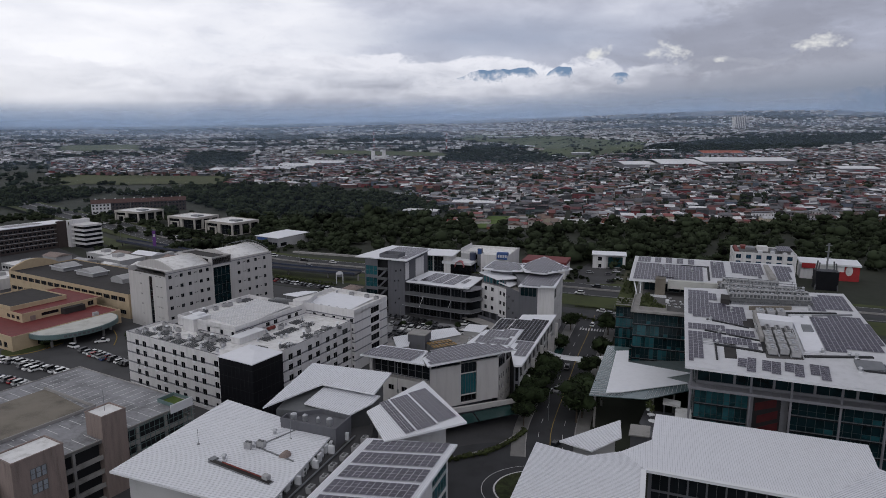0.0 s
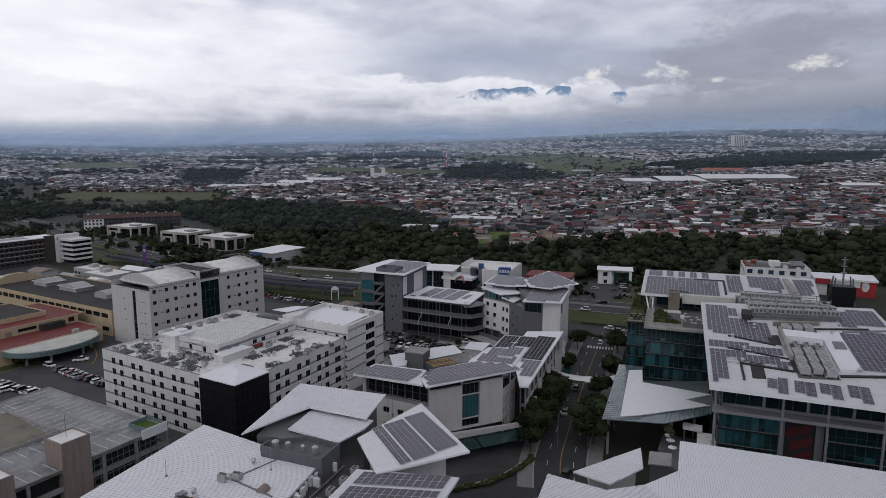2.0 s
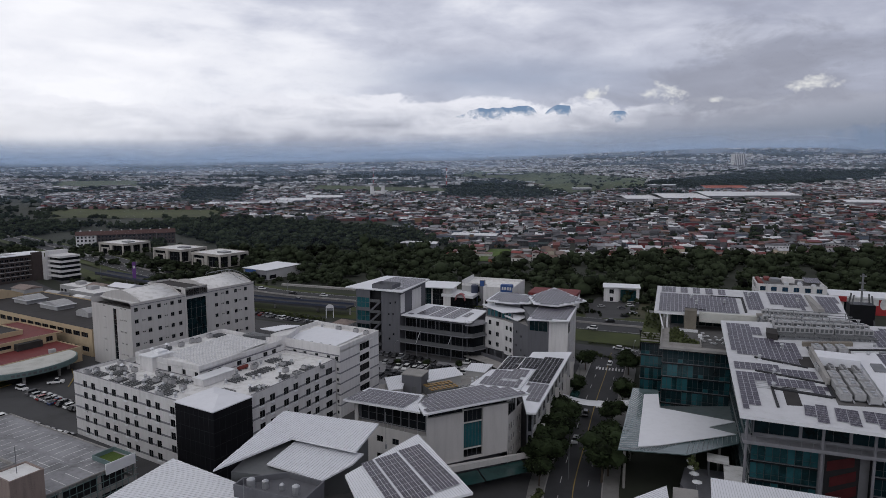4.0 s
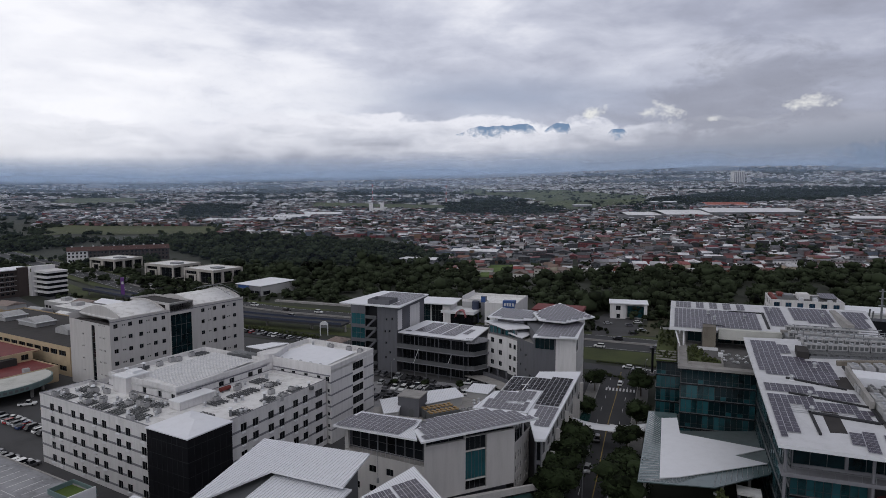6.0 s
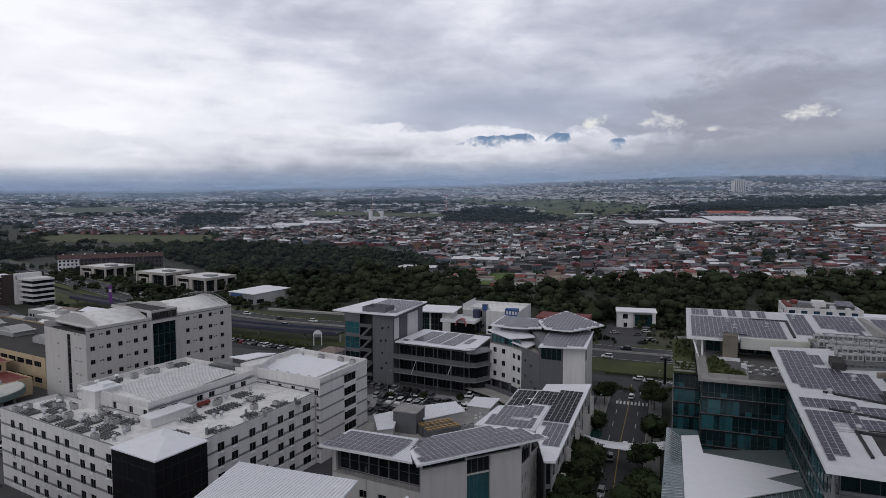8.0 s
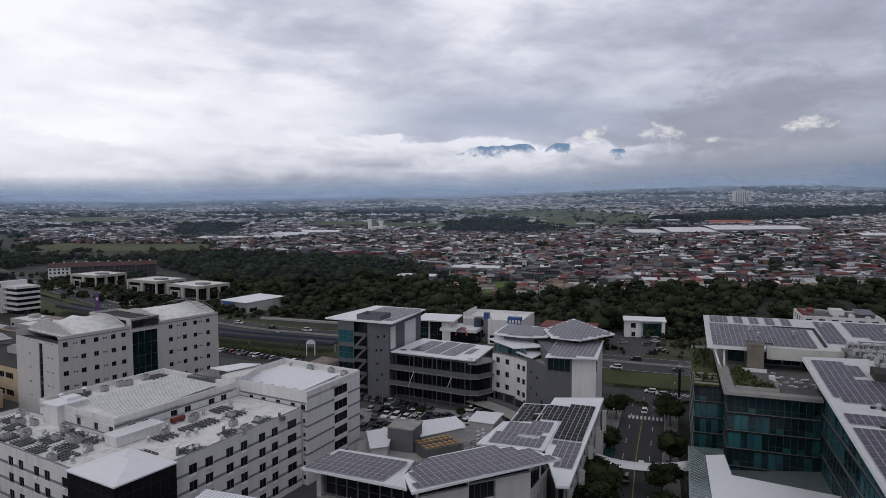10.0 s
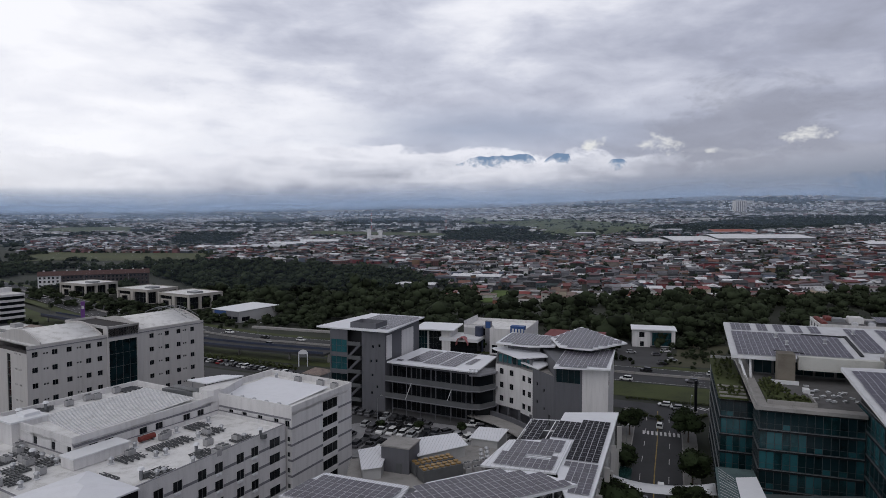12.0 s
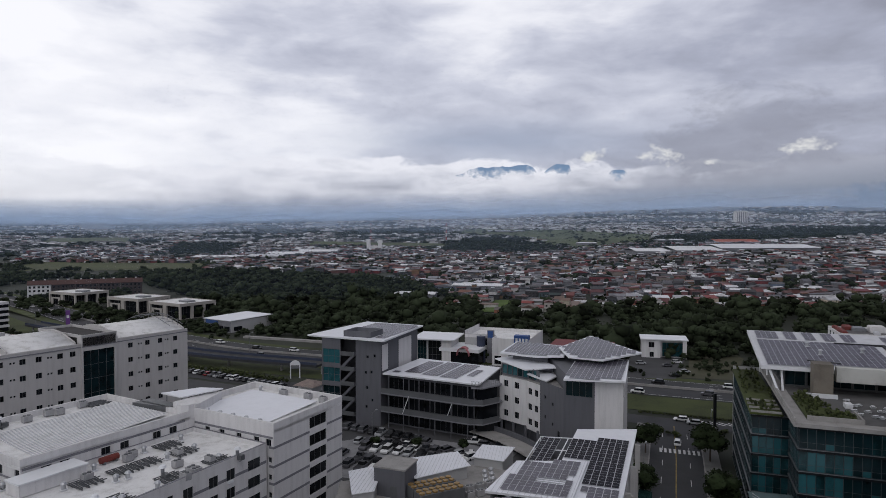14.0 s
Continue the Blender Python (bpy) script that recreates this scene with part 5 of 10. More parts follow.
for z in (4.6, 9.8, 14.4):
    bm = bmesh.new()
    prism(bm, link_, z, z + 0.35)
    part("gallery_floor", bm, "grey_band", LW)
    if z < 14:
        for (x0, y0), (x1, y1) in zip(link_[:2], link_[1:3]):
            bm = bmesh.new()
            prism(bm, [(x0, y0), (x1, y1), (x1 - 0.1, y1 + 0.15), (x0 - 0.1, y0 + 0.15)], z + 0.35, z + 1.7)
            part("balustrade", bm, "frame", LW, "dark grey solid balustrade")
bm = bmesh.new()
prism(bm, [(29, 9), (33.6, 12), (33.6, 15.6), (29, 15.6)], 0, 14.4)
part("connector", bm, "glass", LW, "dark glazed connector")
bm = bmesh.new()
for i in range(9):
    for (x0, y0), (x1, y1) in zip(link_[:2], link_[1:3]):
        p = Vector((x0, y0)).lerp(Vector((x1, y1)), i / 8)
        tube(bm, (p.x, p.y, 14.7), (p.x, p.y, 16.4), 0.05, 5)
for (x0, y0), (x1, y1) in zip(link_[:2], link_[1:3]):
    for z in (15.5, 16.4):
        tube(bm, (x0, y0, z), (x1, y1, z), 0.05, 5)
part("roof_rail", bm, "metal_grey", LW)

# white block with the rounded corner and the dark block behind the street wing
C = thing("curved_office", 0.5, 3, 0, 0, "cream and dark grey office block with layered roofs", "building")
CM = C.matrix_world.copy()
win = lambda us: [(u, u + 1.5, v, v + 1.7) for u in us for v in (1.3, 5.3, 9.4)]
facade(C, (16, 266.5), (22.6, 259.6), 4.8, 17, win((1.6, 5.4)), wall="white_wall")
facade(C, (22.6, 259.6), (25.4, 254.6), 4.2, 17, win((0.8, 3.4)), wall="white_wall")
facade(C, (25.4, 254.6), (29.6, 244.6), 0, 18.4, [(u, u + 0.8, v, v + 0.9, "glass", (1, 1)) for u, v in ((2, 14), (5.5, 13), (2, 9), (5.5, 8))] + [(8, 9.2, 4.5, 7.5)], wall="grey_wall")
facade(C, (29.6, 244.6), (36.4, 241.6), 0, 21.4, [(0.5, 6.9, 17, 20.6, "dark_teal", (4, 1))], wall="grey_wall")
facade(C, (36.4, 241.6), (42.6, 239.4), 0, 21.4, wall="white_wall")
facade(C, (42.6, 239.4), (49.8, 261), 0, 21.4, [(0.5, 6, 16.5, 20.5, "glass", (3, 1))] + [(u, u + 1.2, v, v + 1.6) for u in (8, 11, 14, 17, 20) for v in (6, 10, 14, 18)], wall="white_wall")
facade(C, (49.8, 261), (40, 284), 0, 22, wall="white_wall")
facade(C, (40, 284), (18, 284), 0, 20, wall="white_wall")
facade(C, (18, 284), (16, 266.5), 4.8, 17, win((3, 8, 13)), wall="white_wall")
facade(C, (16.6, 267.2), (23, 260.6), 17, 20.2, [(0.3 + i * 1.8, 1.9 + i * 1.8, 0.4, 2.9, "teal_glass", (1, 1)) for i in range(5)], wall="grey_wall")
facade(C, (23, 260.6), (25.6, 256.5), 17, 20.2, [(0.3 + i * 1.7, 1.8 + i * 1.7, 0.4, 2.9, "teal_glass", (1, 1)) for i in range(2)], wall="grey_wall")
bm = bmesh.new()
prism(bm, [(16.8, 267), (23, 260.6), (26, 255), (30, 245.4), (42, 240.4), (49, 261), (39.5, 283), (18.6, 283)], 4.8, [17.2] * 8)
part("core", bm, "concrete", C)
bm = bmesh.new()
prism(bm, [(30.5, 246), (42, 241), (48.6, 260.6), (39, 282), (30, 282)], 17.2, 21.5)
part("upper_storey", bm, "grey_wall", C)
bm = bmesh.new()
prism(bm, [(18.6, 268), (24, 262), (30, 262), (30, 280), (20, 282)], 17.2, 20.2)
part("penthouse", bm, "grey_wall", C)
slab_roof(C, [(15, 270.5, 20.8), (22, 258.5, 20.2), (31.5, 259.5, 20.6), (24, 275.8, 20.8)], 0.3, name="penthouse_roof")
slab_roof(C, [(22.6, 259.4, 18.9), (26.9, 253.6, 18.3), (31.8, 260.5, 18.5), (26.3, 266.5, 18.9)], 0.3, name="lower_roof")
mid = [(28.6, 240.0, 22), (42.6, 237.6, 22), (50.2, 261, 22.2), (35.4, 260, 22.2)]
slab_roof(C, mid, 0.4, name="solar_roof")
solar_fill(CM, [(29.6, 241.0), (42.2, 238.4), (49.4, 260.2), (35.6, 259.4)], plane_of(mid), -20, 1.15, 2.2)
hx = [(41.4, 254.2, 23.6), (54.1, 262.6, 23.9), (46.0, 287.2, 24.4), (33.0, 270.4, 24.0), (33.4, 258.4, 23.6)]
for q in ([hx[0], hx[1], hx[2]], [hx[0], hx[2], hx[3], hx[4]]):
    slab_roof(C, [(x, y, plane_of([hx[0], hx[1], hx[2]])(x, y)) for x, y, z in q], 0.4, name="folded_roof")
solar_fill(CM, [(34.2, 259.4), (41.3, 255.2), (53.2, 262.8), (45.8, 286), (33.9, 270.2)], plane_of([hx[0], hx[1], hx[2]]), -20, 1.15, 2.2)
hl = [(16.2, 268, 22.6), (25.3, 262.5, 22.8), (33, 262.5, 23), (37.5, 277.4, 23.2), (22.9, 285.7, 22.8)]
slab_roof(C, [(x, y, 22.9) for x, y, z in hl], 0.4, name="back_roof")
solar_fill(CM, [(17.6, 268.6), (25.8, 263.6), (32.6, 263.6), (36.4, 276.8), (23.2, 284.6)], lambda x, y: 22.9, -20, 1.0, 2.0)
bm = bmesh.new()
prism(bm, [(20, 270), (29, 265), (36, 277), (25, 282)], 20, 22.5)
part("roof_storey", bm, "grey_wall", C)
bm = bmesh.new()
for i in range(12):
    a0, a1 = math.pi * i / 12, math.pi * (i + 1) / 12
    prism(bm, [(22 + 9 * math.cos(a0) * 0.9, 262 - 0.5 * i), (22 + 9 * math.cos(a1) * 0.9, 262 - 0.5 * (i + 1)), (22.4 + 9 * math.cos(a1) * 0.9, 263 - 0.5 * (i + 1)), (22.4 + 9 * math.cos(a0) * 0.9, 263 - 0.5 * i)][::-1], 0.0, 0.6)
part("plinth", bm, "grey_wall", C)
bm = bmesh.new()
prism(bm, [(17.6, 268), (24, 262), (27, 256), (30.6, 246.4), (41, 242), (47, 260), (39, 282), (19.4, 282)], 0, 4.75)
part("ground_storey", bm, "grey_wall", C, "dark recessed ground storey")
edge_ = smooth_line([(11.5, 268), (16.5, 262.5), (21.5, 255.5), (25.8, 246.5)])
band("terrace_edge", edge_, 0.5, 3.2, "grey_wall", C, thick=1.5)
band("terrace_floor", edge_, 5.5, 1.9, "concrete", C, off=-2.6, thick=0.3)
for p in ((16.6, 266.3), (22.4, 260), (25, 255.2), (19.5, 263.2)):
    bm = bmesh.new()
    tube(bm, (p[0], p[1], 0), (p[0], p[1], 4.9), 0.4, 10)
    part("column", bm, "grey_wall", C)

# glass office with the large solar roofs, both pitched up towards the north
R = thing("glass_office", 57, 142.5, 0, -20, "teal glass office building with solar roofs", "building")
RM = R.matrix_world.copy()
zs = plane_of([(-0.7, 4.6, 26.0), (47.5, 2.6, 26.0), (-0.9, 65.8, 31.0)])
zn = plane_of([(-19.2, 81.4, 29.0), (37.0, 81.4, 29.0), (-19.1, 111, 32.0)])
sroof = [(x, y, zs(x, y)) for x, y in ((-0.7, 4.6), (47.5, 2.6), (45.4, 71.4), (-0.9, 65.8))]
slab_roof(R, sroof, 0.7, "roof_aged", label="broad white roof plate")
for q in ([(0.3, 63.7), (9.0, 61.9), (8.4, 54.6), (0.3, 55.7)], [(0.3, 55.1), (7.8, 52.9), (16.7, 48.7), (15.2, 41), (13.8, 34.6), (5.0, 38.4), (0.2, 40.8)],
          [(0.1, 35.2), (17.4, 30.2), (17.1, 26.9), (0.1, 29.4)], [(0.1, 28.6), (17.9, 23.7), (17.0, 19.0), (3.7, 22.7), (3.4, 9.8), (0.1, 7.5)],
          [(34.4, 65.9), (44.1, 70.0), (44.7, 55.4), (34.0, 52.5)], [(32.1, 46.8), (45.1, 51.2), (46.4, 35.2), (45.2, 25.4), (32.2, 22.6)], [(38.6, 18.2), (44.4, 19.0), (44.4, 13.4), (38.9, 13.2)]):
    solar_fill(RM, q, zs, 0, 1.15, 2.2, "dark solar panel field on the broad white roof")
for q in ([(11.4, 12.4), (15.2, 13.3), (16.3, 5.8), (12.0, 5.2)], [(16.8, 13.6), (21.1, 13.0), (22.0, 5.7), (17.1, 5.4)], [(21.6, 13.6), (25.9, 13.1), (26.8, 5.3), (22.2, 5.3)], [(26.9, 13.4), (30.6, 12.4), (32.1, 5.2), (27.4, 4.9)]):
    solar_fill(RM, q, zs, -6, 2.0, 1.0, "dark solar panels near the roof edge")
nroof = [(x, y, zn(x, y)) for x, y in ((-19.2, 81.4), (3, 81.2), (34.6, 81.4), (37.4, 112), (-19.1, 111))]
slab_roof(R, nroof, 0.7, "roof_aged", label="broad white roof plate")
north = lambda q: [(x, 81.4 + (y - 68.5) * 0.696) for x, y in q]
for q in ([(-17.9, 69.4), (-7.2, 69.4), (-7.2, 73.9), (6.6, 73.9), (6.6, 97), (0.2, 97), (0.2, 99), (-17.9, 99)], [(-17.6, 100.2), (-12.6, 100.2), (-12.6, 110), (-17.6, 110)], [(8.6, 80), (14.4, 80), (14.4, 110), (8.6, 110)],
          [(15.6, 92), (25.4, 84), (26.4, 110), (15.6, 110)], [(30, 82.5), (34, 84), (36.4, 110), (30.4, 110)]):
    solar_fill(RM, north(q), zn, 0, 1.15, 2.2, "dark solar panel field on the upper white roof")
for x in (-11.4, -7.4, -3.4, 0.6):
    solar_fill(RM, north([(x, 100.4), (x + 3.2, 100.4), (x + 3.2, 110.6), (x, 110.6)]), zn, 0, 1.15, 2.2, "dark solar panel block near the upper roof's edge")
# south front: deep glazed storeys under the roof
curtain(R, (2, 9), (14, 9), 0, 5, 3.86, 1.4, 1.0, mix=0.25, seed=3)
facade(R, (14, 10.5), (23, 10.5), 0, 19.4, [(1.4, 7.4, 5.6, 18.8, "dark_teal", (2, 3))], wall="grey_band")
# Panels stand before the facade; their dark red imitates glass over them.
for k, (x0, z0, x1, z1) in enumerate(((15.9, 8, 21, 12.4), (16.4, 11.4, 20.8, 15.4), (15.8, 14.6, 20.4, 18.2))):
    bm = bmesh.new()
    prism(bm, [(x0, 10.28), (x1, 10.28), (x1, 10.36), (x0, 10.36)], [z0, z1 - 2, z1 - 2, z0], [z0 + 2, z1, z1, z0 + 2])
    part("mural_panel", bm, "mural", R, "red painted panel before the facade, darkened as if behind glass")
curtain(R, (23, 9), (45.5, 9), 0, 5, 3.86, 1.8, 1.2, mix=0.85, seed=4)
facade(R, (2, 10), (45.5, 10), 20.2, 25.5, [(0.5 + i * 8.6, 8.6 + i * 8.6, 0.5, 4.6, "dark_teal", (3, 1)) for i in range(5)], wall="grey_band")
bm = bmesh.new()
prism(bm, [(0.3, 6.6), (46.5, 6.6), (46.5, 10.2), (0.3, 10.2)], 19.5, 20.2)
part("storey_ledge", bm, "grey_band", R, "grey storey ledge")
bm = bmesh.new()
for i in range(24):
    box(bm, 0.5 + i * 2.0 - 0.03, 0.5 + i * 2.0 + 0.03, 6.7, 6.76, 20.2, 21.3)
box(bm, 0.4, 46.5, 6.69, 6.77, 21.28, 21.36)
part("railing", bm, "metal_grey", R)
for x in (0.9, 14.2, 22.8, 33, 42):
    bm = bmesh.new()
    tube(bm, (x, 7.2, 0), (x, 7.2, zs(x, 7.2) - 0.68), 0.28, 8)
    part("column", bm, "grey_band", R)
curtain(R, (2, 64), (2, 9), 0, 6, 4.2, 2.6, 1.0, mix=0.35, seed=6)
facade(R, (45.5, 9), (45.5, 70), 0, 25.2, wall="grey_light")
core_ = [(2.3, 10.6), (45, 10.6), (44.6, 70), (2.3, 64)]
# Filler under the roof plate, dark in place of interior shade.
bm = bmesh.new()
prism(bm, core_, 0, [zs(x, y) - 0.72 for x, y in core_])
part("core", bm, "dark", R)
# north block below the terrace
curtain(R, (-15.9, 58.4), (1.8, 58.4), 0, 6, 3.9, 1.35, 1.0, mix=0.3, seed=8)
curtain(R, (-15.9, 68.2), (-15.9, 58.4), 0, 6, 3.9, 1.35, 1.0, mix=0.35, seed=9)
curtain(R, (-22.2, 68.2), (-15.9, 68.2), 0, 6, 3.7, 1.2, 1.0, mix=0.3, seed=10)
curtain(R, (-22.2, 108), (-22.2, 68.2), 0, 6, 3.7, 2.4, 1.0, mix=0.45, seed=11)
facade(R, (36, 110), (-22.2, 110), 0, 23, wall="grey_light")
# Dark filler for the shaded storeys below the terrace.
bm = bmesh.new()
prism(bm, [(-15.5, 58.9), (1.8, 58.9), (1.9, 66), (30, 72), (36, 109.6), (-21.8, 109.6), (-21.8, 68.6), (-15.5, 68.6)], 0, 22.1)
part("core", bm, "dark", R)
bm = bmesh.new()
prism(bm, [(-16.8, 57.4), (1.9, 57.4), (1.9, 66.4), (20, 70), (20, 104), (-16.8, 104)], 23.4, 24.1)
part("terrace", bm, "concrete", R, "paved roof terrace")
bm = bmesh.new()
prism(bm, [(-14.4, 60.0), (1.8, 60.0), (1.8, 67), (10, 70), (10, 85.8), (-14.4, 85.8)], 24.1, 24.14)
part("terrace_floor", bm, "terrace_floor", R, "dark tiled terrace floor")
for x0, x1, y0, y1, mt in ((-14.4, -6.1, 59.7, 60.0, "concrete"), (-6.1, -5.8, 59.7, 66, "concrete"), (-11.6, -6.2, 77.0, 77.4, "trim_white"), (-6.4, -5.2, 70.4, 72.2, "trim_white"), (-16.7, -16.4, 57.6, 84, "concrete")):
    bm = bmesh.new()
    box(bm, x0, x1, y0, y1, 24.11, 24.95)
    part("planter_wall", bm, mt, R, "low planter wall")
bm = bmesh.new()
prism(bm, [(-14.3, 60.1), (-6.2, 60.1), (-6.2, 66), (-10.5, 68.5), (-12, 76.6), (-14.3, 76.6)], 24.14, 24.4)
part("planting_bed", bm, "grass", R, "planted bed on the terrace")
bm = bmesh.new()
prism(bm, [(-22.6, 67.6), (-16.9, 67.6), (-16.9, 108), (-22.6, 108)], 22.25, 22.6)
part("side_terrace", bm, "grass", R, "planted side terrace")
for y in (68, 71, 74, 77):
    bm = bmesh.new()
    box(bm, -22.4, -17.1, y, y + 0.25, 22.6, 22.95)
    part("planter_wall", bm, "concrete", R)
# These walls take the dark frame colour for the recess's shade under the roof.
facade(R, (-14.5, 86), (34, 86), 24.1, 28.7, [(0.4 + 4.2 * i, 4.2 + 4.2 * i, 0.3, 4.2, "dark_teal", (2, 1)) for i in range(11)], wall="frame")
facade(R, (-14.5, 108), (-14.5, 86), 24.1, 28.7, [(0.4 + 4.2 * i, 4.2 + 4.2 * i, 0.3, 4.2, "dark_teal", (2, 1)) for i in range(5)], wall="frame")
core_ = [(-14.1, 86.4), (33.6, 86.4), (35.6, 109), (-14.1, 109)]
# Filler box: shaded depth behind the terrace glazing, put into its colour.
bm = bmesh.new()
prism(bm, core_, 22.2, [zn(x, y) - 0.72 for x, y in core_])
part("core", bm, "dark", R)
bm = bmesh.new()
box(bm, -10.2, -6.8, 78, 81.6, 24, 30.6)
part("shaft", bm, "stained", R, "bare concrete shaft through the roof")
for p, q in (((-16.2, 79, 24.1), (-17.6, 83, 28.5)), ((-15.2, 81, 24.1), (-15.2, 83, 28.5)), ((-16.2, 96, 24.1), (-16.2, 96, 29.8)), ((-16.2, 109, 0), (-16.2, 109, 31.1))):
    bm = bmesh.new()
    tube(bm, p, q, 0.25, 8)
    part("column", bm, "trim_white", R)

# entrance canopy and footbridge sail
CN = thing("entrance_canopy", 0, 0, 0, 0, "white roof plate with a teal glass rim on columns", "canopy")
rim = [(39.5, 164.9), (54, 162.2), (68.2, 168.2), (76, 180.6), (73, 180.2), (57.3, 189.5), (60.5, 200), (61.7, 204.1), (54.9, 205.8)]
bm = bmesh.new()
prism(bm, rim, 10.55, 10.75)
part("glass_rim", bm, "rim_glass", CN, "teal glass rim")
plate = [(44.3, 165.8), (48.7, 166.3), (69.6, 172.5), (64.6, 176.7), (73, 180.1), (57.2, 189.5), (60.3, 199.9), (56.2, 199.6)]
bm = bmesh.new()
prism(bm, plate, 10.9, 11.1)
part("roof", bm, "roof_white", CN, "pale flat canopy roof")
bm = bmesh.new()
slate_ = [(55.5, 188.5), (73.2, 178.6), (77, 181.5), (80.6, 196.4), (61.7, 203.7)]
prism(bm, slate_, [6.2, 8.6, 8.9, 8.7, 6.2], [6.4, 8.8, 9.1, 8.9, 6.4])
prism(bm, [(64.9, 176.8), (69.8, 172.7), (75, 180.6), (73.2, 179.9)], 10.76, 10.95)
part("slate_roof", bm, "slate", CN, "dark slate grey roof strip")
for p in ((42, 168), (47.5, 182), (53, 197), (57, 165.5), (64, 168.5)):
    bm = bmesh.new()
    tube(bm, (p[0], p[1], 0), (p[0], p[1], 10.6), 0.35, 8)
    part("column", bm, "concrete", CN)
bm = bmesh.new()
for i in range(30):
    p = Vector((39.9, 165.8)).lerp(Vector((55.2, 205.0)), i / 29)
    q = Vector((44.1, 166.2)).lerp(Vector((56.0, 199.4)), i / 29)
    tube(bm, (p.x, p.y, 10.8), (q.x, q.y, 10.8), 0.04, 4)
for i in range(22):
    p = Vector((40.5, 165.2)).lerp(Vector((54, 162.6)), i / 21) if i < 11 else Vector((54, 162.6)).lerp(Vector((68, 168.6)), (i - 11) / 10)
    q = Vector((44.3, 165.8)).lerp(Vector((69.6, 172.5)), i / 21)
    tube(bm, (p.x, p.y, 10.8), (q.x, q.y, 10.8), 0.04, 4)
part("glazing_bar", bm, "alu", CN)
SL = thing("shade_sail", 0, 0, 0, 0, "white fabric shade sail over the street", "shade sail")
bm = bmesh.new()
n = 12
rows_ = []
for i in range(n + 1):
    t_ = i / n
    w_ = 4.6 + 4.6 * (2 * t_ - 1) ** 4 if t_ < 0.5 else 4.6 + 1.6 * (2 * t_ - 1) ** 4
    c_ = Vector((33.2, 209.5)).lerp(Vector((54.5, 204.0)), t_)
    z_ = 6.6 - 1.2 * math.sin(math.pi * t_)
    rows_.append([bm.verts.new((c_.x + 0.34 * k * w_, c_.y + 0.94 * k * w_, z_ + 0.35 * abs(k) * 2)) for k in (-0.5, -0.17, 0.17, 0.5)])
for r0, r1 in zip(rows_, rows_[1:]):
    for k in range(3):
        bm.faces.new((r0[k], r1[k], r1[k + 1], r0[k + 1])).smooth = True
sail = part("fabric", bm, "trim_white", SL)
sail.modifiers.new("thickness", "SOLIDIFY").thickness = 0.04
for p in ((33.0, 206), (33.4, 213.4), (54.4, 202.2), (54.8, 206)):
    bm = bmesh.new()
    tube(bm, (p[0], p[1], 0), (p[0], p[1], 7.2), 0.12, 8)
    part("mast", bm, "trim_white", SL)

# block under the large ribbed roof
B = thing("metal_roofed_block", 0, 0, 0, 0, "large building under white ribbed metal roofs round a court", "building")
bl = [(18.6, 120.4, 20), (2.0, 75, 20), (24.5, 72, 20.2), (36.9, 108.5, 20.6), (34.5, 116.6, 20), (27.5, 114.9, 20)]
b1 = [(36.9, 108.5, 20.6), (62.7, 98.6, 20.6), (80.2, 110.2, 20.1), (84.3, 119.3, 20), (46.8, 133.4, 20)]
b1b = [(36.9, 108.5, 20.6), (46.8, 133.4, 20), (42.5, 121.7, 20), (34.5, 116.6, 20)]
b2 = [(62.7, 98.6, 20.6), (74, 70, 20.6), (96, 80, 20.1), (80.2, 110.2, 20.1)]
for q, an, pc in ((bl, 160, 0.55), (b1, 72, 0.55), (b1b, 72, 0.55), (b2, 28, 0.55)):
    slab_roof(B, q, 0.45)
    seams(B, q if q is not b1b else [q[0], q[1], q[2], q[3]], an, pc, 0.06, 0.07)
bm = bmesh.new()
prism(bm, [(18, 118), (6, 84), (24, 78), (35.5, 109.5), (34, 114), (28, 113)], 0, 19.4)
part("wall", bm, "grey_light", B)
facade(B, (37.8, 110), (61.5, 100.8), 0, 20, [(0.6 + 3.2 * i, 3.6 + 3.2 * i, v, v + 3.2, "glass", (2, 1)) for i in range(7) for v in (0.5, 4.5, 8.5, 12.5, 16)], wall="grey_wall")
bm = bmesh.new()
prism(bm, [(39.5, 111), (62.5, 102), (78, 111), (82.5, 118.5), (48, 131.5)], 0, 19.3)
part("wall", bm, "grey_light", B)
bm = bmesh.new()
for p, q in (((36.95, 108.4), (62.7, 98.5)), ((24.6, 72), (36.8, 108.4))):
    a_, b_ = Vector(p), Vector(q)
    n_ = Vector((-(b_ - a_).y, (b_ - a_).x)).normalized() * 0.9
    prism(bm, [tuple(a_), tuple(b_), tuple(b_ + n_), tuple(a_ + n_)], 20.62, 20.72)
part("gutter_flashing", bm, "trim_white", B)
tri = [(24.2, 125.6, 17.6), (30, 121.2, 17.6), (37.2, 125.6, 18.4), (38.8, 132.4, 18.6)]
roof_plate("small_canopy_roof", tri, 27, 0.5, [(27, 124.6), (30.4, 122.6), (36, 126), (37.3, 130.6)], "grey_light", "small building under a wedge of ribbed white roof", 0.3)
PG = thing("pergola", 0, 0, 0, 0, "low concrete and timber pergola roofs", "pergola")
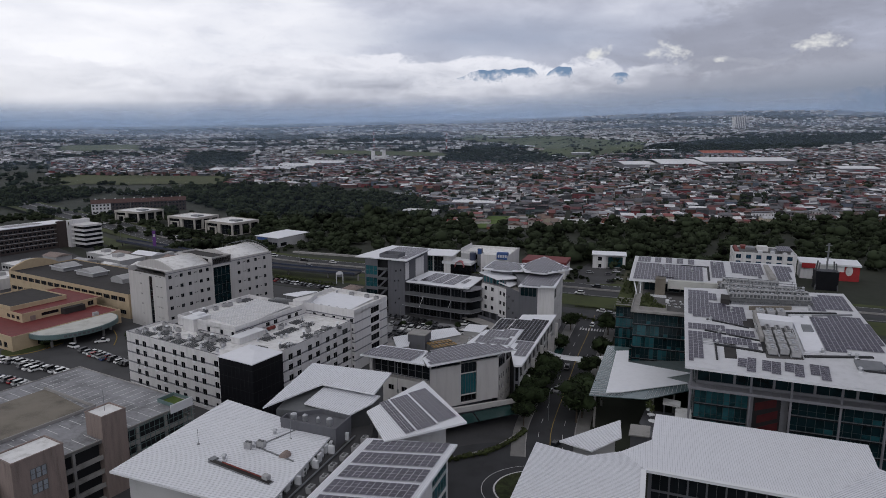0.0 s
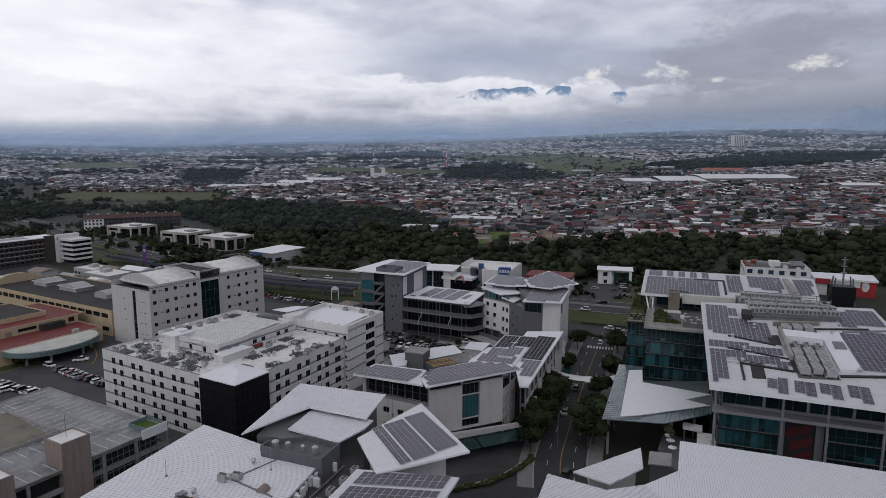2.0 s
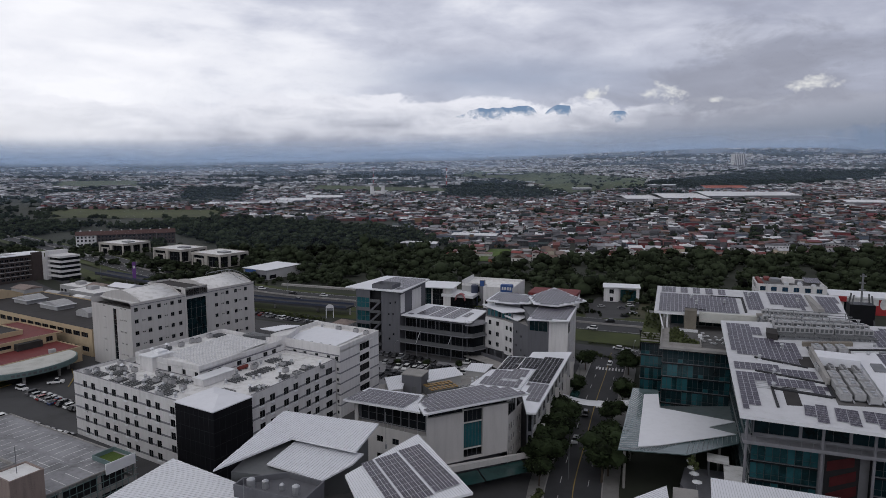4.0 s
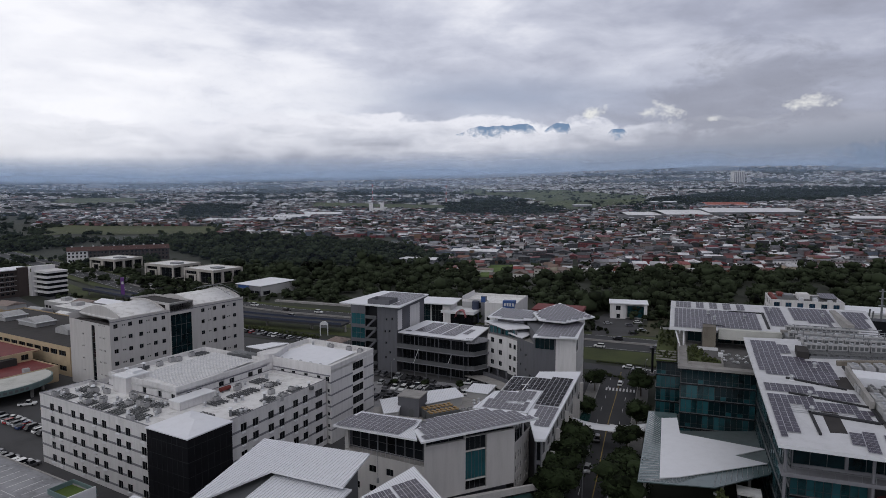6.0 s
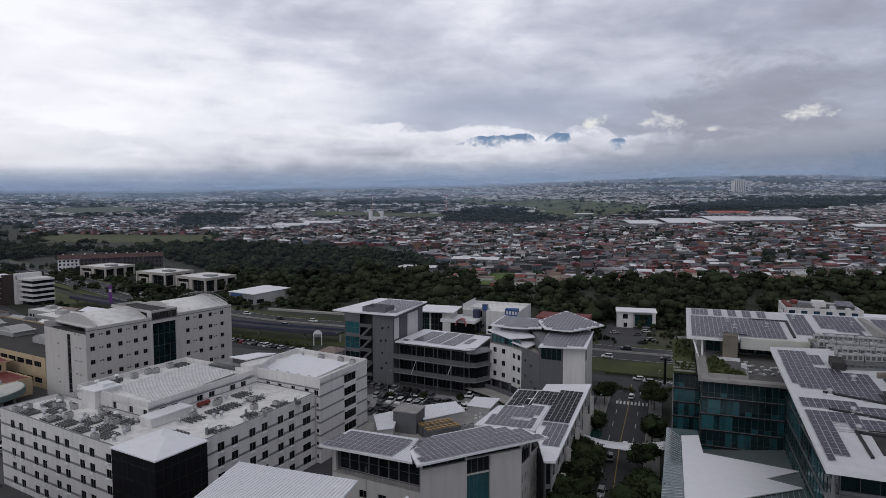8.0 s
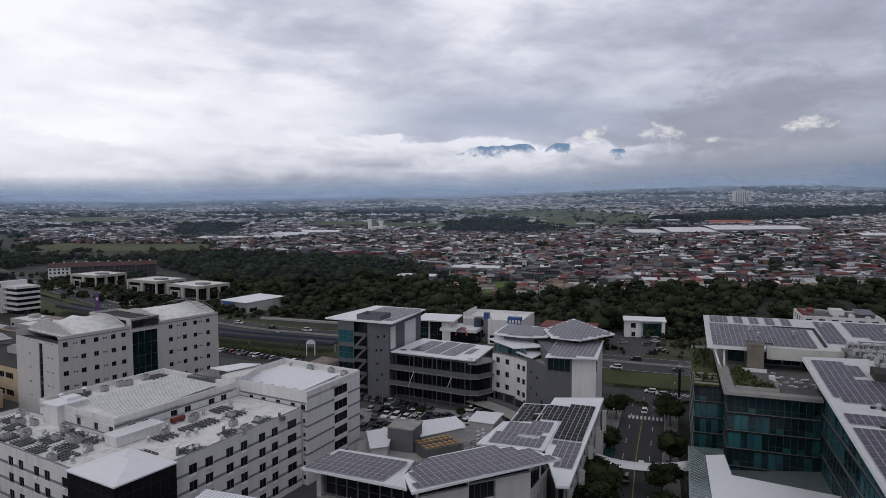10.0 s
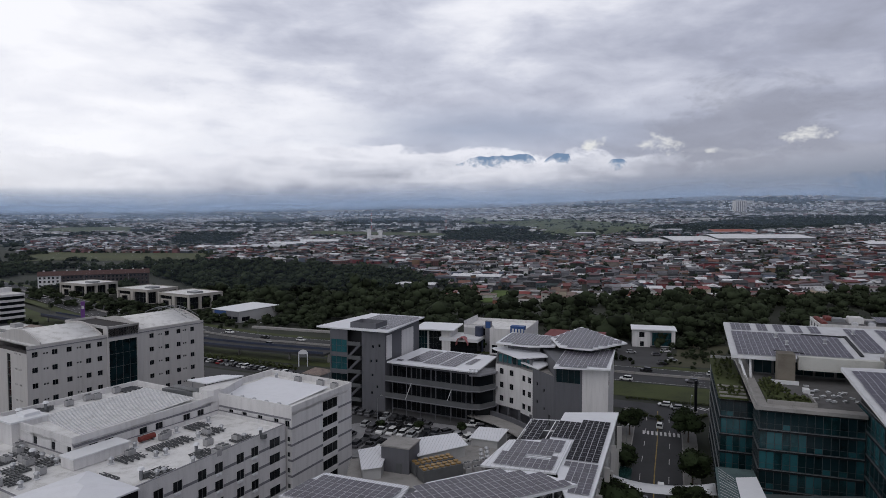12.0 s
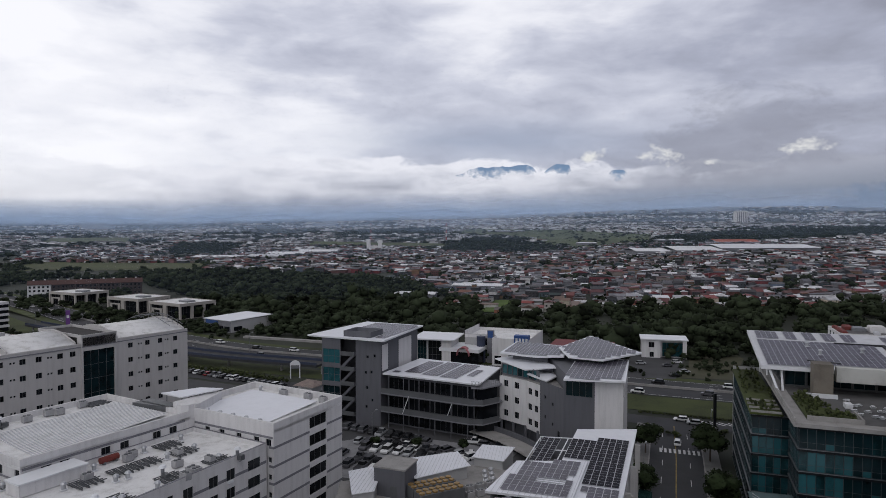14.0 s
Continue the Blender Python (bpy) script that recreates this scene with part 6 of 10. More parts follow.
for q, z in (([(44.2, 143.5), (48.8, 142.3), (50.9, 148), (46.4, 149.3)], 10), ([(59.1, 163.4), (63.1, 161.3), (64.6, 165), (60.6, 167.2)], 9), ([(59.5, 155.5), (63.4, 153.7), (66.5, 160.9), (62.3, 162.4)], 8.5)):
    bm = bmesh.new()
    prism(bm, q, z - 0.3, z)
    part("slab", bm, "concrete" if z == 10 else "roof_flat", PG)
    bm = bmesh.new()
    if z == 10:
        prism(bm, inset(q, 0.4), 0, z - 0.3)
    else:
        for x, y in inset(q, 0.4):
            box(bm, x - 0.15, x + 0.15, y - 0.15, y + 0.15, 0, z - 0.3)
    part("wall" if z == 10 else "post", bm, "grey_wall", PG)
bm = bmesh.new()
prism(bm, [(52.5, 150), (68, 146), (74, 162), (56, 168), (52, 160)], 0.0, 5.2)
part("podium", bm, "grey_wall", PG, "dark grey podium below the pergola")
UM = thing("parasol", 56.8, 166.7, 5.2, 0, "white square parasol on the podium terrace", "parasol", "parasols on the terrace")
bm = bmesh.new()
rim_ = [bm.verts.new((1.1 * math.cos(a_), 1.1 * math.sin(a_), 2.0)) for a_ in (2 * math.pi * i / 8 for i in range(8))]
top_ = bm.verts.new((0, 0, 2.45))
for i in range(8):
    bm.faces.new((rim_[i], rim_[(i + 1) % 8], top_))
part("canopy", bm, "trim_white", UM).modifiers.new("thickness", "SOLIDIFY").thickness = 0.03
bm = bmesh.new()
tube(bm, (0, 0, 0), (0, 0, 2.4), 0.04, 6)
part("pole", bm, "alu", UM)
for x, y in ((55.8, 163.4), (55.2, 160.6), (54.3, 156.8)):
    copy_thing(UM, pose(x, y, 5.2))

# ---------------------------------------------------------------- clinic, hotels and offices beyond
CL = thing("clinic", -133, 252, 0, -30, "ochre clinic with dark red roof decks", "building")
facade(CL, (-60, -34), (-11.7, -34), 0, 5.8, [(2 + 4 * i, 4.6 + 4 * i, 1, 3.2) for i in range(11)], wall="yellow_wall")
facade(CL, (-11.7, -34), (-11.7, 9.4), 0, 5.8, [(9 + 5 * i, 12 + 5 * i, 0.5, 3) for i in range(6)], wall="yellow_wall")
bm = bmesh.new()
prism(bm, [(-60, -33.7), (-12, -33.7), (-12, 9.4), (-60, 9.4)], 5.0, 5.5)
part("roof", bm, "red_roof", CL, "dark red roof deck")
parapet(CL, [(-60, -34), (-11.7, -34), (-11.7, 9.4), (-60, 9.4)], 5.5, 0.35, 0.3, "yellow_wall")
# set-back storey with a red terrace, and the dark-roofed block on it
facade(CL, (-28.4, -21.6), (-28.4, 9.4), 5.5, 9.0, [(7.5, 14.5, 1.0, 2.3), (27, 29.6, 0.6, 2.6)], wall="yellow_wall", depth=0.3)
facade(CL, (-62, -21.6), (-28.4, -21.6), 5.5, 9.0, [(22 + 3.6 * i, 24.4 + 3.6 * i, 0.9, 2.4) for i in range(3)], wall="yellow_wall")
bm = bmesh.new()
prism(bm, [(-62, -21.3), (-28.7, -21.3), (-28.7, 12), (-62, 12)], 8.3, 8.6)
part("terrace", bm, "red_roof", CL, "dark red roof terrace")
parapet(CL, [(-62, -21.6), (-28.4, -21.6), (-28.4, 12), (-62, 12)], 8.6, 0.5, 0.3, "yellow_wall")
facade(CL, (-38.6, -20.6), (-38.6, 2.2), 8.6, 10.2, wall="yellow_wall")
facade(CL, (-66, -20.6), (-38.6, -20.6), 5.5, 10.2, [(20 + 3 * i, 22 + 3 * i, 2.0, 3.2) for i in range(2)], wall="yellow_wall")
facade(CL, (-38.6, 2.2), (-66, 2.2), 8.6, 10.2, wall="yellow_wall")
bm = bmesh.new()
prism(bm, [(-66, -20.3), (-38.9, -20.3), (-38.9, 1.9), (-66, 1.9)], 9.6, 10.0)
part("upper_roof", bm, "dark_roof", CL, "dark bitumen roof")
parapet(CL, [(-66, -20.6), (-38.6, -20.6), (-38.6, 2.2), (-66, 2.2)], 10.0, 0.45, 0.35, "yellow_wall")
bm = bmesh.new()
box(bm, -28.2, -25.6, -6.4, 2.6, 5.52, 8.0)
part("plant_screen", bm, "dark_roof", CL, "dark box against the terrace wall")
bm = bmesh.new()
box(bm, -28.4, -28.1, -18.6, -16.6, 5.52, 7.6)
part("roof_door", bm, "tan", CL, "brown door onto the roof deck")
# the canopy: a slice of a circle in front of the straight wall
arc = [(-11.6 + 14.4 * math.cos(a) ** 0.8, -11.5 + 16.6 * math.sin(a)) for a in np.linspace(-1.57, 1.57, 28)]
bm = bmesh.new()
prism(bm, arc, 3.7, 5.5)
part("canopy", bm, "teal_paint", CL, "curved teal entrance canopy")
bm = bmesh.new()
prism(bm, [(-11.6 + (x + 11.6) * 0.965, -11.5 + (y + 11.5) * 0.975) for x, y in arc], 5.5, 5.62)
part("canopy_top", bm, "stained_top", CL, "weathered pale canopy roof")
for x, y in ((-1.0, -17), (-5, -23.5), (-1.6, -5), (-6.5, 1)):
    bm = bmesh.new()
    tube(bm, (x, y, 0), (x, y, 3.7), 0.5, 12)
    part("column", bm, "concrete", CL)
for i in range(9):
    a_ = -0.62 + 0.1 * i
    x_, y_ = -11.6 + 14.47 * math.cos(a_) ** 0.8, -11.5 + 16.67 * math.sin(a_)
    bm = bmesh.new()
    box(bm, -0.5, 0.5, -0.05, 0.05, 4.2, 5.0)
    part("letter_bar", bm, "frame", CL, m=Matrix.Translation((x_, y_, 0)) @ Matrix.Rotation(math.atan2(16.6 * math.cos(a_), -13 * math.sin(a_)), 4, "Z"))
bm = bmesh.new()
box(bm, -13.8, -12.2, -1.8, 0.2, 5.5, 7.0)
part("roof_unit", bm, "plant_box", CL)

OC = thing("ochre_hall", -137, 271, 0, -30, "long ochre building with ribbon windows and arched gables", "building")
OC.scale = (1, 1, 1.16)
rib = [(1 + 5.6 * i, 5.8 + 5.6 * i, v, v + 1.7, "glass", (3, 1)) for i in range(17) for v in (1.4, 6.3)]
facade(OC, (-98, 0), (0, 0), 0, 9.6, rib, wall="yellow_wall", depth=0.3)
facade(OC, (0, 0), (0, 34), 0, 9.6, [(1 + 5.6 * i, 5.6 + 5.6 * i, v, v + 1.5, "glass", (3, 1)) for i in range(5) for v in (1.6, 6.2)], wall="yellow_wall", depth=0.3)
facade(OC, (-98, 34), (-98, 0), 0, 9.6, wall="yellow_wall")
facade(OC, (0, 34), (-98, 34), 0, 9.6, wall="yellow_wall")
bm = bmesh.new()
prism(bm, [(-97.6, 0.4), (-0.4, 0.4), (-0.4, 33.6), (-97.6, 33.6)], 8.6, 9.2)
part("roof", bm, "dark_roof", OC, "dark flat roof")


def vault(x0, x1, y0, y1, z0, z1, rise, across, mt, nm, label):
    """A round-topped hut or gable; across: the arch spans y, else x."""
    bm = bmesh.new()
    n = 14
    ends = []
    for e in (0, 1):
        ring = []
        for i in range(n + 1):
            k, z = i / n, z1 + rise * math.sin(math.pi * i / n)
            ring.append(bm.verts.new((x0 if e == 0 else x1, y0 + (y1 - y0) * k, z) if across else (x0 + (x1 - x0) * k, y0 if e == 0 else y1, z)))
        low_ = [bm.verts.new((v.co.x, v.co.y, z0)) for v in (ring[0], ring[-1])]
        ends.append((ring, low_))
    (r0, l0), (r1, l1) = ends
    for i in range(n):
        bm.faces.new((r0[i], r0[i + 1], r1[i + 1], r1[i]))
    bm.faces.new([l0[0], *r0, l0[1]])
    bm.faces.new([l1[1], *r1[::-1], l1[0]])
    bm.faces.new((l0[0], l1[0], r1[0], r0[0]))
    bm.faces.new((l0[1], r0[-1], r1[-1], l1[1]))
    bmesh.ops.recalc_face_normals(bm, faces=bm.faces)
    part(nm, bm, mt, OC, label)


vault(-98, -96.6, 0.4, 24, 9.2, 10.2, 3.0, True, "yellow_wall", "gable", "ochre arched gable")
for x0, x1, y0, y1 in ((-83, -72, 13, 22), (-61, -47, 13, 21), (-31, -22, 12, 20)):
    vault(x0, x1, y0, y1, 9.2, 10.9, 1.2, False, "plant_box", "roof_hut", "pale roof hut with a rounded top")
for x0, y0, x1, y1 in ((-84, 12.6, -71, 22.4), (-62, 12.6, -46, 21.4)):
    bm = bmesh.new()
    box(bm, x0, x1, y0, y1, 10.75, 10.95)
    part("hut_eaves", bm, "roof_aged", OC, "pale eaves of a roof hut")

# low flat commercial roofs behind
for k, (x, y, w, d, h, mt) in enumerate(((-178, 318, 22, 14, 9, "roof_flat"), (-196, 345, 24, 18, 7, "plant_box"), (-165, 345, 20, 14, 8, "white_wall"), (-232, 352, 30, 22, 9, "white_wall"), (-212, 382, 26, 16, 7, "roof_flat"), (-170, 372, 30, 12, 6, "concrete"), (-248, 330, 20, 16, 8, "white_wall"), (-150, 322, 16, 12, 8, "roof_flat"), (-262, 372, 26, 18, 7, "roof_flat"), (-205, 318, 16, 12, 8, "plant_box"), (-228, 402, 22, 14, 6, "roof_flat"), (-185, 400, 20, 12, 6, "plant_box"), (-150, 376, 18, 10, 5, "roof_flat"), (-285, 345, 24, 18, 8, "concrete"), (-255, 300, 26, 20, 9, "dark_roof"), (-128, 318, 14, 10, 7, "roof_flat"))):
    t = thing("commercial_building", x, y, 0, -30, "low pale commercial building with a flat roof", "building", "low commercial buildings")
    wl = ("grey_light", "white_wall", "concrete", "grey_light", "plant_box")[k % 5]
    h *= (0.7, 0.85, 0.6)[k % 3]
    facade(t, (0, 0), (w, 0), 0, h, [(1 + 3.4 * i, 3.4 + 3.4 * i, v, v + 1.5) for i in range(int(w / 3.4)) for v in np.arange(1.2, h - 2, 3.4)], wall=wl)
    facade(t, (w, 0), (w, d), 0, h, wall=wl)
    facade(t, (w, d), (0, d), 0, h, wall=wl)
    facade(t, (0, d), (0, 0), 0, h, wall=wl)
    bm = bmesh.new()
    prism(bm, [(0.3, 0.3), (w - 0.3, 0.3), (w - 0.3, d - 0.3), (0.3, d - 0.3)], h - 0.8, h - 0.3)
    part("roof", bm, mt, t)
    bm = bmesh.new()
    box(bm, w * 0.3, w * 0.5, d * 0.4, d * 0.7, h - 0.3, h + 1.6)
    part("roof_unit", bm, "plant_box", t)

for k, (x, y, w, d, h, rz) in enumerate(((-207, 352, 14, 9, 6, -30), (-188, 350, 12, 9, 6, -30), (-194, 392, 18, 10, 6, -28), (-210, 398, 14, 9, 5, -30), (-199, 362, 11, 8, 5, -34), (-240, 356, 16, 10, 6, -30), (-230, 330, 14, 9, 6, -30), (-172, 384, 16, 8, 5, -28), (-180, 362, 13, 9, 5, -30), (-222, 374, 12, 9, 5, -30), (-160, 360, 12, 9, 5, -28), (-246, 386, 14, 10, 6, -30), (-214, 330, 12, 8, 6, -30), (-192, 326, 10, 8, 6, -30))):
    t = thing("shed", x, y, 0, rz, "small pale shed with a low metal gable roof", "shed", "sheds behind the ochre hall")
    facade(t, (0, 0), (w, 0), 0, h, [(1.2, 3.0, 1, 2.4), (w - 3.4, w - 1.2, 0.2, 2.8)], wall=("grey_light", "white_wall", "concrete")[k % 3])
    facade(t, (w, 0), (w, d), 0, h, wall="grey_light")
    facade(t, (0, d), (0, 0), 0, h, wall="grey_light")
    bm = bmesh.new()
    v0 = [bm.verts.new(p) for p in ((-0.4, -0.5, h), (w + 0.4, -0.5, h), (w + 0.4, d / 2, h + 1.5), (-0.4, d / 2, h + 1.5), (-0.4, d + 0.5, h), (w + 0.4, d + 0.5, h))]
    for q in ((0, 1, 2, 3), (3, 2, 5, 4), (0, 3, 4), (1, 5, 2), (0, 4, 5, 1)):
        bm.faces.new([v0[i] for i in q])
    part("roof", bm, ("roof_flat", "plant_box", "roof_white", "tan")[k % 4], t)

BH = thing("brown_hotel", -267, 452, 0, -30, "dark brown hotel slab with rows of windows and a white wing", "building")
facade(BH, (0, -62), (0, 0), 0, 17, [(1.5 + 3.0 * i, 3.6 + 3.0 * i, v, v + 1.5) for i in range(17) for v in (1.5, 4.6, 7.7, 10.8, 13.9)], wall="brown_wall", depth=0.3)
for v in (4.1, 7.2, 10.3, 13.4):
    bm = bmesh.new()
    box(bm, 0.0, 0.12, -62, -9, v - 0.15, v + 0.15)
    part("string_course", bm, "grey_light", BH)
facade(BH, (-16, 0), (-16, -62), 0, 17, wall="brown_wall")
facade(BH, (-16, -62), (0, -62), 0, 17, wall="brown_wall")
slab_roof(BH, [(-17, -63, 17.6), (1, -63, 17.6), (1, 1, 17.6), (-17, 1, 17.6)], 0.5)
solar_fill(BH.matrix_world.copy(), [(-14, -40), (-3, -40), (-3, -12), (-14, -12)], lambda x, y: 17.6, 0, 2.0, 4.0)
bm = bmesh.new()
prism(bm, [(-0.2, -9), (2.2, -9), (2.2, -0.6), (-0.2, -0.6)], 0, 18.6)
part("stair_panel", bm, "brown_wall", BH)
bm = bmesh.new()
prism(bm, [(2, -3), (6, -3), (6, 12), (2, 12)], 0, 19)
part("white_fin", bm, "white_wall", BH)
bm = bmesh.new()
prism(bm, [(6, 0), (19, 0), (19, 12), (6, 12)], 0, 16.2)
part("wing_wall", bm, "glass", BH)
for v in (2.4, 5.6, 8.8, 12.0, 15.2):
    bm = bmesh.new()
    prism(bm, [(6, -1.6), (20.2, -1.6), (20.2, 12), (6, 12)], v, v + 1.3)
    part("balcony", bm, "white_wall", BH, "white balcony band")
bm = bmesh.new()
box(bm, 5.0, 6.04, -3.1, -3.02, 15.5, 17.8)
part("sign", bm, "hedge", BH, "small green emblem panel")


def office_cube(x, y, w, d, h, rz):
    t = thing("office_pavilion", x, y, 0, rz, "beige office pavilion with deep square openings", "building", "office pavilions")
    f = lambda L, n: [(L * (i + 0.1) / n, L * (i + 0.9) / n, 0.2, h - 1.7, "glass", (3, 2)) for i in range(n)]
    facade(t, (0, 0), (w, 0), 0, h, f(w, 2), wall="pavilion_wall", depth=1.4)
    facade(t, (w, 0), (w, d), 0, h, f(d, 3), wall="pavilion_wall", depth=1.4)
    facade(t, (w, d), (0, d), 0, h, wall="pavilion_wall")
    facade(t, (0, d), (0, 0), 0, h, f(d, 3), wall="pavilion_wall", depth=1.4)
    bm = bmesh.new()
    prism(bm, [(0.4, 0.4), (w - 0.4, 0.4), (w - 0.4, d - 0.4), (0.4, d - 0.4)], h - 0.9, h - 0.2)
    part("roof", bm, "roof_flat", t)
    parapet(t, [(0, 0), (w, 0), (w, d), (0, d)], h - 0.3, 0.5, 0.4, "pavilion_wall")
    bm = bmesh.new()
    box(bm, w * 0.55, w * 0.8, d * 0.35, d * 0.6, h - 0.2, h + 0.9)
    part("roof_unit", bm, "metal_grey", t)
    bm = bmesh.new()
    for x0, x1, z0, z1 in ((w * 0.12, w * 0.18, 0, 5.2), (w * 0.38, w * 0.44, 0, 5.2), (w * 0.12, w * 0.44, 5.2, 6.2)):
        box(bm, x0, x1, -0.6, 0.0, z0, z1)
    part("portal", bm, "pavilion_wall", t, "beige entrance portal")
    return t


office_cube(-299.5, 579, 32, 27, 10, -27)
office_cube(-235, 540.6, 33, 26, 10, -28)
office_cube(-193, 513, 33, 27, 10, -32)
SH = thing("roadside_shop", -136, 458, 0, -32, "grey roadside shop with a white metal roof", "building")
facade(SH, (0, 0), (23, 0), 0, 6.4, [(1 + 5.4 * i, 5.6 + 5.4 * i, 0.3, 3.2, "glass", (3, 1)) for i in range(4)], wall="grey_band")
facade(SH, (23, 0), (23, 30), 0, 6.4, [(2, 8, 0.5, 3)], wall="grey_light")
facade(SH, (0, 30), (0, 0), 0, 6.4, wall="grey_light")
slab_roof(SH, [(-0.5, -0.5, 6.7), (23.5, -0.5, 6.7), (23.5, 31, 7.2), (-0.5, 31, 7.2)], 0.3)
bm = bmesh.new()
box(bm, 2, 12, -0.3, -0.02, 4.2, 6.0)
part("sign_board", bm, "blue_paint", SH, "faded blue sign board")

# town house row with red roofs
for i in range(5):
    a = thing("apartment_row", -344 + i * 15.5, 622 + i * 7.8, 0, 27, "white apartment row house with a brown tiled roof", "building", "apartment row houses")
    facade(a, (0, 0), (17, 0), 0, 8.4, [(1 + 3.2 * k, 2.6 + 3.2 * k, v, v + 1.4) for k in range(5) for v in (1, 3.8, 6.2)], wall="white_wall" if i == 0 else "brown_wall")
    facade(a, (0, 11), (0, 0), 0, 8.4, [(4, 7, v, v + 1.4) for v in (1, 3.8, 6.2)], wall="white_wall")
    facade(a, (17, 0), (17, 11), 0, 8.4, wall="white_wall")
    bm = bmesh.new()
    v0 = [bm.verts.new(p) for p in ((-0.4, -0.8, 8.3), (17.4, -0.8, 8.3), (17.4, 5.5, 11), (-0.4, 5.5, 11), (-0.4, 11.8, 8.3), (17.4, 11.8, 8.3))]
    for q in ((0, 1, 2, 3), (3, 2, 5, 4), (0, 3, 4), (1, 5, 2), (0, 4, 5, 1)):
        bm.faces.new([v0[k] for k in q])
    part("roof", bm, "brown_roof", a)
    for k in (4, 12):
        bm = bmesh.new()
        tube(bm, (k, 6.6, 10.2), (k, 6.6, 11.6), 0.9, 10, 0, 0.7)
        part("water_tank", bm, "white_wall", a, "white roof water tank")
    a.scale = (1, 1, 1.3)

# beyond the highway
WH = thing("white_villa", 90, 379, 0, -14, "white two-storey villa with a deep porch", "building")
facade(WH, (0, 0), (8, 0), 0, 8.2, [(3, 5.4, 4.6, 7), (3.4, 5.2, 0.3, 2.6)], wall="white_wall")
facade(WH, (0, 9), (0, 0), 0, 8.2, [(2, 4, 4.6, 6.6)], wall="white_wall")
facade(WH, (8, 2.5), (19, 2.5), 0, 7.6, [(1, 10, 0.4, 6.6, "teal_glass", (5, 2))], wall="white_wall")
facade(WH, (19, -0.8), (19, 8.8), 0, 8.2, wall="white_wall")
facade(WH, (8, 0), (8, 2.5), 0, 8.2, wall="white_wall")
bm = bmesh.new()
prism(bm, [(17.4, -0.8), (18.99, -0.8), (18.99, 0.6), (17.4, 0.6)], 0, 8)
part("pier", bm, "white_wall", WH)
slab_roof(WH, [(-0.6, -1.2, 8.6), (19.6, -1.2, 8.6), (19.6, 9, 9.0), (-0.6, 9, 9.0)], 0.5)

DM = thing("bank_branch", 10.4, 372, 0, -20, "white and grey shop building with a blue sign box", "building")
DM.scale = (1, 1, 1.32)
facade(DM, (0, 0), (14, 0), 0, 9, [(2, 5, 1, 4), (6, 12, 1, 4, "glass", (3, 1)), (6, 12, 5.4, 8, "glass", (3, 1))], wall="grey_light")
facade(DM, (14, -6), (30, -6), 0, 8, [(1 + 4 * i, 4.4 + 4 * i, 0.5, 3.2) for i in range(4)], wall="white_wall")
facade(DM, (30, -6), (30, 22), 0, 9, wall="white_wall")
facade(DM, (14, 0), (14, -6), 0, 8, wall="white_wall")
facade(DM, (0, 22), (0, 0), 0, 10, wall="white_wall")
bm = bmesh.new()
prism(bm, [(0.3, 0.3), (14.2, 0.3), (14.2, -5.6), (29.6, -5.6), (29.6, 22), (0.3, 22)], 7.2, 7.8)
part("roof", bm, "roof_flat", DM)
parapet(DM, [(0, 0), (14, 0), (14, -6), (30, -6), (30, 22), (0, 22)], 7.8, 1.0, 0.3)
bm = bmesh.new()
box(bm, 23.5, 29.6, -6.6, -3, 7.2, 10.0)
part("sign_box", bm, "blue_paint", DM, "blue sign box")
bm = bmesh.new()
for i, x in enumerate((24.2, 25.6, 27.0, 28.4)):
    box(bm, x, x + 0.9, -6.66, -6.6, 8.0, 9.2)
part("lettering", bm, "white_paint", DM, "white lettering drawn as bars")
bm = bmesh.new()
tube(bm, (8, -2, 0), (8, -2, 8.6), 1.9, 16)
part("drum", bm, "rail_blue", DM, "dark blue drum tower")
bm = bmesh.new()
box(bm, 10.6, 13.4, -1.6, -0.02, 0, 10.6)
part("pylon", bm, "grey_band", DM, "grey sign pylon")
bm = bmesh.new()
box(bm, 10.9, 13.1, -1.75, -1.62, 8.2, 10.4)
part("pylon_sign", bm, "blue_paint", DM, "dark blue sign on the pylon")
R2 = thing("awning_shop", 1.6, 364, 0, -20, "white shop with a faded red arched awning", "building")
R2.scale = (1, 1, 1.45)
bm = bmesh.new()
prism(bm, [(-2, 0), (15, 0), (15, 14), (-2, 14)], 0, 3.9)
part("wall", bm, "glass", R2, "dark glazed shop front")
bm = bmesh.new()
prism(bm, [(-2.4, -0.6), (15.4, -0.6), (15.4, 14.4), (-2.4, 14.4)], 3.9, 4.9)
part("roof", bm, "trim_white", R2, "white roof slab")
bm = bmesh.new()
vault_ = [(8.6 + 2.7 * math.cos(math.pi * k / 10), 3.0 + 2.6 * math.sin(math.pi * k / 10)) for k in range(11)]
front_, back_ = [bm.verts.new((x, -2.6, z)) for x, z in vault_], [bm.verts.new((x, 1.0, z)) for x, z in vault_]
for k in range(10):
    bm.faces.new((front_[k], front_[k + 1], back_[k + 1], back_[k])).smooth = True
bm.faces.new(back_)
part("awning", bm, "pink_awning", R2, "faded red arched awning").modifiers.new("thickness", "SOLIDIFY").thickness = 0.06
HN = thing("back_office", -11.5, 366.5, 0, -15, "white pavilion under a flat roof plate behind the tower", "building")
facade(HN, (0, 3), (12, 3), 0, 10.4, [(0.6, 4.6, 0.4, 9.4, "dark_teal", (3, 3)), (5.4, 11, 0.4, 9.4, "glass", (3, 3))], wall="grey_light")
facade(HN, (12, 0.6), (16, 0.6), 0, 10.4, wall="white_wall")
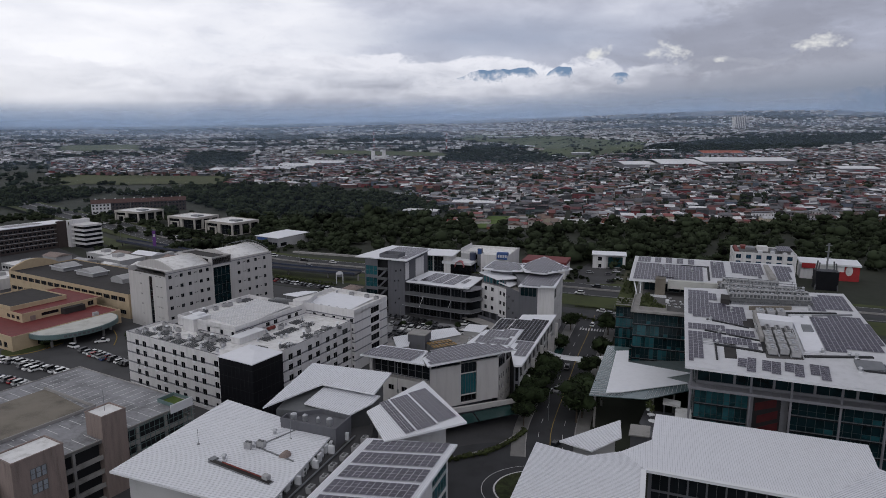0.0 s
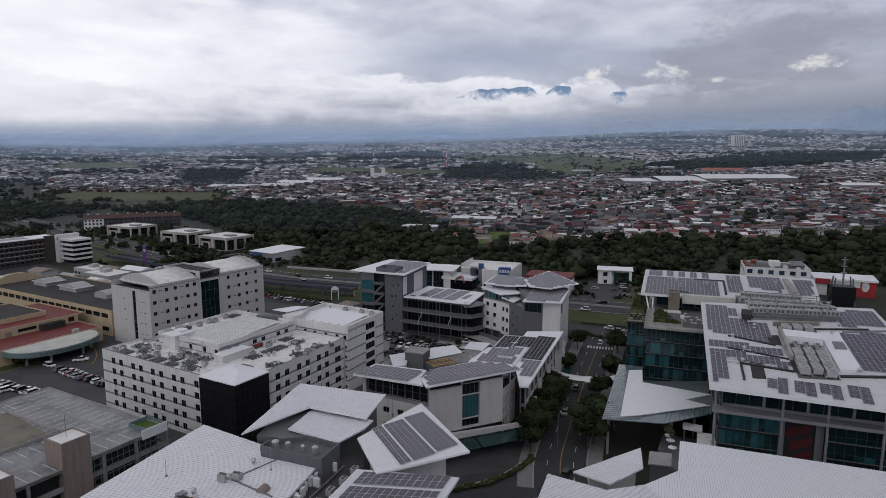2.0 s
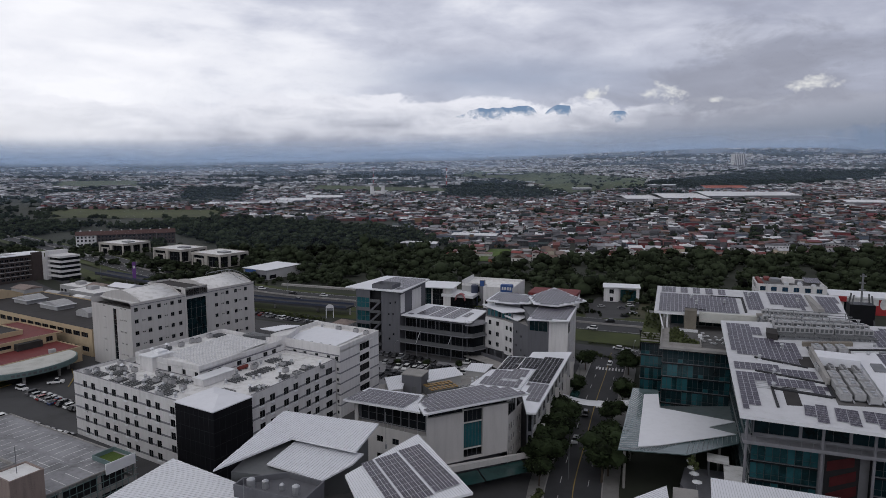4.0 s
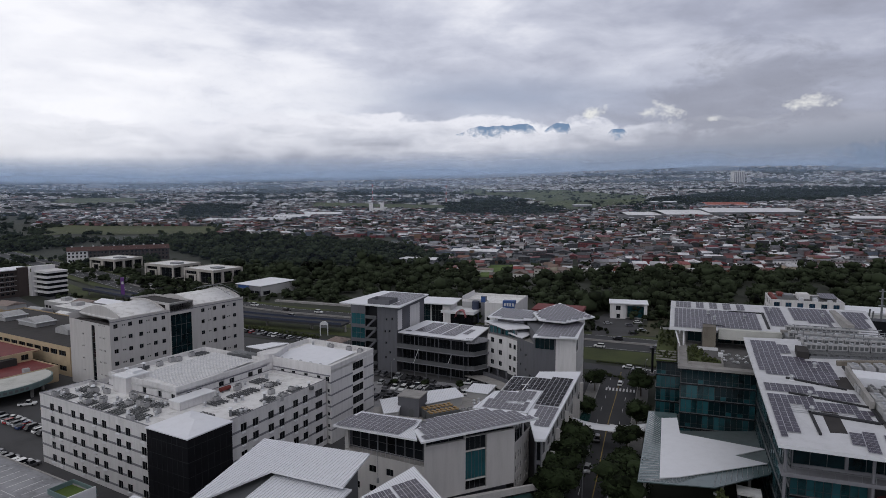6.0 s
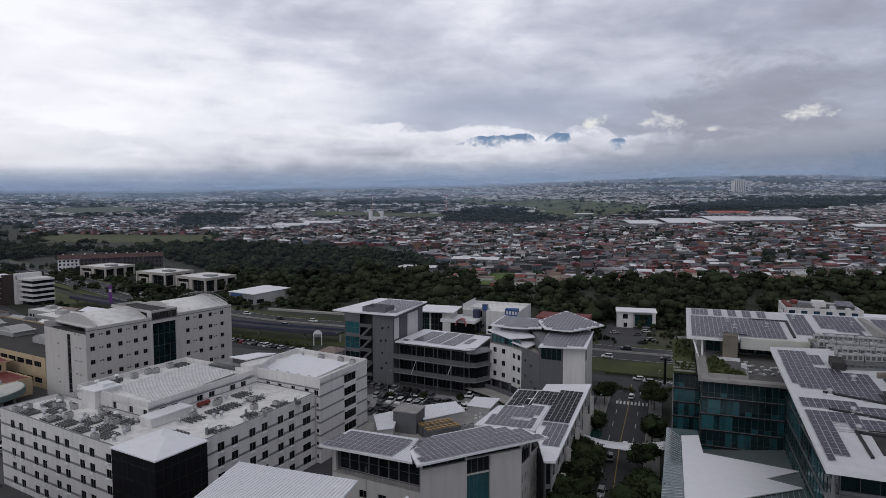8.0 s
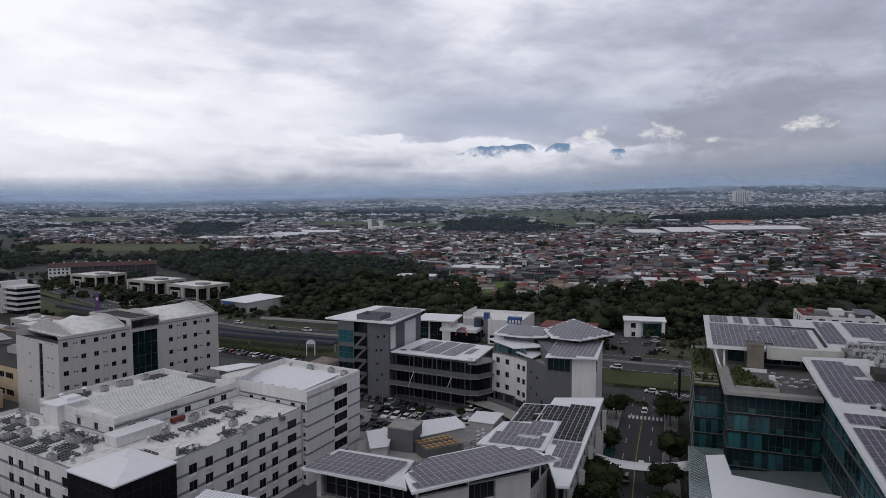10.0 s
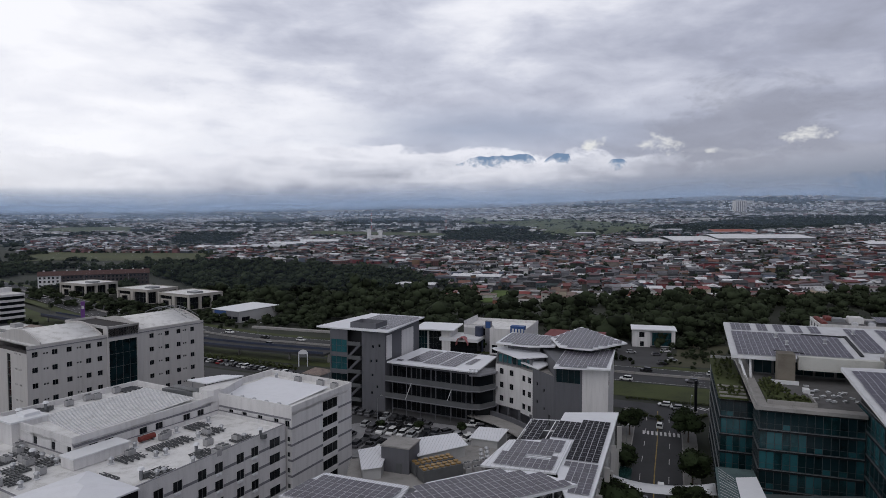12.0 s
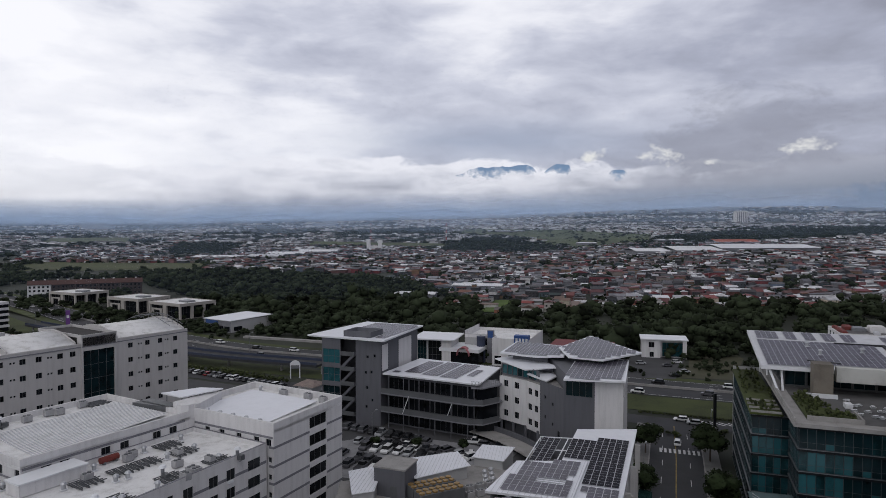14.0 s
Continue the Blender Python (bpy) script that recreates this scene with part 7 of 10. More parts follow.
facade(HN, (16, 0.6), (16, 15), 0, 10.4, wall="white_wall")
facade(HN, (12, 3), (12, 0.6), 0, 10.4, wall="white_wall")
slab_roof(HN, [(-1, -1, 10.8), (18, -1, 10.8), (18, 17, 11.0), (-1, 17, 11.0)], 0.5)
RR = thing("red_trim_house", 45, 356, 0, -20, "low building with a red parapet", "building")
bm = bmesh.new()
prism(bm, [(0, 0), (24, 0), (24, 16), (0, 16)], 0, 8)
part("wall", bm, "white_wall", RR)
bm = bmesh.new()
prism(bm, [(-0.4, -0.4), (24.4, -0.4), (24.4, 16.4), (-0.4, 16.4)], 8.0, 9.6)
part("parapet", bm, "red_roof", RR, "red parapet band")
BK = thing("white_block", 161.5, 351, 0, -20, "white five-storey block with a red-brown roof terrace", "building")
M["blue_glass"] = material("blue_tinted_glass", (0.02, 0.05, 0.09), 0.12, vary=0.25, spec=0.4, per_object=0.4)
BK.scale = (1, 1, 0.9)
BLOCK_ROWS = (1.6, 5.4, 9.2, 13.2)
facade(BK, (0, 0), (31.5, 0), 0, 17.0, [(1.4 + 5.1 * i, 4.0 + 5.1 * i, v, v + 2.5, "blue_glass", (2, 1)) for i in range(6) for v in BLOCK_ROWS], wall="white_wall")
facade(BK, (31.5, 0), (31.5, 22), 0, 17.0, [(3 + 6 * i, 5.6 + 6 * i, v, v + 2.5, "blue_glass", (2, 1)) for i in range(3) for v in BLOCK_ROWS], wall="white_wall")
facade(BK, (0, 22), (0, 0), 0, 17.0, [(3 + 6 * i, 5.6 + 6 * i, v, v + 2.5, "blue_glass", (2, 1)) for i in range(3) for v in BLOCK_ROWS], wall="white_wall")
facade(BK, (31.5, 22), (0, 22), 0, 17.0, wall="white_wall")
bm = bmesh.new()
prism(bm, [(0.3, 0.3), (31.2, 0.3), (31.2, 21.7), (0.3, 21.7)], 16.0, 16.4)
part("roof", bm, "terrace_floor", BK)
parapet(BK, [(0, 0), (31.5, 0), (31.5, 22), (0, 22)], 16.4, 0.7, 0.3)
for x0, x1, y0, y1, h, mt in ((13, 18.5, 10, 16, 2.6, "white_wall"), (7, 12, 12, 19, 1.3, "metal_grey"), (19.5, 22, 6, 12, 1.2, "metal_grey"), (1, 3, 1, 20, 1.2, "rust"), (5, 8, 15, 22, 1.4, "rust"), (13, 15, 4, 7, 1.1, "roof_aged"), (19, 21, 3, 6, 1.3, "roof_aged"), (25, 27, 2, 4, 1.0, "roof_aged"), (29, 30.5, 2, 5, 1.2, "roof_aged")):
    bm = bmesh.new()
    box(bm, x0, x1, y0, y1, 16.4, 16.4 + h)
    box(bm, x0 + 0.3, x1 - 0.3, y0 + 0.3, y1 - 0.3, 16.4 + h, 16.65 + h)
    part("roof_unit", bm, mt, BK)
solar_fill(BK.matrix_world.copy(), [(23, 8), (31, 8), (31, 20), (23, 20)], lambda x, y: 15.8 + 0.1 * (y - 8), 0, 1.0, 2.0, "solar panels on the white block's roof")
RS = thing("red_shop", 200.5, 352.5, 0, -21, "white-roofed shop with red walls", "building")
RS.scale = (0.79, 0.48, 1.25)
bm = bmesh.new()
prism(bm, [(0, 0), (36, 0), (36, 22), (0, 22)], 0, 6.6)
part("wall", bm, "white_wall", RS)
bm = bmesh.new()
prism(bm, [(22, -0.3), (36.3, -0.3), (36.3, 21), (22, 21)], 0, 6.4)
part("red_panel", bm, "red_paint", RS, "red painted wall panel")
slab_roof(RS, [(-1, -2, 7.4), (37, -2, 7.4), (37, 23, 8.2), (-1, 23, 8.2)], 0.8)
bm = bmesh.new()
box(bm, 8, 18, -0.3, -0.02, 0.2, 4.8)
part("shopfront", bm, "glass", RS)
bm = bmesh.new()
box(bm, 20, 27, -0.4, -0.02, 4.0, 6.4)
part("sign_board", bm, "white_paint", RS)
bm = bmesh.new()
box(bm, 0.5, 9, -2.3, -2.02, 5.0, 7.2)
part("fascia_sign", bm, "red_paint", RS, "red fascia sign")
bm = bmesh.new()
tube(bm, (30, -0.5, 4.6), (30, -0.32, 4.6), 2.2, 20)
part("round_sign", bm, "white_paint", RS, "round white sign")
TW = thing("dark_equipment_cage", 193.5, 325.5, 0, -21, "dark lattice antenna tower base by the road", "antenna tower")
TW.scale = (1.5, 1.3, 1.1)
for x, y in ((0, 0), (7, 0), (7, 6), (0, 6)):
    bm = bmesh.new()
    tube(bm, (x, y, 0), (x * 0.7 + 1, y * 0.7 + 1, 13), 0.25, 6)
    part("leg", bm, "frame", TW)
bm = bmesh.new()
prism(bm, [(0, 0), (7, 0), (7, 6), (0, 6)], 0, 9)
part("screen", bm, "black_panel", TW)
bm = bmesh.new()
tube(bm, (3.5, 3, 9), (3.5, 3, 22), 0.3, 8)
for z in (15, 18, 21):
    tube(bm, (2.6, 3, z), (4.4, 3, z), 0.25, 6)
part("mast", bm, "metal_grey", TW)

# ---------------------------------------------------------------- roof machines
KIT = thing("kit_store", 0, -250, -20, 0)


def hvac_unit():
    t = thing("condenser_unit", 0, 0, 0, 0, "pale grey rooftop condenser with a round fan", "air conditioner", "rooftop machines")
    bm = bmesh.new()
    box(bm, -0.8, 0.8, -0.55, 0.55, 0.15, 1.25)
    base = part("casing", bm, "plant_box", t)
    for x in (-0.38, 0.38):
        bm = bmesh.new()
        tube(bm, (x, 0, 1.25), (x, 0, 1.4), 0.32, 12)
        part("fan_guard", bm, "frame", base)
    bm = bmesh.new()
    for x in (-0.7, 0.6):
        box(bm, x, x + 0.1, -0.5, 0.5, 0, 0.15)
    part("foot", bm, "metal_grey", t)
    return t


def split_unit():
    t = thing("split_unit", 0, 0, 0, 0, "white upright air conditioner on a steel stand", "air conditioner", "split units in the service alley")
    bm = bmesh.new()
    box(bm, -0.6, 0.6, -0.25, 0.25, 0.4, 2.0)
    base = part("casing", bm, "trim_white", t)
    for z in (0.8, 1.55):
        bm = bmesh.new()
        tube(bm, (0.1, -0.25, z), (0.1, -0.31, z), 0.3, 12)
        part("fan_guard", bm, "frame", base)
    bm = bmesh.new()
    box(bm, -0.6, 0.6, -0.2, 0.2, 0, 0.4)
    part("stand", bm, "metal_grey", t)
    return t


def vent_fan():
    t = thing("exhaust_fan", 0, 0, 0, 0, "galvanised mushroom exhaust fan", "roof vent", "roof exhaust fans")
    bm = bmesh.new()
    tube(bm, (0, 0, 0), (0, 0, 0.9), 0.34, 12)
    base = part("drum", bm, "alu", t)
    bm = bmesh.new()
    tube(bm, (0, 0, 0.95), (0, 0, 1.25), 0.55, 14, 0, 0.3)
    part("cap", bm, "alu", base)
    bm = bmesh.new()
    box(bm, -0.45, 0.45, -0.45, 0.45, 0, 0.2)
    part("curb", bm, "trim_white", t)
    return t


def tall_fan():
    t = thing("exhaust_stack", 0, 0, 0, 0, "tall galvanised exhaust stack with a pale cap", "roof vent", "roof exhaust stacks")
    bm = bmesh.new()
    tube(bm, (0, 0, 0), (0, 0, 1.7), 0.3, 10)
    part("pipe", bm, "metal_grey", t)
    bm = bmesh.new()
    tube(bm, (0, 0, 1.72), (0, 0, 2.1), 0.62, 12, 0, 0.4)
    part("cap", bm, "trim_white", t)
    bm = bmesh.new()
    box(bm, 0.3, 1.4, -0.4, 0.4, 0.1, 0.95)
    part("motor_box", bm, "frame", t)
    return t


def pipe_rack():
    t = thing("pipe_rack", 0, 0, 0, 0, "dark rows of insulated refrigerant pipes on a roof", "pipes", "roof pipe racks")
    for i in range(6):
        bm = bmesh.new()
        tube(bm, (-2.4 + 0.2 * (i % 2), -1.5 + i * 0.6, 0.42), (2.4 - 0.3 * (i % 3), -1.5 + i * 0.6, 0.42), 0.09, 6)
        part("pipe", bm, "frame", t)
    for x in (-1.7, -0.6, 0.6, 1.7):
        bm = bmesh.new()
        box(bm, x - 0.07, x + 0.07, -1.8, 1.8, 0, 0.32)
        part("support", bm, "frame", t)
    return t


def ahu():
    t = thing("air_handler", 0, 0, 0, 0, "large pale air handling unit with side louvres", "air handler", "air handlers on the roof")
    bm = bmesh.new()
    box(bm, -2.2, 2.2, -1.0, 1.0, 0.22, 1.5)
    base = part("casing", bm, "plant_box", t)
    for x in (-1.7, -0.6, 0.5, 1.5):
        bm = bmesh.new()
        box(bm, x - 0.35, x + 0.35, -1.04, -1.0, 0.45, 1.3)
        part("louvre", bm, "frame", base)
    bm = bmesh.new()
    box(bm, -2.1, 2.1, -0.9, 0.9, 0, 0.22)
    part("skid", bm, "metal_grey", t)
    bm = bmesh.new()
    tube(bm, (-1.2, 0, 1.5), (-1.2, 0, 1.85), 0.45, 12)
    part("cowl", bm, "alu", t)
    bm = bmesh.new()
    tube(bm, (0.8, 0, 1.5), (0.8, 0, 1.85), 0.45, 12)
    part("cowl", bm, "alu", t)
    return t


PROTO = {"cond": hvac_unit(), "split": split_unit(), "fan": vent_fan(), "tall": tall_fan(), "rack": pipe_rack(), "ahu": ahu()}
USED = set()


def put(kind, base, x, y, z, rz=0):
    m = base @ pose(x, y, z, 0, 0, rz)
    if kind not in USED:
        USED.add(kind)
        PROTO[kind].matrix_basis = m
        return PROTO[kind]
    return copy_thing(PROTO[kind], m)


bpy.data.objects.remove(KIT)
HM = pose(-51.5, 168, 0, 0, 0, -30)
for x, y in ((-51.1, 3.7), (-42.3, 3.8), (-30.2, 3.3), (-33.8, 11.4), (-33.4, 7.2), (-22.7, 4.2), (-25.8, 11.2), (-15.2, 19.6), (-15, 25.6), (-15, 29.8), (-14.2, 36.4), (-5.2, 17.8), (-5.6, 27.6), (-5.4, 36.6), (-10.5, 11.6), (-53, 9.6), (-36.6, 4), (-19.4, 37.2), (-47.6, 7.4), (-26.8, 6.4)):
    put("rack", HM, x, y, 17.25, 0 if y < 14 else 90)
for x, y in ((-52.7, 7.2), (-47, 4.6), (-44, 6.6), (-37.5, 8.2), (-34.2, 5.4), (-28, 6.6), (-26.2, 3.4), (-26, 12), (-20.4, 6.5), (-18.8, 3.2), (-12, 22.4), (-20.2, 33), (-20, 40.6), (-4, 24), (-4.2, 17), (-16, 16.5), (-5.5, 37), (-19.6, 23.5), (-55.4, 4), (-31, 11.6)):
    put("fan", HM, x, y, 17.25, 0)
for x, y, r in ((-49, 9.6, 0), (-45.6, 10.6, 0), (-39, 5.4, 0), (-35.2, 11, 0), (-30.4, 9.4, 0), (-27.6, 9, 90), (-22, 8, 0), (-16.4, 20.4, 90), (-19.8, 30.4, 90), (-18.8, 29, 90), (-9, 31.4, 90), (-13.6, 35, 0), (-54.6, 12.4, 0), (-3.4, 30.6, 90)):
    put("cond", HM, x, y, 17.25, r)
rh = random.Random(21)
for i in range(34):
    x, y = (rh.uniform(-56, -14), rh.uniform(1.6, 12.5)) if i < 22 else (rh.uniform(-20.5, -2.5), rh.uniform(13.5, 42))
    if -47 < x < -39 and y > 8.4 or -22 < x < -15.4 and 9.4 < y < 21 or x > -14.5 and y < 11:
        continue
    put(rh.choice(("fan", "fan", "tall", "cond")), HM, x, y, 17.25, rh.choice((0, 90)))
for y in (17, 20.6, 22.4, 27, 31.4, 33, 38.2, 41):
    put(rh.choice(("cond", "rack", "tall")), HM, -47.4 + rh.uniform(-0.8, 0.8), y, 20.25, 90)
for x in (-23, -17.4, -15.8, -9, -4.4):
    put(rh.choice(("cond", "fan")), HM, x - 2.4, 66.2 + rh.uniform(-0.6, 0.6), 20.45, 0)
for x in np.arange(-21, -5, 3.6):
    put("fan", HM, x, 47.5, 20.45, 0)
LB = thing("lift_box", -51.5, 168, 17.2, -30, "white lift overrun box on the flat roof", "roof box")
bm = bmesh.new()
prism(bm, [(-46, 12.6), (-40.6, 12.6), (-40.6, 19.2), (-46, 19.2)], 0, 4.1)
part("wall", bm, "white_wall", LB)
bm = bmesh.new()
prism(bm, [(-46.2, 12.4), (-40.4, 12.4), (-40.4, 19.4), (-46.2, 19.4)], 4.1, 4.4)
prism(bm, [(-45, 15.6), (-42, 15.6), (-42, 18.6), (-45, 18.6)], 4.4, 5.0)
part("roof", bm, "trim_white", LB)
DB = thing("duct_box", -51.5, 168, 17.2, -30, "long white duct housing on the flat roof", "duct")
bm = bmesh.new()
prism(bm, [(-22.2, 11.4), (-18.4, 11.4), (-18.4, 21.6), (-22.2, 21.6)], 0.1, 2.0)
part("casing", bm, "white_wall", DB)
bm = bmesh.new()
prism(bm, [(-22.4, 11.2), (-18.2, 11.2), (-18.2, 21.8), (-22.4, 21.8)], 2.0, 2.2)
part("lid", bm, "trim_white", DB)
RP = thing("red_tank", -51.5, 168, 17.2, -30, "rust red cylindrical tank on the flat roof", "tank")
bm = bmesh.new()
tube(bm, (-21, 25.4, 0.8), (-21, 28.6, 0.8), 0.55, 12)
part("shell", bm, "rust", RP)
bm = bmesh.new()
for y in (25.9, 28):
    box(bm, -21.5, -20.5, y, y + 0.25, 0, 0.5)
part("saddle", bm, "metal_grey", RP)

# roof of the hall nearest the camera, and the service alley
HB = Matrix.Identity(4)
C20, S20 = math.cos(radians(-20)), math.sin(radians(-20))


def campus(u, v):
    """Plan point from campus coordinates (x along the short walls, y along the street)."""
    return u * C20 - v * S20, u * S20 + v * C20


for u, v in ((-74.7, 97.3), (-74.1, 103.5), (-77, 91.5)):
    x, y = campus(u, v)
    f = put("fan", HB, x, y, 20.45, 0)
for u, v in ((-75.6, 97.0), (-73.6, 98.2)):
    x, y = campus(u, v)
    put("cond", HB, x, y, 20.4, -20)
SLOT = thing("roof_gutter_duct", 0, 0, 0, 0, "gutter channel with a dark strip for its depth and a rusty pipe", "gutter")
# A dark strip laid on the rim paints the shade of a sunken channel.
for (u0, v0), (u1, v1), w, z0, z1, mt, nm in (((-79.5, 90.6), (-64, 87.7), 0.62, 20.2, 20.5, "metal_grey", "channel_rim"), ((-79.2, 90.5), (-64.2, 87.7), 0.42, 20.3, 20.56, "dark_roof", "channel_bed"), ((-79.9, 91.3), (-78.6, 91.0), 0.7, 20.2, 20.6, "metal_grey", "end_box"),
                                              ((-74.7, 97.3), (-69, 112), 0.12, 20.2, 20.62, "metal_grey", "conduit"), ((-74.5, 97.8), (-64.5, 95.4), 0.12, 20.2, 20.62, "metal_grey", "conduit"), ((-66.2, 88.6), (-65.0, 88.4), 0.5, 20.4, 21.3, "plant_box", "unit")):
    a_, b_ = Vector(campus(u0, v0)), Vector(campus(u1, v1))
    n_ = Vector((-(b_ - a_).y, (b_ - a_).x)).normalized() * w
    bm = bmesh.new()
    prism(bm, [tuple(a_ - n_), tuple(b_ - n_), tuple(b_ + n_), tuple(a_ + n_)], z0, z1)
    part(nm, bm, mt, SLOT)
bm = bmesh.new()
tube(bm, (*campus(-76.5, 90.3), 20.75), (*campus(-65.2, 88.2), 20.75), 0.14, 8)
part("pipe", bm, "rust", SLOT, "rusty pipe")
DR = thing("roof_hatch", *campus(-67.1, 96.6), 20.45, -20, "rusty half-round roof ventilator", "roof vent")
bm = bmesh.new()
n = 10
aa = [bm.verts.new((math.cos(math.pi * i / n) * 0.9, -0.8, math.sin(math.pi * i / n) * 0.9)) for i in range(n + 1)]
bb = [bm.verts.new((math.cos(math.pi * i / n) * 0.9, 0.8, math.sin(math.pi * i / n) * 0.9)) for i in range(n + 1)]
for i in range(n):
    bm.faces.new((aa[i], aa[i + 1], bb[i + 1], bb[i]))
bm.faces.new(aa)
bm.faces.new(bb[::-1])
part("hood", bm, "tan", DR)
AL = thing("service_alley", 0, 0, 0, 0, "grey plant deck between two halls", "roof deck")
al = [campus(u, v) for u, v in ((-68, 70), (-54.8, 70), (-54.8, 108), (-59.5, 119), (-66.5, 113))]
bm = bmesh.new()
prism(bm, al, 17.0, 18.0)
part("deck", bm, "asphalt_lot", AL)
bm = bmesh.new()
prism(bm, [campus(u, v) for u, v in ((-67, 70), (-55.4, 70), (-55.4, 107), (-60, 117), (-66, 112))], 0, 17.0)
part("wall", bm, "grey_wall", AL)
bm = bmesh.new()
for u in (-62.8, -60.4):
    a_, b_ = campus(u, 72), campus(u, 112)
    tube(bm, (*a_, 18.5), (*b_, 18.5), 0.18, 6)
part("pipe", bm, "metal_grey", AL)
rr = random.Random(4)
for i in range(19):
    u, v = campus(-62.4 + rr.uniform(-0.5, 0.5), 77 + i * 1.8)
    put("split", HB, u, v, 18.0, rr.choice((70, 250, 160)))
for i in range(17):
    u, v = campus(-64.6 + rr.uniform(-0.3, 0.3), 78 + i * 2.1)
    put("split", HB, u, v, 18.0, 70 + rr.uniform(-6, 6))
    if i % 2 == 0:
        u, v = campus(-58.4 + rr.uniform(-0.8, 0.8), 79 + i * 2.0)
        put("cond", HB, u, v, 18.0, 70)
    if i % 3 == 0:
        u, v = campus(-61.4, 80 + i * 2.0)
        put("split", HB, u, v, 18.0, 160)
PB = thing("plant_enclosure", 0, 0, 0, 0, "dark grey plant enclosure with tanks", "roof box")
pe = [campus(u, v) for u, v in ((-74.8, 106.6), (-61.5, 106), (-61.5, 112.5), (-69, 113.4), (-74.8, 109))]
bm = bmesh.new()
prism(bm, pe, 18, 21.6)
part("floor", bm, "grey_wall", PB)
parapet(PB, pe, 21.6, 1.0, 0.25, "grey_wall")
for u, v, s_ in ((-72.6, 108.2, 1), (-70.4, 109, 0.8), (-67.5, 109.4, 0.6), (-64.6, 109.0, 0.9)):
    bm = bmesh.new()
    x, y = campus(u, v)
    tube(bm, (x, y, 21.6), (x, y, 21.6 + 1.5 * s_), 0.7 * s_, 14)
    tube(bm, (x, y, 21.6 + 1.5 * s_), (x, y, 21.85 + 1.5 * s_), 0.7 * s_, 14, 0, 0.3 * s_)
    part("tank", bm, "alu", PB)

# machines of the glass office's roofs
RM2 = pose(57, 142.5, 0, 0, 0, -20)
for i in range(5):
    put("ahu", RM2, 14 + i * 4.6, 57.6 + i * 0.7, zs(14, 57.6) + 0.6, 8)
    put("ahu", RM2, 14 + i * 4.6, 61.8 + i * 0.7, zs(14, 61.8) + 0.6, 8)
    put("ahu", RM2, 14 + i * 4.5, 70.0, 30.05, 0)
    put("ahu", RM2, 13 + i * 4.5, 74.6, 30.05, 0)
    put("rack", RM2, 14 + i * 4.6, 54.2 + i * 0.7, zs(14, 54.2) + 0.6, 0)
for i in range(4):
    put("ahu", RM2, 14 + i * 4.4, 85.6, zn(0, 85.6) + 0.05, 0)
for i in range(6):
    put("cond", RM2, 12.6 + i * 4.2, 66.6, 30.05, 0)
    put("fan", RM2, 14.6 + i * 4.2, 78.6, 30.05, 0)
for i in range(5):
    put("cond", RM2, 13 + i * 3.0, 83, zn(0, 83) + 0.05, 0)
# three rows of air handlers in the well of the south roof
for i in range(3):
    for x_, y_ in ((19.4, 17.8), (22.0, 18.6), (24.5, 17.6)):
        put("ahu", RM2, x_, y_ + i * 4.7, zs(x_, y_ + i * 4.7) + 0.2, 90)
for i in range(3):
    put("ahu", RM2, 19.4 + i * 2.7, 44.8 + i * 0.8, zs(20, 44.8) + 0.2, 90)
for i in range(8):
    put("cond", RM2, 17.6 + (i % 4) * 2.4, 31.6 + (i // 4) * 2.2, zs(18, 32) + 0.2, 90)
for x, y in ((6, 36.6), (8, 28), (7, 20), (12, 46), (31, 21), (38, 20), (37, 12), (30, 45), (33, 52), (36.5, 20.4)):
    put("fan", RM2, x, y, zs(x, y), 0)
for x, y in ((2, 95), (-8, 98), (10, 105), (24, 102), (28.6, 96), (-6.5, 92)):
    put("fan", RM2, x, y, zn(x, y), 0)
RD = thing("roof_ducts", 57, 142.5, 0, -20, "grey roof ducts and raised roof edges", "ducts")
# wells, decks and raised roof pieces; heights over the pitched roof; thin dark_roof patches draw shadowed openings
for q, top, mt in (([(17.9, 14.4), (26.2, 15.6), (26.6, 36), (17.9, 36)], 0.12, "terrace_floor"), ([(17.9, 42.4), (26.4, 43), (27.2, 49), (17.6, 48)], 0.12, "terrace_floor"),
                   ([(18.1, 36.6), (26.4, 36.0), (26.8, 40.4), (18.1, 41.4)], 1.9, "roof_white"), ([(17.4, 24), (18.2, 24), (18.2, 44), (17.4, 44)], 1.7, "concrete"), ([(27.0, 20.4), (31.6, 21.6), (31.8, 46.6), (27.2, 45.4)], 0.5, "roof_white"),
                   ([(28.6, 33.6), (31.2, 34.0), (31.2, 38.8), (28.8, 38.4)], 0.75, "metal_grey"), ([(16.9, 48.6), (28.4, 51.8), (28.4, 53), (16.9, 49.8)], 0.9, "stained"), ([(12.2, 52.6), (33, 56.4), (33, 65.4), (12.0, 63.4)], 0.55, "metal_grey"),
                   ([(9.4, 52.2), (11.8, 51.8), (12.0, 56.4), (9.6, 57.0)], 1.6, "dark_roof"), ([(36.8, 12.4), (42.6, 13.6), (42.8, 18.4), (37.0, 18.2)], 0.45, "metal_grey"), ([(14.0, 34.4), (17.2, 34.0), (17.2, 41.4), (14.4, 40.8)], 0.06, "dark_roof"),
                   ([(8.4, 11.6), (11.2, 12.0), (11.4, 21.8), (8.6, 20.8)], 0.06, "dark_roof"), ([(33.0, 47.6), (43.6, 51.0), (43.6, 51.8), (33.0, 48.4)], 0.3, "metal_grey")):
    bm = bmesh.new()
    prism(bm, q, [zs(x, y) - 0.4 for x, y in q], [zs(x, y) + top for x, y in q])
    part("plant_deck", bm, mt, RD)
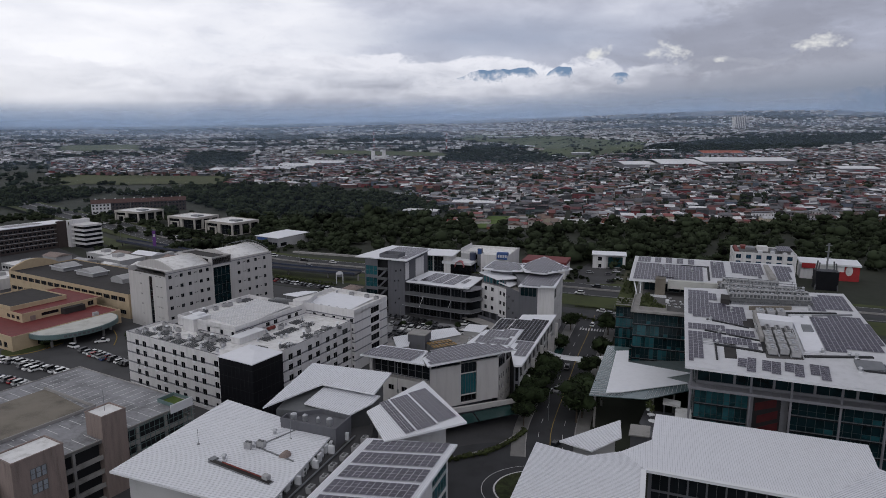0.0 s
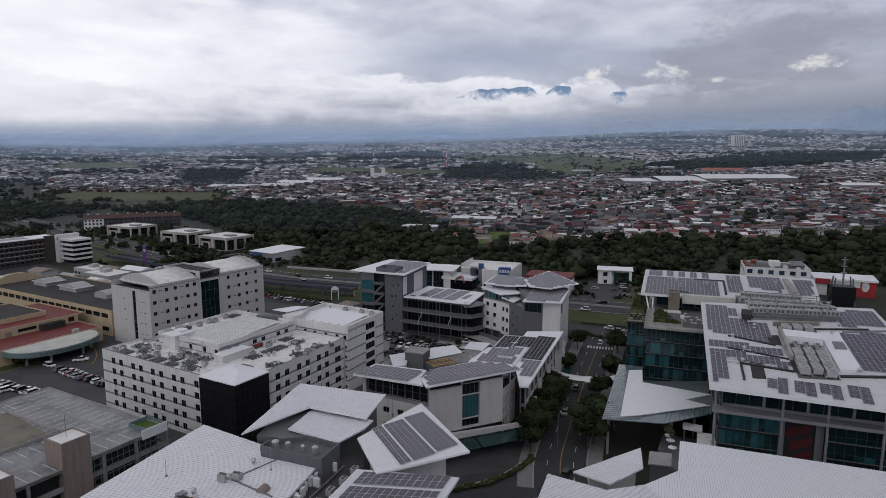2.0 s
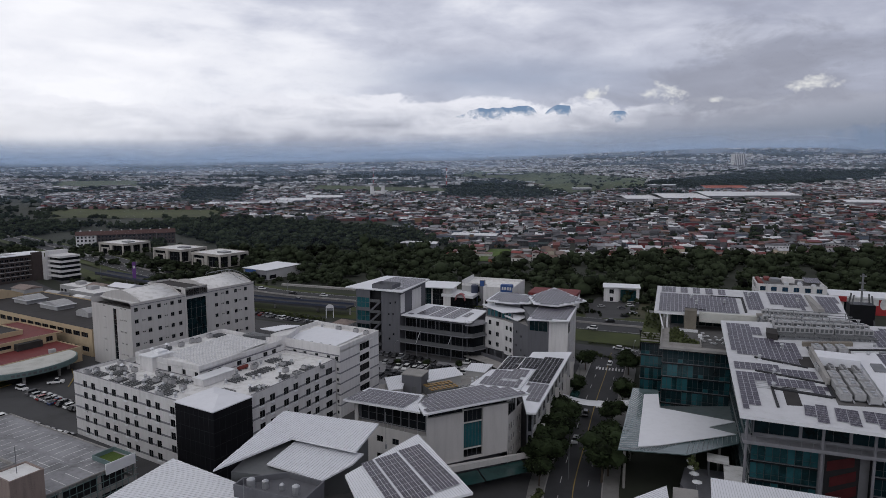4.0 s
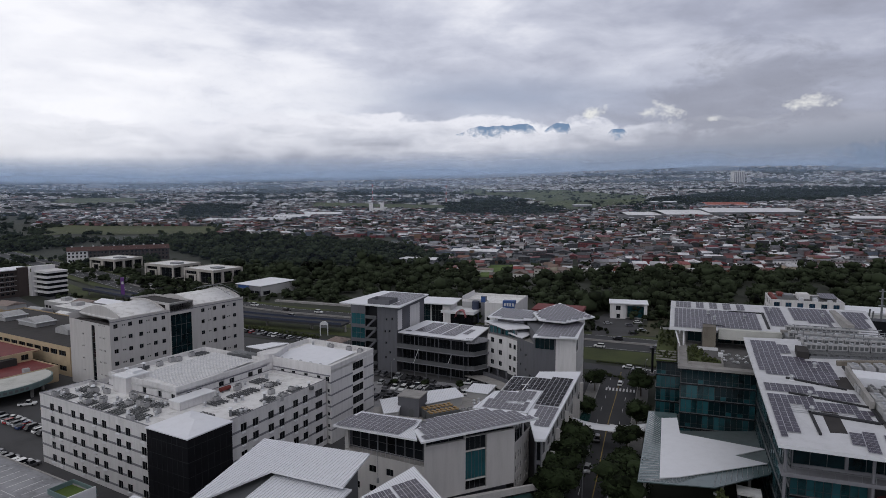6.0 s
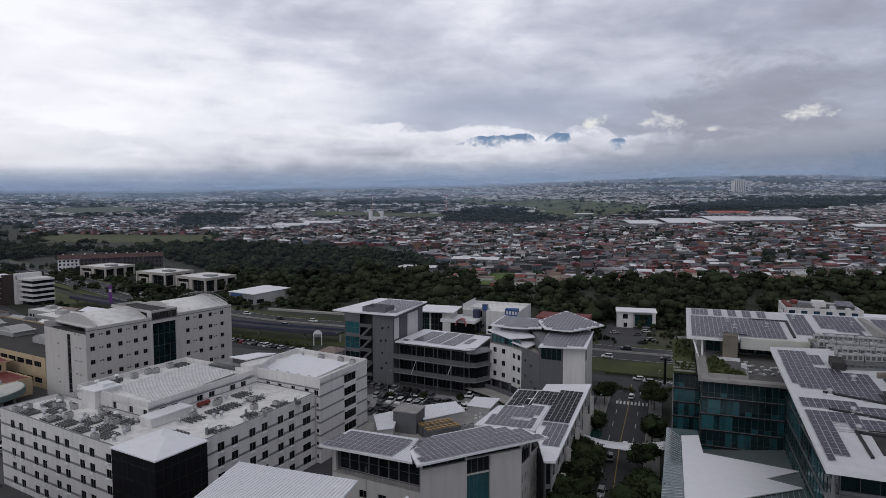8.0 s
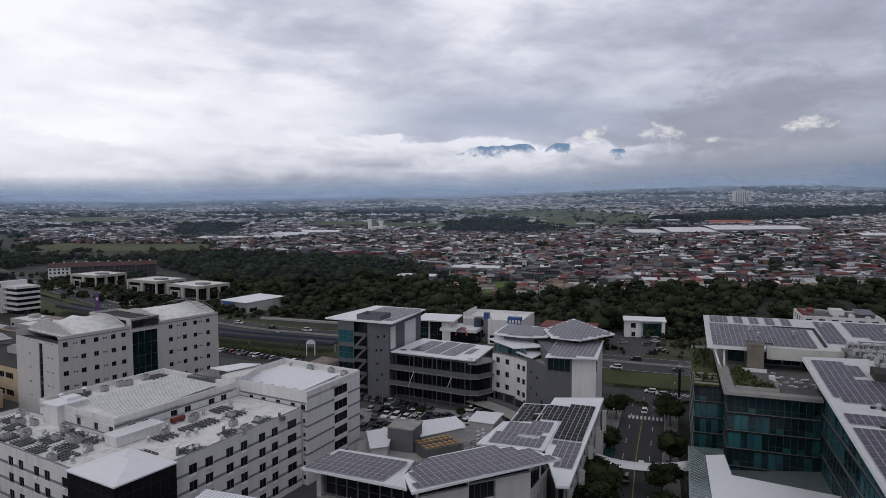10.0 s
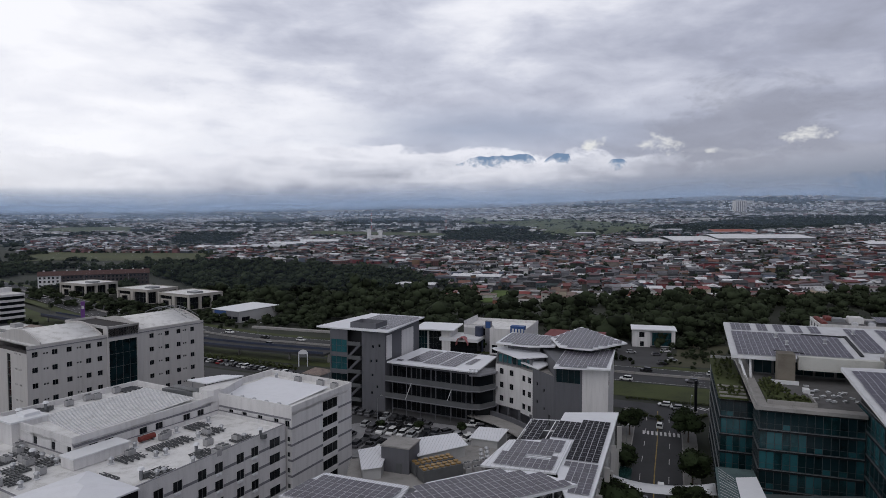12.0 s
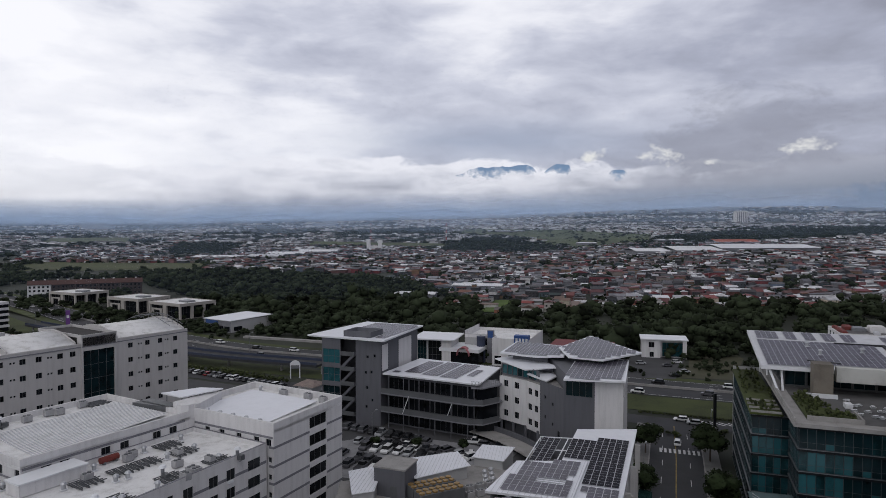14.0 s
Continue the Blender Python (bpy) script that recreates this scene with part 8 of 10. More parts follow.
for x0, x1, y0, y1, z0, z1, mt in ((10.6, 35.6, 66.2, 80.8, 27, 30.0, "metal_grey"), (-6, 10, 79.4, 81.1, 27.0, 29.9, "stained_top"), (10, 20, 81.6, 82.6, 29.2, 30.4, "concrete"), (27.0, 28.6, 86, 109, 29.6, 32.2, "concrete")):
    bm = bmesh.new()
    box(bm, x0, x1, y0, y1, z0, z1)
    part("plant_deck", bm, mt, RD)
# steel frames and pipes over the machines
for y_, z_ in ((59.8, 34.0), (64.2, 34.2), (72.2, 33.2), (77.0, 33.0)):
    for x0 in (12.5, 19, 25.5, 32):
        bm = bmesh.new()
        tube(bm, (x0, y_, 29.8), (x0, y_, z_), 0.1, 6)
        part("frame_post", bm, "metal_grey", RD)
    bm = bmesh.new()
    tube(bm, (12.0, y_, z_), (32.6, y_, z_), 0.12, 6)
    part("frame_beam", bm, "metal_grey", RD)
for x_ in (20.7, 23.3, 26.0):
    bm = bmesh.new()
    tube(bm, (x_, 15, zs(x_, 15) + 0.6), (x_, 34, zs(x_, 34) + 0.6), 0.16, 8)
    part("duct_pipe", bm, "alu", RD)
# dark cable trays and channels along the solar fields
for (x0, y0), (x1, y1), zf, w_ in (((25.6, 48.2), (39.7, 51.6), zs, 0.5), ((25.8, 17.3), (41.7, 21.3), zs, 0.6), ((5.0, 37.6), (15.6, 33.6), zs, 0.35), ((4.3, 28.9), (17.6, 24.9), zs, 0.3), ((6.4, 19.6), (17.5, 17.6), zs, 0.5), ((17.8, 17.6), (18.0, 48), zs, 0.4),
                                (((6.6), 20), (6.6, 10), zs, 0.3), ((38.2, 12.6), (38.2, 19), zs, 0.4), ((38.2, 12.6), (45, 12.4), zs, 0.4), ((7.6, 86), (7.6, 102), zn, 0.45), ((-2, 101.6), (7.6, 101.6), zn, 0.35), ((-10, 86.4), (-4, 85.4), zn, 0.3)):
    a_, b_ = Vector((x0, y0)), Vector((x1, y1))
    n_ = Vector((-(b_ - a_).y, (b_ - a_).x)).normalized() * w_ * 0.75
    q_ = [tuple(a_ - n_), tuple(b_ - n_), tuple(b_ + n_), tuple(a_ + n_)]
    bm = bmesh.new()
    prism(bm, q_, [zf(*p) - 0.1 for p in q_], [zf(*p) + 0.32 for p in q_])
    part("cable_tray", bm, "dark", RD, "dark cable tray")
TB = None


def terrace_table(x, y, z, rz):
    global TB
    if TB is None:
        TB = thing("terrace_table", 0, 0, 0, 0, "white terrace table with two benches", "table", "tables on the roof terrace")
        bm = bmesh.new()
        box(bm, -0.9, 0.9, -0.4, 0.4, 0.7, 0.76)
        part("tabletop", bm, "trim_white", TB)
        for s in (-0.75, 0.75):
            bm = bmesh.new()
            box(bm, -0.8, 0.8, s - 0.16, s + 0.16, 0.4, 0.46)
            part("bench", bm, "trim_white", TB)
        for s in (-0.6, 0.6):
            bm = bmesh.new()
            box(bm, s - 0.05, s + 0.05, -0.7, 0.7, 0, 0.7)
            part("leg", bm, "alu", TB)
        TB.matrix_basis = RM2 @ pose(x, y, z, 0, 0, rz) @ Matrix.Scale(0.55, 4)
        return
    copy_thing(TB, RM2 @ pose(x, y, z, 0, 0, rz))


for i in range(16):
    terrace_table(-5.0 + (i % 5) * 1.7 + 0.5 * math.sin(i * 2.1), 65.4 + (i // 5) * 3.4 + 0.6 * math.cos(i * 1.7), 24.14, (i * 37) % 180)
CH = thing("chiller_bank", -0.6, 213.6, 6, 27, "air-cooled chiller bank with rows of copper fans", "chiller")
for k in range(2):
    bm = bmesh.new()
    box(bm, -4.6, 4.6, -3.4 + 3.6 * k, -0.4 + 3.6 * k, 0.2, 2.6)
    part("casing", bm, "frame", CH)
    for i in range(7):
        for j in range(2):
            bm = bmesh.new()
            tube(bm, (-4.0 + i * 1.33, -2.6 + 1.4 * j + 3.6 * k, 2.6), (-4.0 + i * 1.33, -2.6 + 1.4 * j + 3.6 * k, 2.85), 0.55, 10)
            part("fan", bm, "copper", CH)
for i in range(6):
    put("cond", HB, 6 + (i % 3) * 2.0, 214 + (i // 3) * 3 + (i % 3), 6.0, 30)
    put("fan", HB, 9.5 + (i % 2) * 1.4, 220 + i * 1.3, 6.0, 0)


# ---------------------------------------------------------------- cars
def make_car(colour, kind="car"):
    t = thing("car" if kind != "pickup" else "pickup_truck", 0, 0, 0, 0, {"car": "%s parked hatchback car", "suv": "%s sport utility car", "pickup": "%s pickup truck with an open bed"}[kind] % colour + " on asphalt", "car", "cars")
    L, W, H, hb = {"car": (4.2, 1.75, 1.48, 0.85), "suv": (4.7, 1.9, 1.78, 1.0), "pickup": (5.2, 1.9, 1.8, 1.05)}[kind]
    bm = bmesh.new()
    prof = [(-L / 2, 0.3), (L / 2, 0.3), (L / 2, hb * 0.78), (L / 2 - 0.25, hb * 0.92), (L * 0.22, hb), (-L / 2 + 0.1, hb), (-L / 2, hb * 0.8)]
    a, b = [bm.verts.new((x, -W / 2, z)) for x, z in prof], [bm.verts.new((x, W / 2, z)) for x, z in prof]
    for i in range(len(prof)):
        j = (i + 1) % len(prof)
        bm.faces.new((a[i], a[j], b[j], b[i]))
    bm.faces.new(a)
    bm.faces.new(b[::-1])
    bmesh.ops.bevel(bm, geom=[e for e in bm.edges if abs(e.verts[0].co.y - e.verts[1].co.y) < 0.01], offset=0.07, segments=1, affect="EDGES")
    part("body", bm, "car_" + colour, t)
    x0, x1 = (-L / 2 + 0.25, L * 0.2) if kind != "pickup" else (-L * 0.1, L * 0.2)
    gl, rf = bmesh.new(), bmesh.new()
    for bm_, ins, z0, z1 in ((gl, 0.0, hb, H - 0.08), (rf, 0.0, H - 0.08, H)):
        k0, k1 = (0.0, 0.45) if bm_ is gl else (0.45, 0.5)
        lo = [(x0 + k0 * 0.7, -W / 2 + 0.08 + k0 * 0.3), (x1 + 0.3 - k0 * 1.2, -W / 2 + 0.08 + k0 * 0.3), (x1 + 0.3 - k0 * 1.2, W / 2 - 0.08 - k0 * 0.3), (x0 + k0 * 0.7, W / 2 - 0.08 - k0 * 0.3)]
        hi = [(x0 + k1 * 0.7, -W / 2 + 0.08 + k1 * 0.3), (x1 + 0.3 - k1 * 1.2, -W / 2 + 0.08 + k1 * 0.3), (x1 + 0.3 - k1 * 1.2, W / 2 - 0.08 - k1 * 0.3), (x0 + k1 * 0.7, W / 2 - 0.08 - k1 * 0.3)]
        v0, v1 = [bm_.verts.new((x, y, z0)) for x, y in lo], [bm_.verts.new((x, y, z1)) for x, y in hi]
        for i in range(4):
            j = (i + 1) % 4
            bm_.faces.new((v0[i], v0[j], v1[j], v1[i]))
        bm_.faces.new(v1)
    part("glazing", gl, "glass", t, "dark tinted windows")
    part("roof", rf, "car_" + colour, t)
    if kind == "pickup":
        bm = bmesh.new()
        box(bm, -L / 2 + 0.15, -L * 0.12, -W / 2 + 0.15, W / 2 - 0.15, hb - 0.02, hb + 0.01)
        part("bed", bm, "dark", t)
    for x in (-L * 0.31, L * 0.31):
        for y in (-W / 2 + 0.1, W / 2 - 0.1):
            bm = bmesh.new()
            tube(bm, (x, y - 0.11, 0.32), (x, y + 0.11, 0.32), 0.32, 10)
            part("wheel", bm, "tyre", t)
    return t


CARS, car_used = {}, set()
rc = random.Random(11)
MIX = ["white"] * 5 + ["silver"] * 3 + ["black"] * 4 + ["grey"] * 4 + ["red", "blue"]


def park(x, y, rz, colour=None, kind=None, z=0.02):
    colour = colour or rc.choice(MIX)
    kind = kind or rc.choice(["car", "car", "suv", "suv", "pickup"] if colour != "red" else ["car"])
    m = pose(x, y, z, 0, 0, rz + rc.uniform(-2, 2))
    if (colour, kind) not in CARS:
        CARS[colour, kind] = make_car(colour, kind)
        CARS[colour, kind].matrix_basis = m
        return
    copy_thing(CARS[colour, kind], m)


DARK_MIX = ["black"] * 6 + ["grey"] * 6 + ["silver"] * 2 + ["white"] * 3 + ["blue"]


def row(p, q, n, rz, skip=0.08, mix=None):
    for i in range(n):
        if rc.random() < skip:
            continue
        s = i / max(1, n - 1)
        park(p[0] + (q[0] - p[0]) * s + rc.uniform(-0.15, 0.15), p[1] + (q[1] - p[1]) * s + rc.uniform(-0.2, 0.2), rz, rc.choice(mix) if mix else None)


row((-134, 229.2), (-110.5, 215.6), 10, 60, 0.05)
row((-152, 218.4), (-122.5, 204.5), 13, 60, 0.0)
row((-120, 203.4), (-103, 194.8), 8, 60, 0.0)
row((-158, 207.4), (-128, 193.5), 13, 60, 0.0)
row((-126, 192.6), (-112, 185.8), 6, 60, 0.0)
row((-128, 225), (-112, 216), 6, 60, 0.1)
row((-146, 213.2), (-140, 210), 3, 60)
row((-172, 226), (-153, 217), 8, 60, 0.2)
park(-140.5, 233.5, -25, "white")
park(-133, 240, 20, "white", "pickup")
row((-99.2, 347.6), (-57.4, 323.8), 17, 62)
row((-130, 352), (-104, 341), 9, 62, 0.2)
row((-26.5, 276), (-3.5, 263.2), 10, 70, 0.04, DARK_MIX)
row((-21.5, 264), (-1, 256), 9, 70, 0.04, DARK_MIX)
row((-24.5, 254.5), (-12.5, 246.6), 6, 70, 0.04, DARK_MIX)
row((-22, 247), (-12, 241), 4, 70, 0.04, DARK_MIX)
row((-19.4, 258.9), (1, 250.6), 8, 250, 0.1, DARK_MIX)
row((2, 257), (8, 251.5), 3, 40, 0.04, DARK_MIX)
row((9, 263), (18, 257), 4, -10, 0.04, DARK_MIX)
park(7.6, 252.4, 0, "white", "pickup")
park(13.4, 248.8, 20, "black", "suv")
for x, y, r, c in ((-205, 487, 138, "white"), (-174, 451, -40, "white"), (-240, 507, 138, "silver"), (-111, 413.4, -25, "white"), (-82, 381, 155, "silver"), (-69, 392, -24, "white"), (80.7, 329.3, 158, "black"), (69, 316, 158, "white"), (92, 312, 158, "grey"), (104, 322, -22, "white"), (-130, 411, 140, "grey"), (-300, 560, 138, "white"), (-340, 603, 138, "black"), (-20, 371, 157, "grey"), (150, 289, 158, "silver"), (-88, 397, -24, "black")):
    park(x, y, r, c, "suv", 0.07)
for x, y, r, c in ((91, 341, 10, "black"), (97.5, 347.5, 12, "silver"), (85, 364, 0, "silver"), (94.5, 359, 5, "grey"), (101, 366, 5, "white"), (72, 283, 160, "white"), (74.5, 279.5, 160, "silver"), (63.2, 262, 68, "white"), (48.8, 219, 250, "white"), (36.0, 193, 250, "silver"), (43.0, 212, 250, "black"), (29.5, 157, 60, "black")):
    park(x, y, r, c, "car", 0.06)

# ---------------------------------------------------------------- signs, posts, markings
PS = thing("purple_sign_pylon", -195, 426, 0, 30, "tall purple advertising pylon", "sign")
bm = bmesh.new()
box(bm, -1.0, 1.0, -0.4, 0.4, 3, 15)
part("panel", bm, "purple_paint", PS)
bm = bmesh.new()
box(bm, -0.6, 0.6, -0.46, -0.4, 11, 12.6)
part("emblem", bm, "white_paint", PS)
bm = bmesh.new()
tube(bm, (0, 0, 0), (0, 0, 3), 0.5, 10)
part("post", bm, "metal_grey", PS)
AS = thing("arched_road_sign", -56, 337.8, 0, 8, "white arched road sign with a grey board", "sign")
for x in (-2.4, 2.4):
    bm = bmesh.new()
    tube(bm, (x, 0, 0), (x, 0, 8), 0.3, 8)
    part("post", bm, "trim_white", AS)
bm = bmesh.new()
for i in range(10):
    a0, a1 = math.pi * i / 10, math.pi * (i + 1) / 10
    prism(bm, [(2.7 * math.cos(a1), -0.2), (2.7 * math.cos(a0), -0.2), (2.7 * math.cos(a0), 0.2), (2.7 * math.cos(a1), 0.2)], [7.0] * 4, [7.2 + 2.4 * math.sin(a1), 7.2 + 2.4 * math.sin(a0), 7.2 + 2.4 * math.sin(a0), 7.2 + 2.4 * math.sin(a1)])
part("arch", bm, "trim_white", AS)
bm = bmesh.new()
box(bm, -2.1, 2.1, -0.1, 0.1, 5.2, 6.8)
part("board", bm, "metal_grey", AS)
AS.scale = (0.72, 0.72, 0.72)
KP = thing("parking_kiosk", -46, 318, 0, -25, "small kiosk under a faded pink roof", "kiosk")
bm = bmesh.new()
prism(bm, [(-3, -3), (3, -3), (3, 3), (-3, 3)], 0, 2.6)
part("wall", bm, "white_wall", KP)
bm = bmesh.new()
v0 = [bm.verts.new(p) for p in ((-4.4, -4.4, 2.6), (4.4, -4.4, 2.6), (4.4, 4.4, 2.6), (-4.4, 4.4, 2.6), (-1.5, 0, 4.2), (1.5, 0, 4.2))]
for q in ((0, 1, 5, 4), (1, 2, 5), (2, 3, 4, 5), (3, 0, 4), (3, 2, 1, 0)):
    bm.faces.new([v0[i] for i in q])
part("roof", bm, "tan", KP, "faded pink hipped roof")
PO = thing("black_pillar", 79.2, 276.5, 0, 0, "slim black sign pillar beside the street", "pillar")
bm = bmesh.new()
box(bm, -0.35, 0.35, -0.35, 0.35, 0, 10)
part("shaft", bm, "black_panel", PO)
bm = bmesh.new()
box(bm, -0.6, 0.6, -0.6, 0.6, 0, 0.4)
part("base", bm, "concrete", PO)
LP = None
for x, y in ((-89.8, 391.3), (-150, 428), (-1.3, 279), (8, 270), (-18, 262), (54, 307), (110, 288), (-118, 352), (30, 172), (46, 236), (72, 262), (-240, 470)):
    if LP is None:
        LP = thing("street_lamp", x, y, 0, 60, "grey steel street lamp with one arm", "street lamp", "street lamps")
        bm = bmesh.new()
        tube(bm, (0, 0, 0), (0, 0, 8.5), 0.12, 8, 0, 0.07)
        part("pole", bm, "metal_grey", LP)
        bm = bmesh.new()
        tube(bm, (0, 0, 8.4), (1.8, 0, 8.9), 0.05, 6)
        arm_ = part("arm", bm, "metal_grey", LP)
        bm = bmesh.new()
        box(bm, 1.5, 2.3, -0.15, 0.15, 8.82, 8.98)
        part("lamp_head", bm, "alu", arm_)
    else:
        copy_thing(LP, pose(x, y, 0, 0, 0, 60))
# elevated ramp beside the highway
RAMP = smooth_line([(-230, 452), (-150, 398), (-104, 367), (-47, 345)])
band("road_bridge", RAMP, 8.5, 4.2, "asphalt", label="low concrete road bridge with a blue railing", category="bridge", thick=0.9, kind="structure")
for s in (-1, 1):
    band("bridge_railing", RAMP, 0.15, 5.2, "rail_blue", off=s * 4.1, thick=1.0, label="dark blue bridge railing", category="railing", kind="structure")
for i in range(0, len(RAMP), 3):
    p = RAMP[i]
    bm = bmesh.new()
    tube(bm, (p[0], p[1], 0), (p[0], p[1], 3.3), 0.5, 10)
    tagged(part("bridge_pier", bm, "concrete", None), "round concrete bridge pier on grass", "pier", "bridge piers", "structure")
FB = [(-96, 404), (-50, 388)]
band("footbridge", FB, 2.2, 5.4, "concrete", label="concrete footbridge over the highway verge", category="footbridge", thick=1.0, kind="structure")

# road markings
for k in range(9):
    bm = bmesh.new()
    x = -4.6 + k * 1.15
    box(bm, x, x + 0.6, -1.6, 1.6, 0.056, 0.062)
    tagged(part("crossing_bar", bm, "white_paint", None, m=pose(61.4, 256.6, 0, 0, 0, -18)), "worn white crossing bar", "road marking", "crossing bars", "structure")
for k in range(11):
    bm = bmesh.new()
    box(bm, -0.22, 0.22, -2.6, 2.6, 0.062, 0.068)
    tagged(part("hatching_bar", bm, "white_paint", None, m=pose(72 + k * 2.4, 283.5 - k * 0.85, 0, 0, 0, 35)), "white hatching bar on the road", "road marking", "hatching bars", "structure")
dashes = []
for off in (-3.2, 3.2):
    for s in range(0, len(STREET) - 4, 3):
        dashes.append((STREET[s], STREET[s + 1], 0.14, 0.056, off))
for off in (-8.3, -4.9, 4.9, 8.3):
    for s in range(8, len(HIGHWAY) - 2, 1):
        a_, b_ = Vector(HIGHWAY[s]), Vector(HIGHWAY[s + 1])
        n_ = int((b_ - a_).length / 12)
        for k in range(n_):
            if abs(a_.x) > 320:
                continue
            p, q = a_.lerp(b_, k / n_), a_.lerp(b_, (k + 0.35) / n_)
            dashes.append((tuple(p), tuple(q), 0.18, 0.075, off))
bm = bmesh.new()
for p, q, w, z, off in dashes:
    p, q = Vector(p), Vector(q)
    n_ = Vector((-(q - p).y, (q - p).x)).normalized()
    bm.faces.new([bm.verts.new((*v, z)) for v in (p + n_ * (off - w / 2), q + n_ * (off - w / 2), q + n_ * (off + w / 2), p + n_ * (off + w / 2))])
tagged(part("lane_dashes", bm, "white_paint", None), "broken white lane lines on the asphalt", "road marking", "", "stuff")
HEDGE = smooth_line([(22.5, 166), (21.8, 163.6), (14, 155), (3, 149.6), (-3, 149)])
band("kerb", HEDGE, 0.4, 0.2, "concrete", off=-1.5, thick=0.25, label="grey kerb round the turning place", category="kerb", kind="structure")
bm = bmesh.new()
for r0, r1 in ((13.2, 13.35), (10.2, 10.6)):
    n = 36
    a = [(22 + r0 * math.cos(t_), 136 + r0 * 0.82 * math.sin(t_)) for t_ in np.linspace(0, 2 * math.pi, n)]
    b = [(22 + r1 * math.cos(t_), 136 + r1 * 0.82 * math.sin(t_)) for t_ in np.linspace(0, 2 * math.pi, n)]
    va, vb = [bm.verts.new((*p, 0.045)) for p in a], [bm.verts.new((*p, 0.045)) for p in b]
    for i in range(n - 1):
        bm.faces.new((va[i], vb[i], vb[i + 1], va[i + 1]))
tagged(part("roundabout_lines", bm, "white_paint", None), "worn white lines of the turning place", "road marking", "", "structure")

# garage deck: stall lines, ramp, screen
GM = pose(-63.5, 153, 0, 0, 0, -30)
bm = bmesh.new()
for (x0, y0), n, dx, dy, lx, ly in (((-46, -2), 16, 2.7, 0, 0, -5), ((-44, -8.6), 14, 2.7, 0, 0, -4.6), ((-38, -13.6), 9, 2.7, 0, 0, -4.6), ((-6, -8), 22, 0, -2.7, 5, 0), ((-16, -8), 20, 0, -2.7, 4.6, 0), ((-16.6, -20), 15, 0, -2.7, -5, 0), ((-40, -12), 18, 0, -2.7, -5.5, 0)):
    for k in range(n):
        x, y = x0 + k * dx, y0 + k * dy
        box(bm, min(x, x + lx) - 0.07, max(x, x + lx) + 0.07, min(y, y + ly) - 0.07, max(y, y + ly) + 0.07, 14.005, 14.012)
tagged(part("stall_lines", bm, "white_paint", None, m=GM), "worn white parking stall lines on the garage deck", "road marking", "", "stuff")
GS = thing("garage_ramp", -63.5, 153, 0, -30, "ramp with a stained brown surface and low walls", "ramp")
bm = bmesh.new()
prism(bm, [(-40, -38), (-17.6, -38), (-17.6, -16), (-40, -14)], 14.0, 14.03)
part("surface", bm, "stained", GS)
bm = bmesh.new()
box(bm, -40, -17.6, -14.4, -14.1, 14.03, 14.75)
box(bm, -17.8, -17.5, -38, -14.4, 14.03, 14.75)
part("wall", bm, "concrete", GS)
SC = thing("green_screen", -63.5, 153, 0, -30, "pale green trellis screen on the garage front", "screen")
for k in range(14):
    bm = bmesh.new()
    box(bm, 0.4, 0.5, -17.5 + k * 1.3, -17.42 + k * 1.3, 1, 14.2)
    part("upright", bm, "teal_paint", SC)
for k in range(9):
    bm = bmesh.new()
    box(bm, 0.42, 0.52, -17.5, 0.4, 2 + k * 1.45, 2.1 + k * 1.45)
    part("rail", bm, "teal_paint", SC)
SB = thing("garage_sign", -63.5, 153, 0, -30, "white sign board at the deck corner over a green planter", "sign")
bm = bmesh.new()
box(bm, 0.5, 0.75, -6.5, -0.2, 13.4, 15.6)
part("board", bm, "trim_white", SB)
bm = bmesh.new()
for x0, x1, y0, y1 in ((-7, 0.4, -4.6, -4.45), (-7, 0.4, 0.05, 0.2), (-7, -6.85, -4.45, 0.05), (0.25, 0.4, -4.45, 0.05)):
    box(bm, x0, x1, y0, y1, 14.02, 15.0)
part("planter", bm, "teal_paint", SB)
bm = bmesh.new()
box(bm, -6.85, 0.25, -4.45, 0.05, 14.02, 14.12)
part("planter_bed", bm, "lawn_bright", SB, "green planted bed")
for (x, y), h in ((campus(-70, 103), 26), (campus(-86, 95), 23.5), (campus(-60, 133), 27)):
    m_ = thing("antenna_mast", x, y, 20, 0, "thin steel antenna mast on a roof", "antenna", "antenna masts")
    bm = bmesh.new()
    tube(bm, (0, 0, 0), (0, 0, h - 20), 0.05, 5)
    part("mast", bm, "metal_grey", m_)
    bm = bmesh.new()
    box(bm, -0.2, 0.2, -0.2, 0.2, -0.3, 0.5)
    part("foot", bm, "metal_grey", m_)
m_ = thing("antenna_mast", -76, 136, 19.3, 0, "thin steel antenna mast on a roof", "antenna", "antenna masts")
bm = bmesh.new()
tube(bm, (0, 0, 0), (0, 0, 5), 0.06, 5)
part("mast", bm, "metal_grey", m_)

# ---------------------------------------------------------------- vegetation and far town
def mesh_arrays(name, V, T, mats, mi=None, smooth=False):
    """A mesh from arrays of places and triangles."""
    mesh = bpy.data.meshes.new(name)
    nv, nt_ = len(V), len(T)
    mesh.vertices.add(nv)
    mesh.vertices.foreach_set("co", np.asarray(V, np.float32).ravel())
    mesh.loops.add(nt_ * 3)
    mesh.loops.foreach_set("vertex_index", np.asarray(T, np.int32).ravel())
    mesh.polygons.add(nt_)
    mesh.polygons.foreach_set("loop_start", np.arange(0, nt_ * 3, 3, dtype=np.int32))
    mesh.polygons.foreach_set("use_smooth", np.full(nt_, smooth, dtype=bool))
    if mi is not None:
        mesh.polygons.foreach_set("material_index", np.asarray(mi, np.int32))
    for k in mats:
        mesh.materials.append(M[k])
    mesh.update(calc_edges=True)
    mesh.validate()
    return mesh


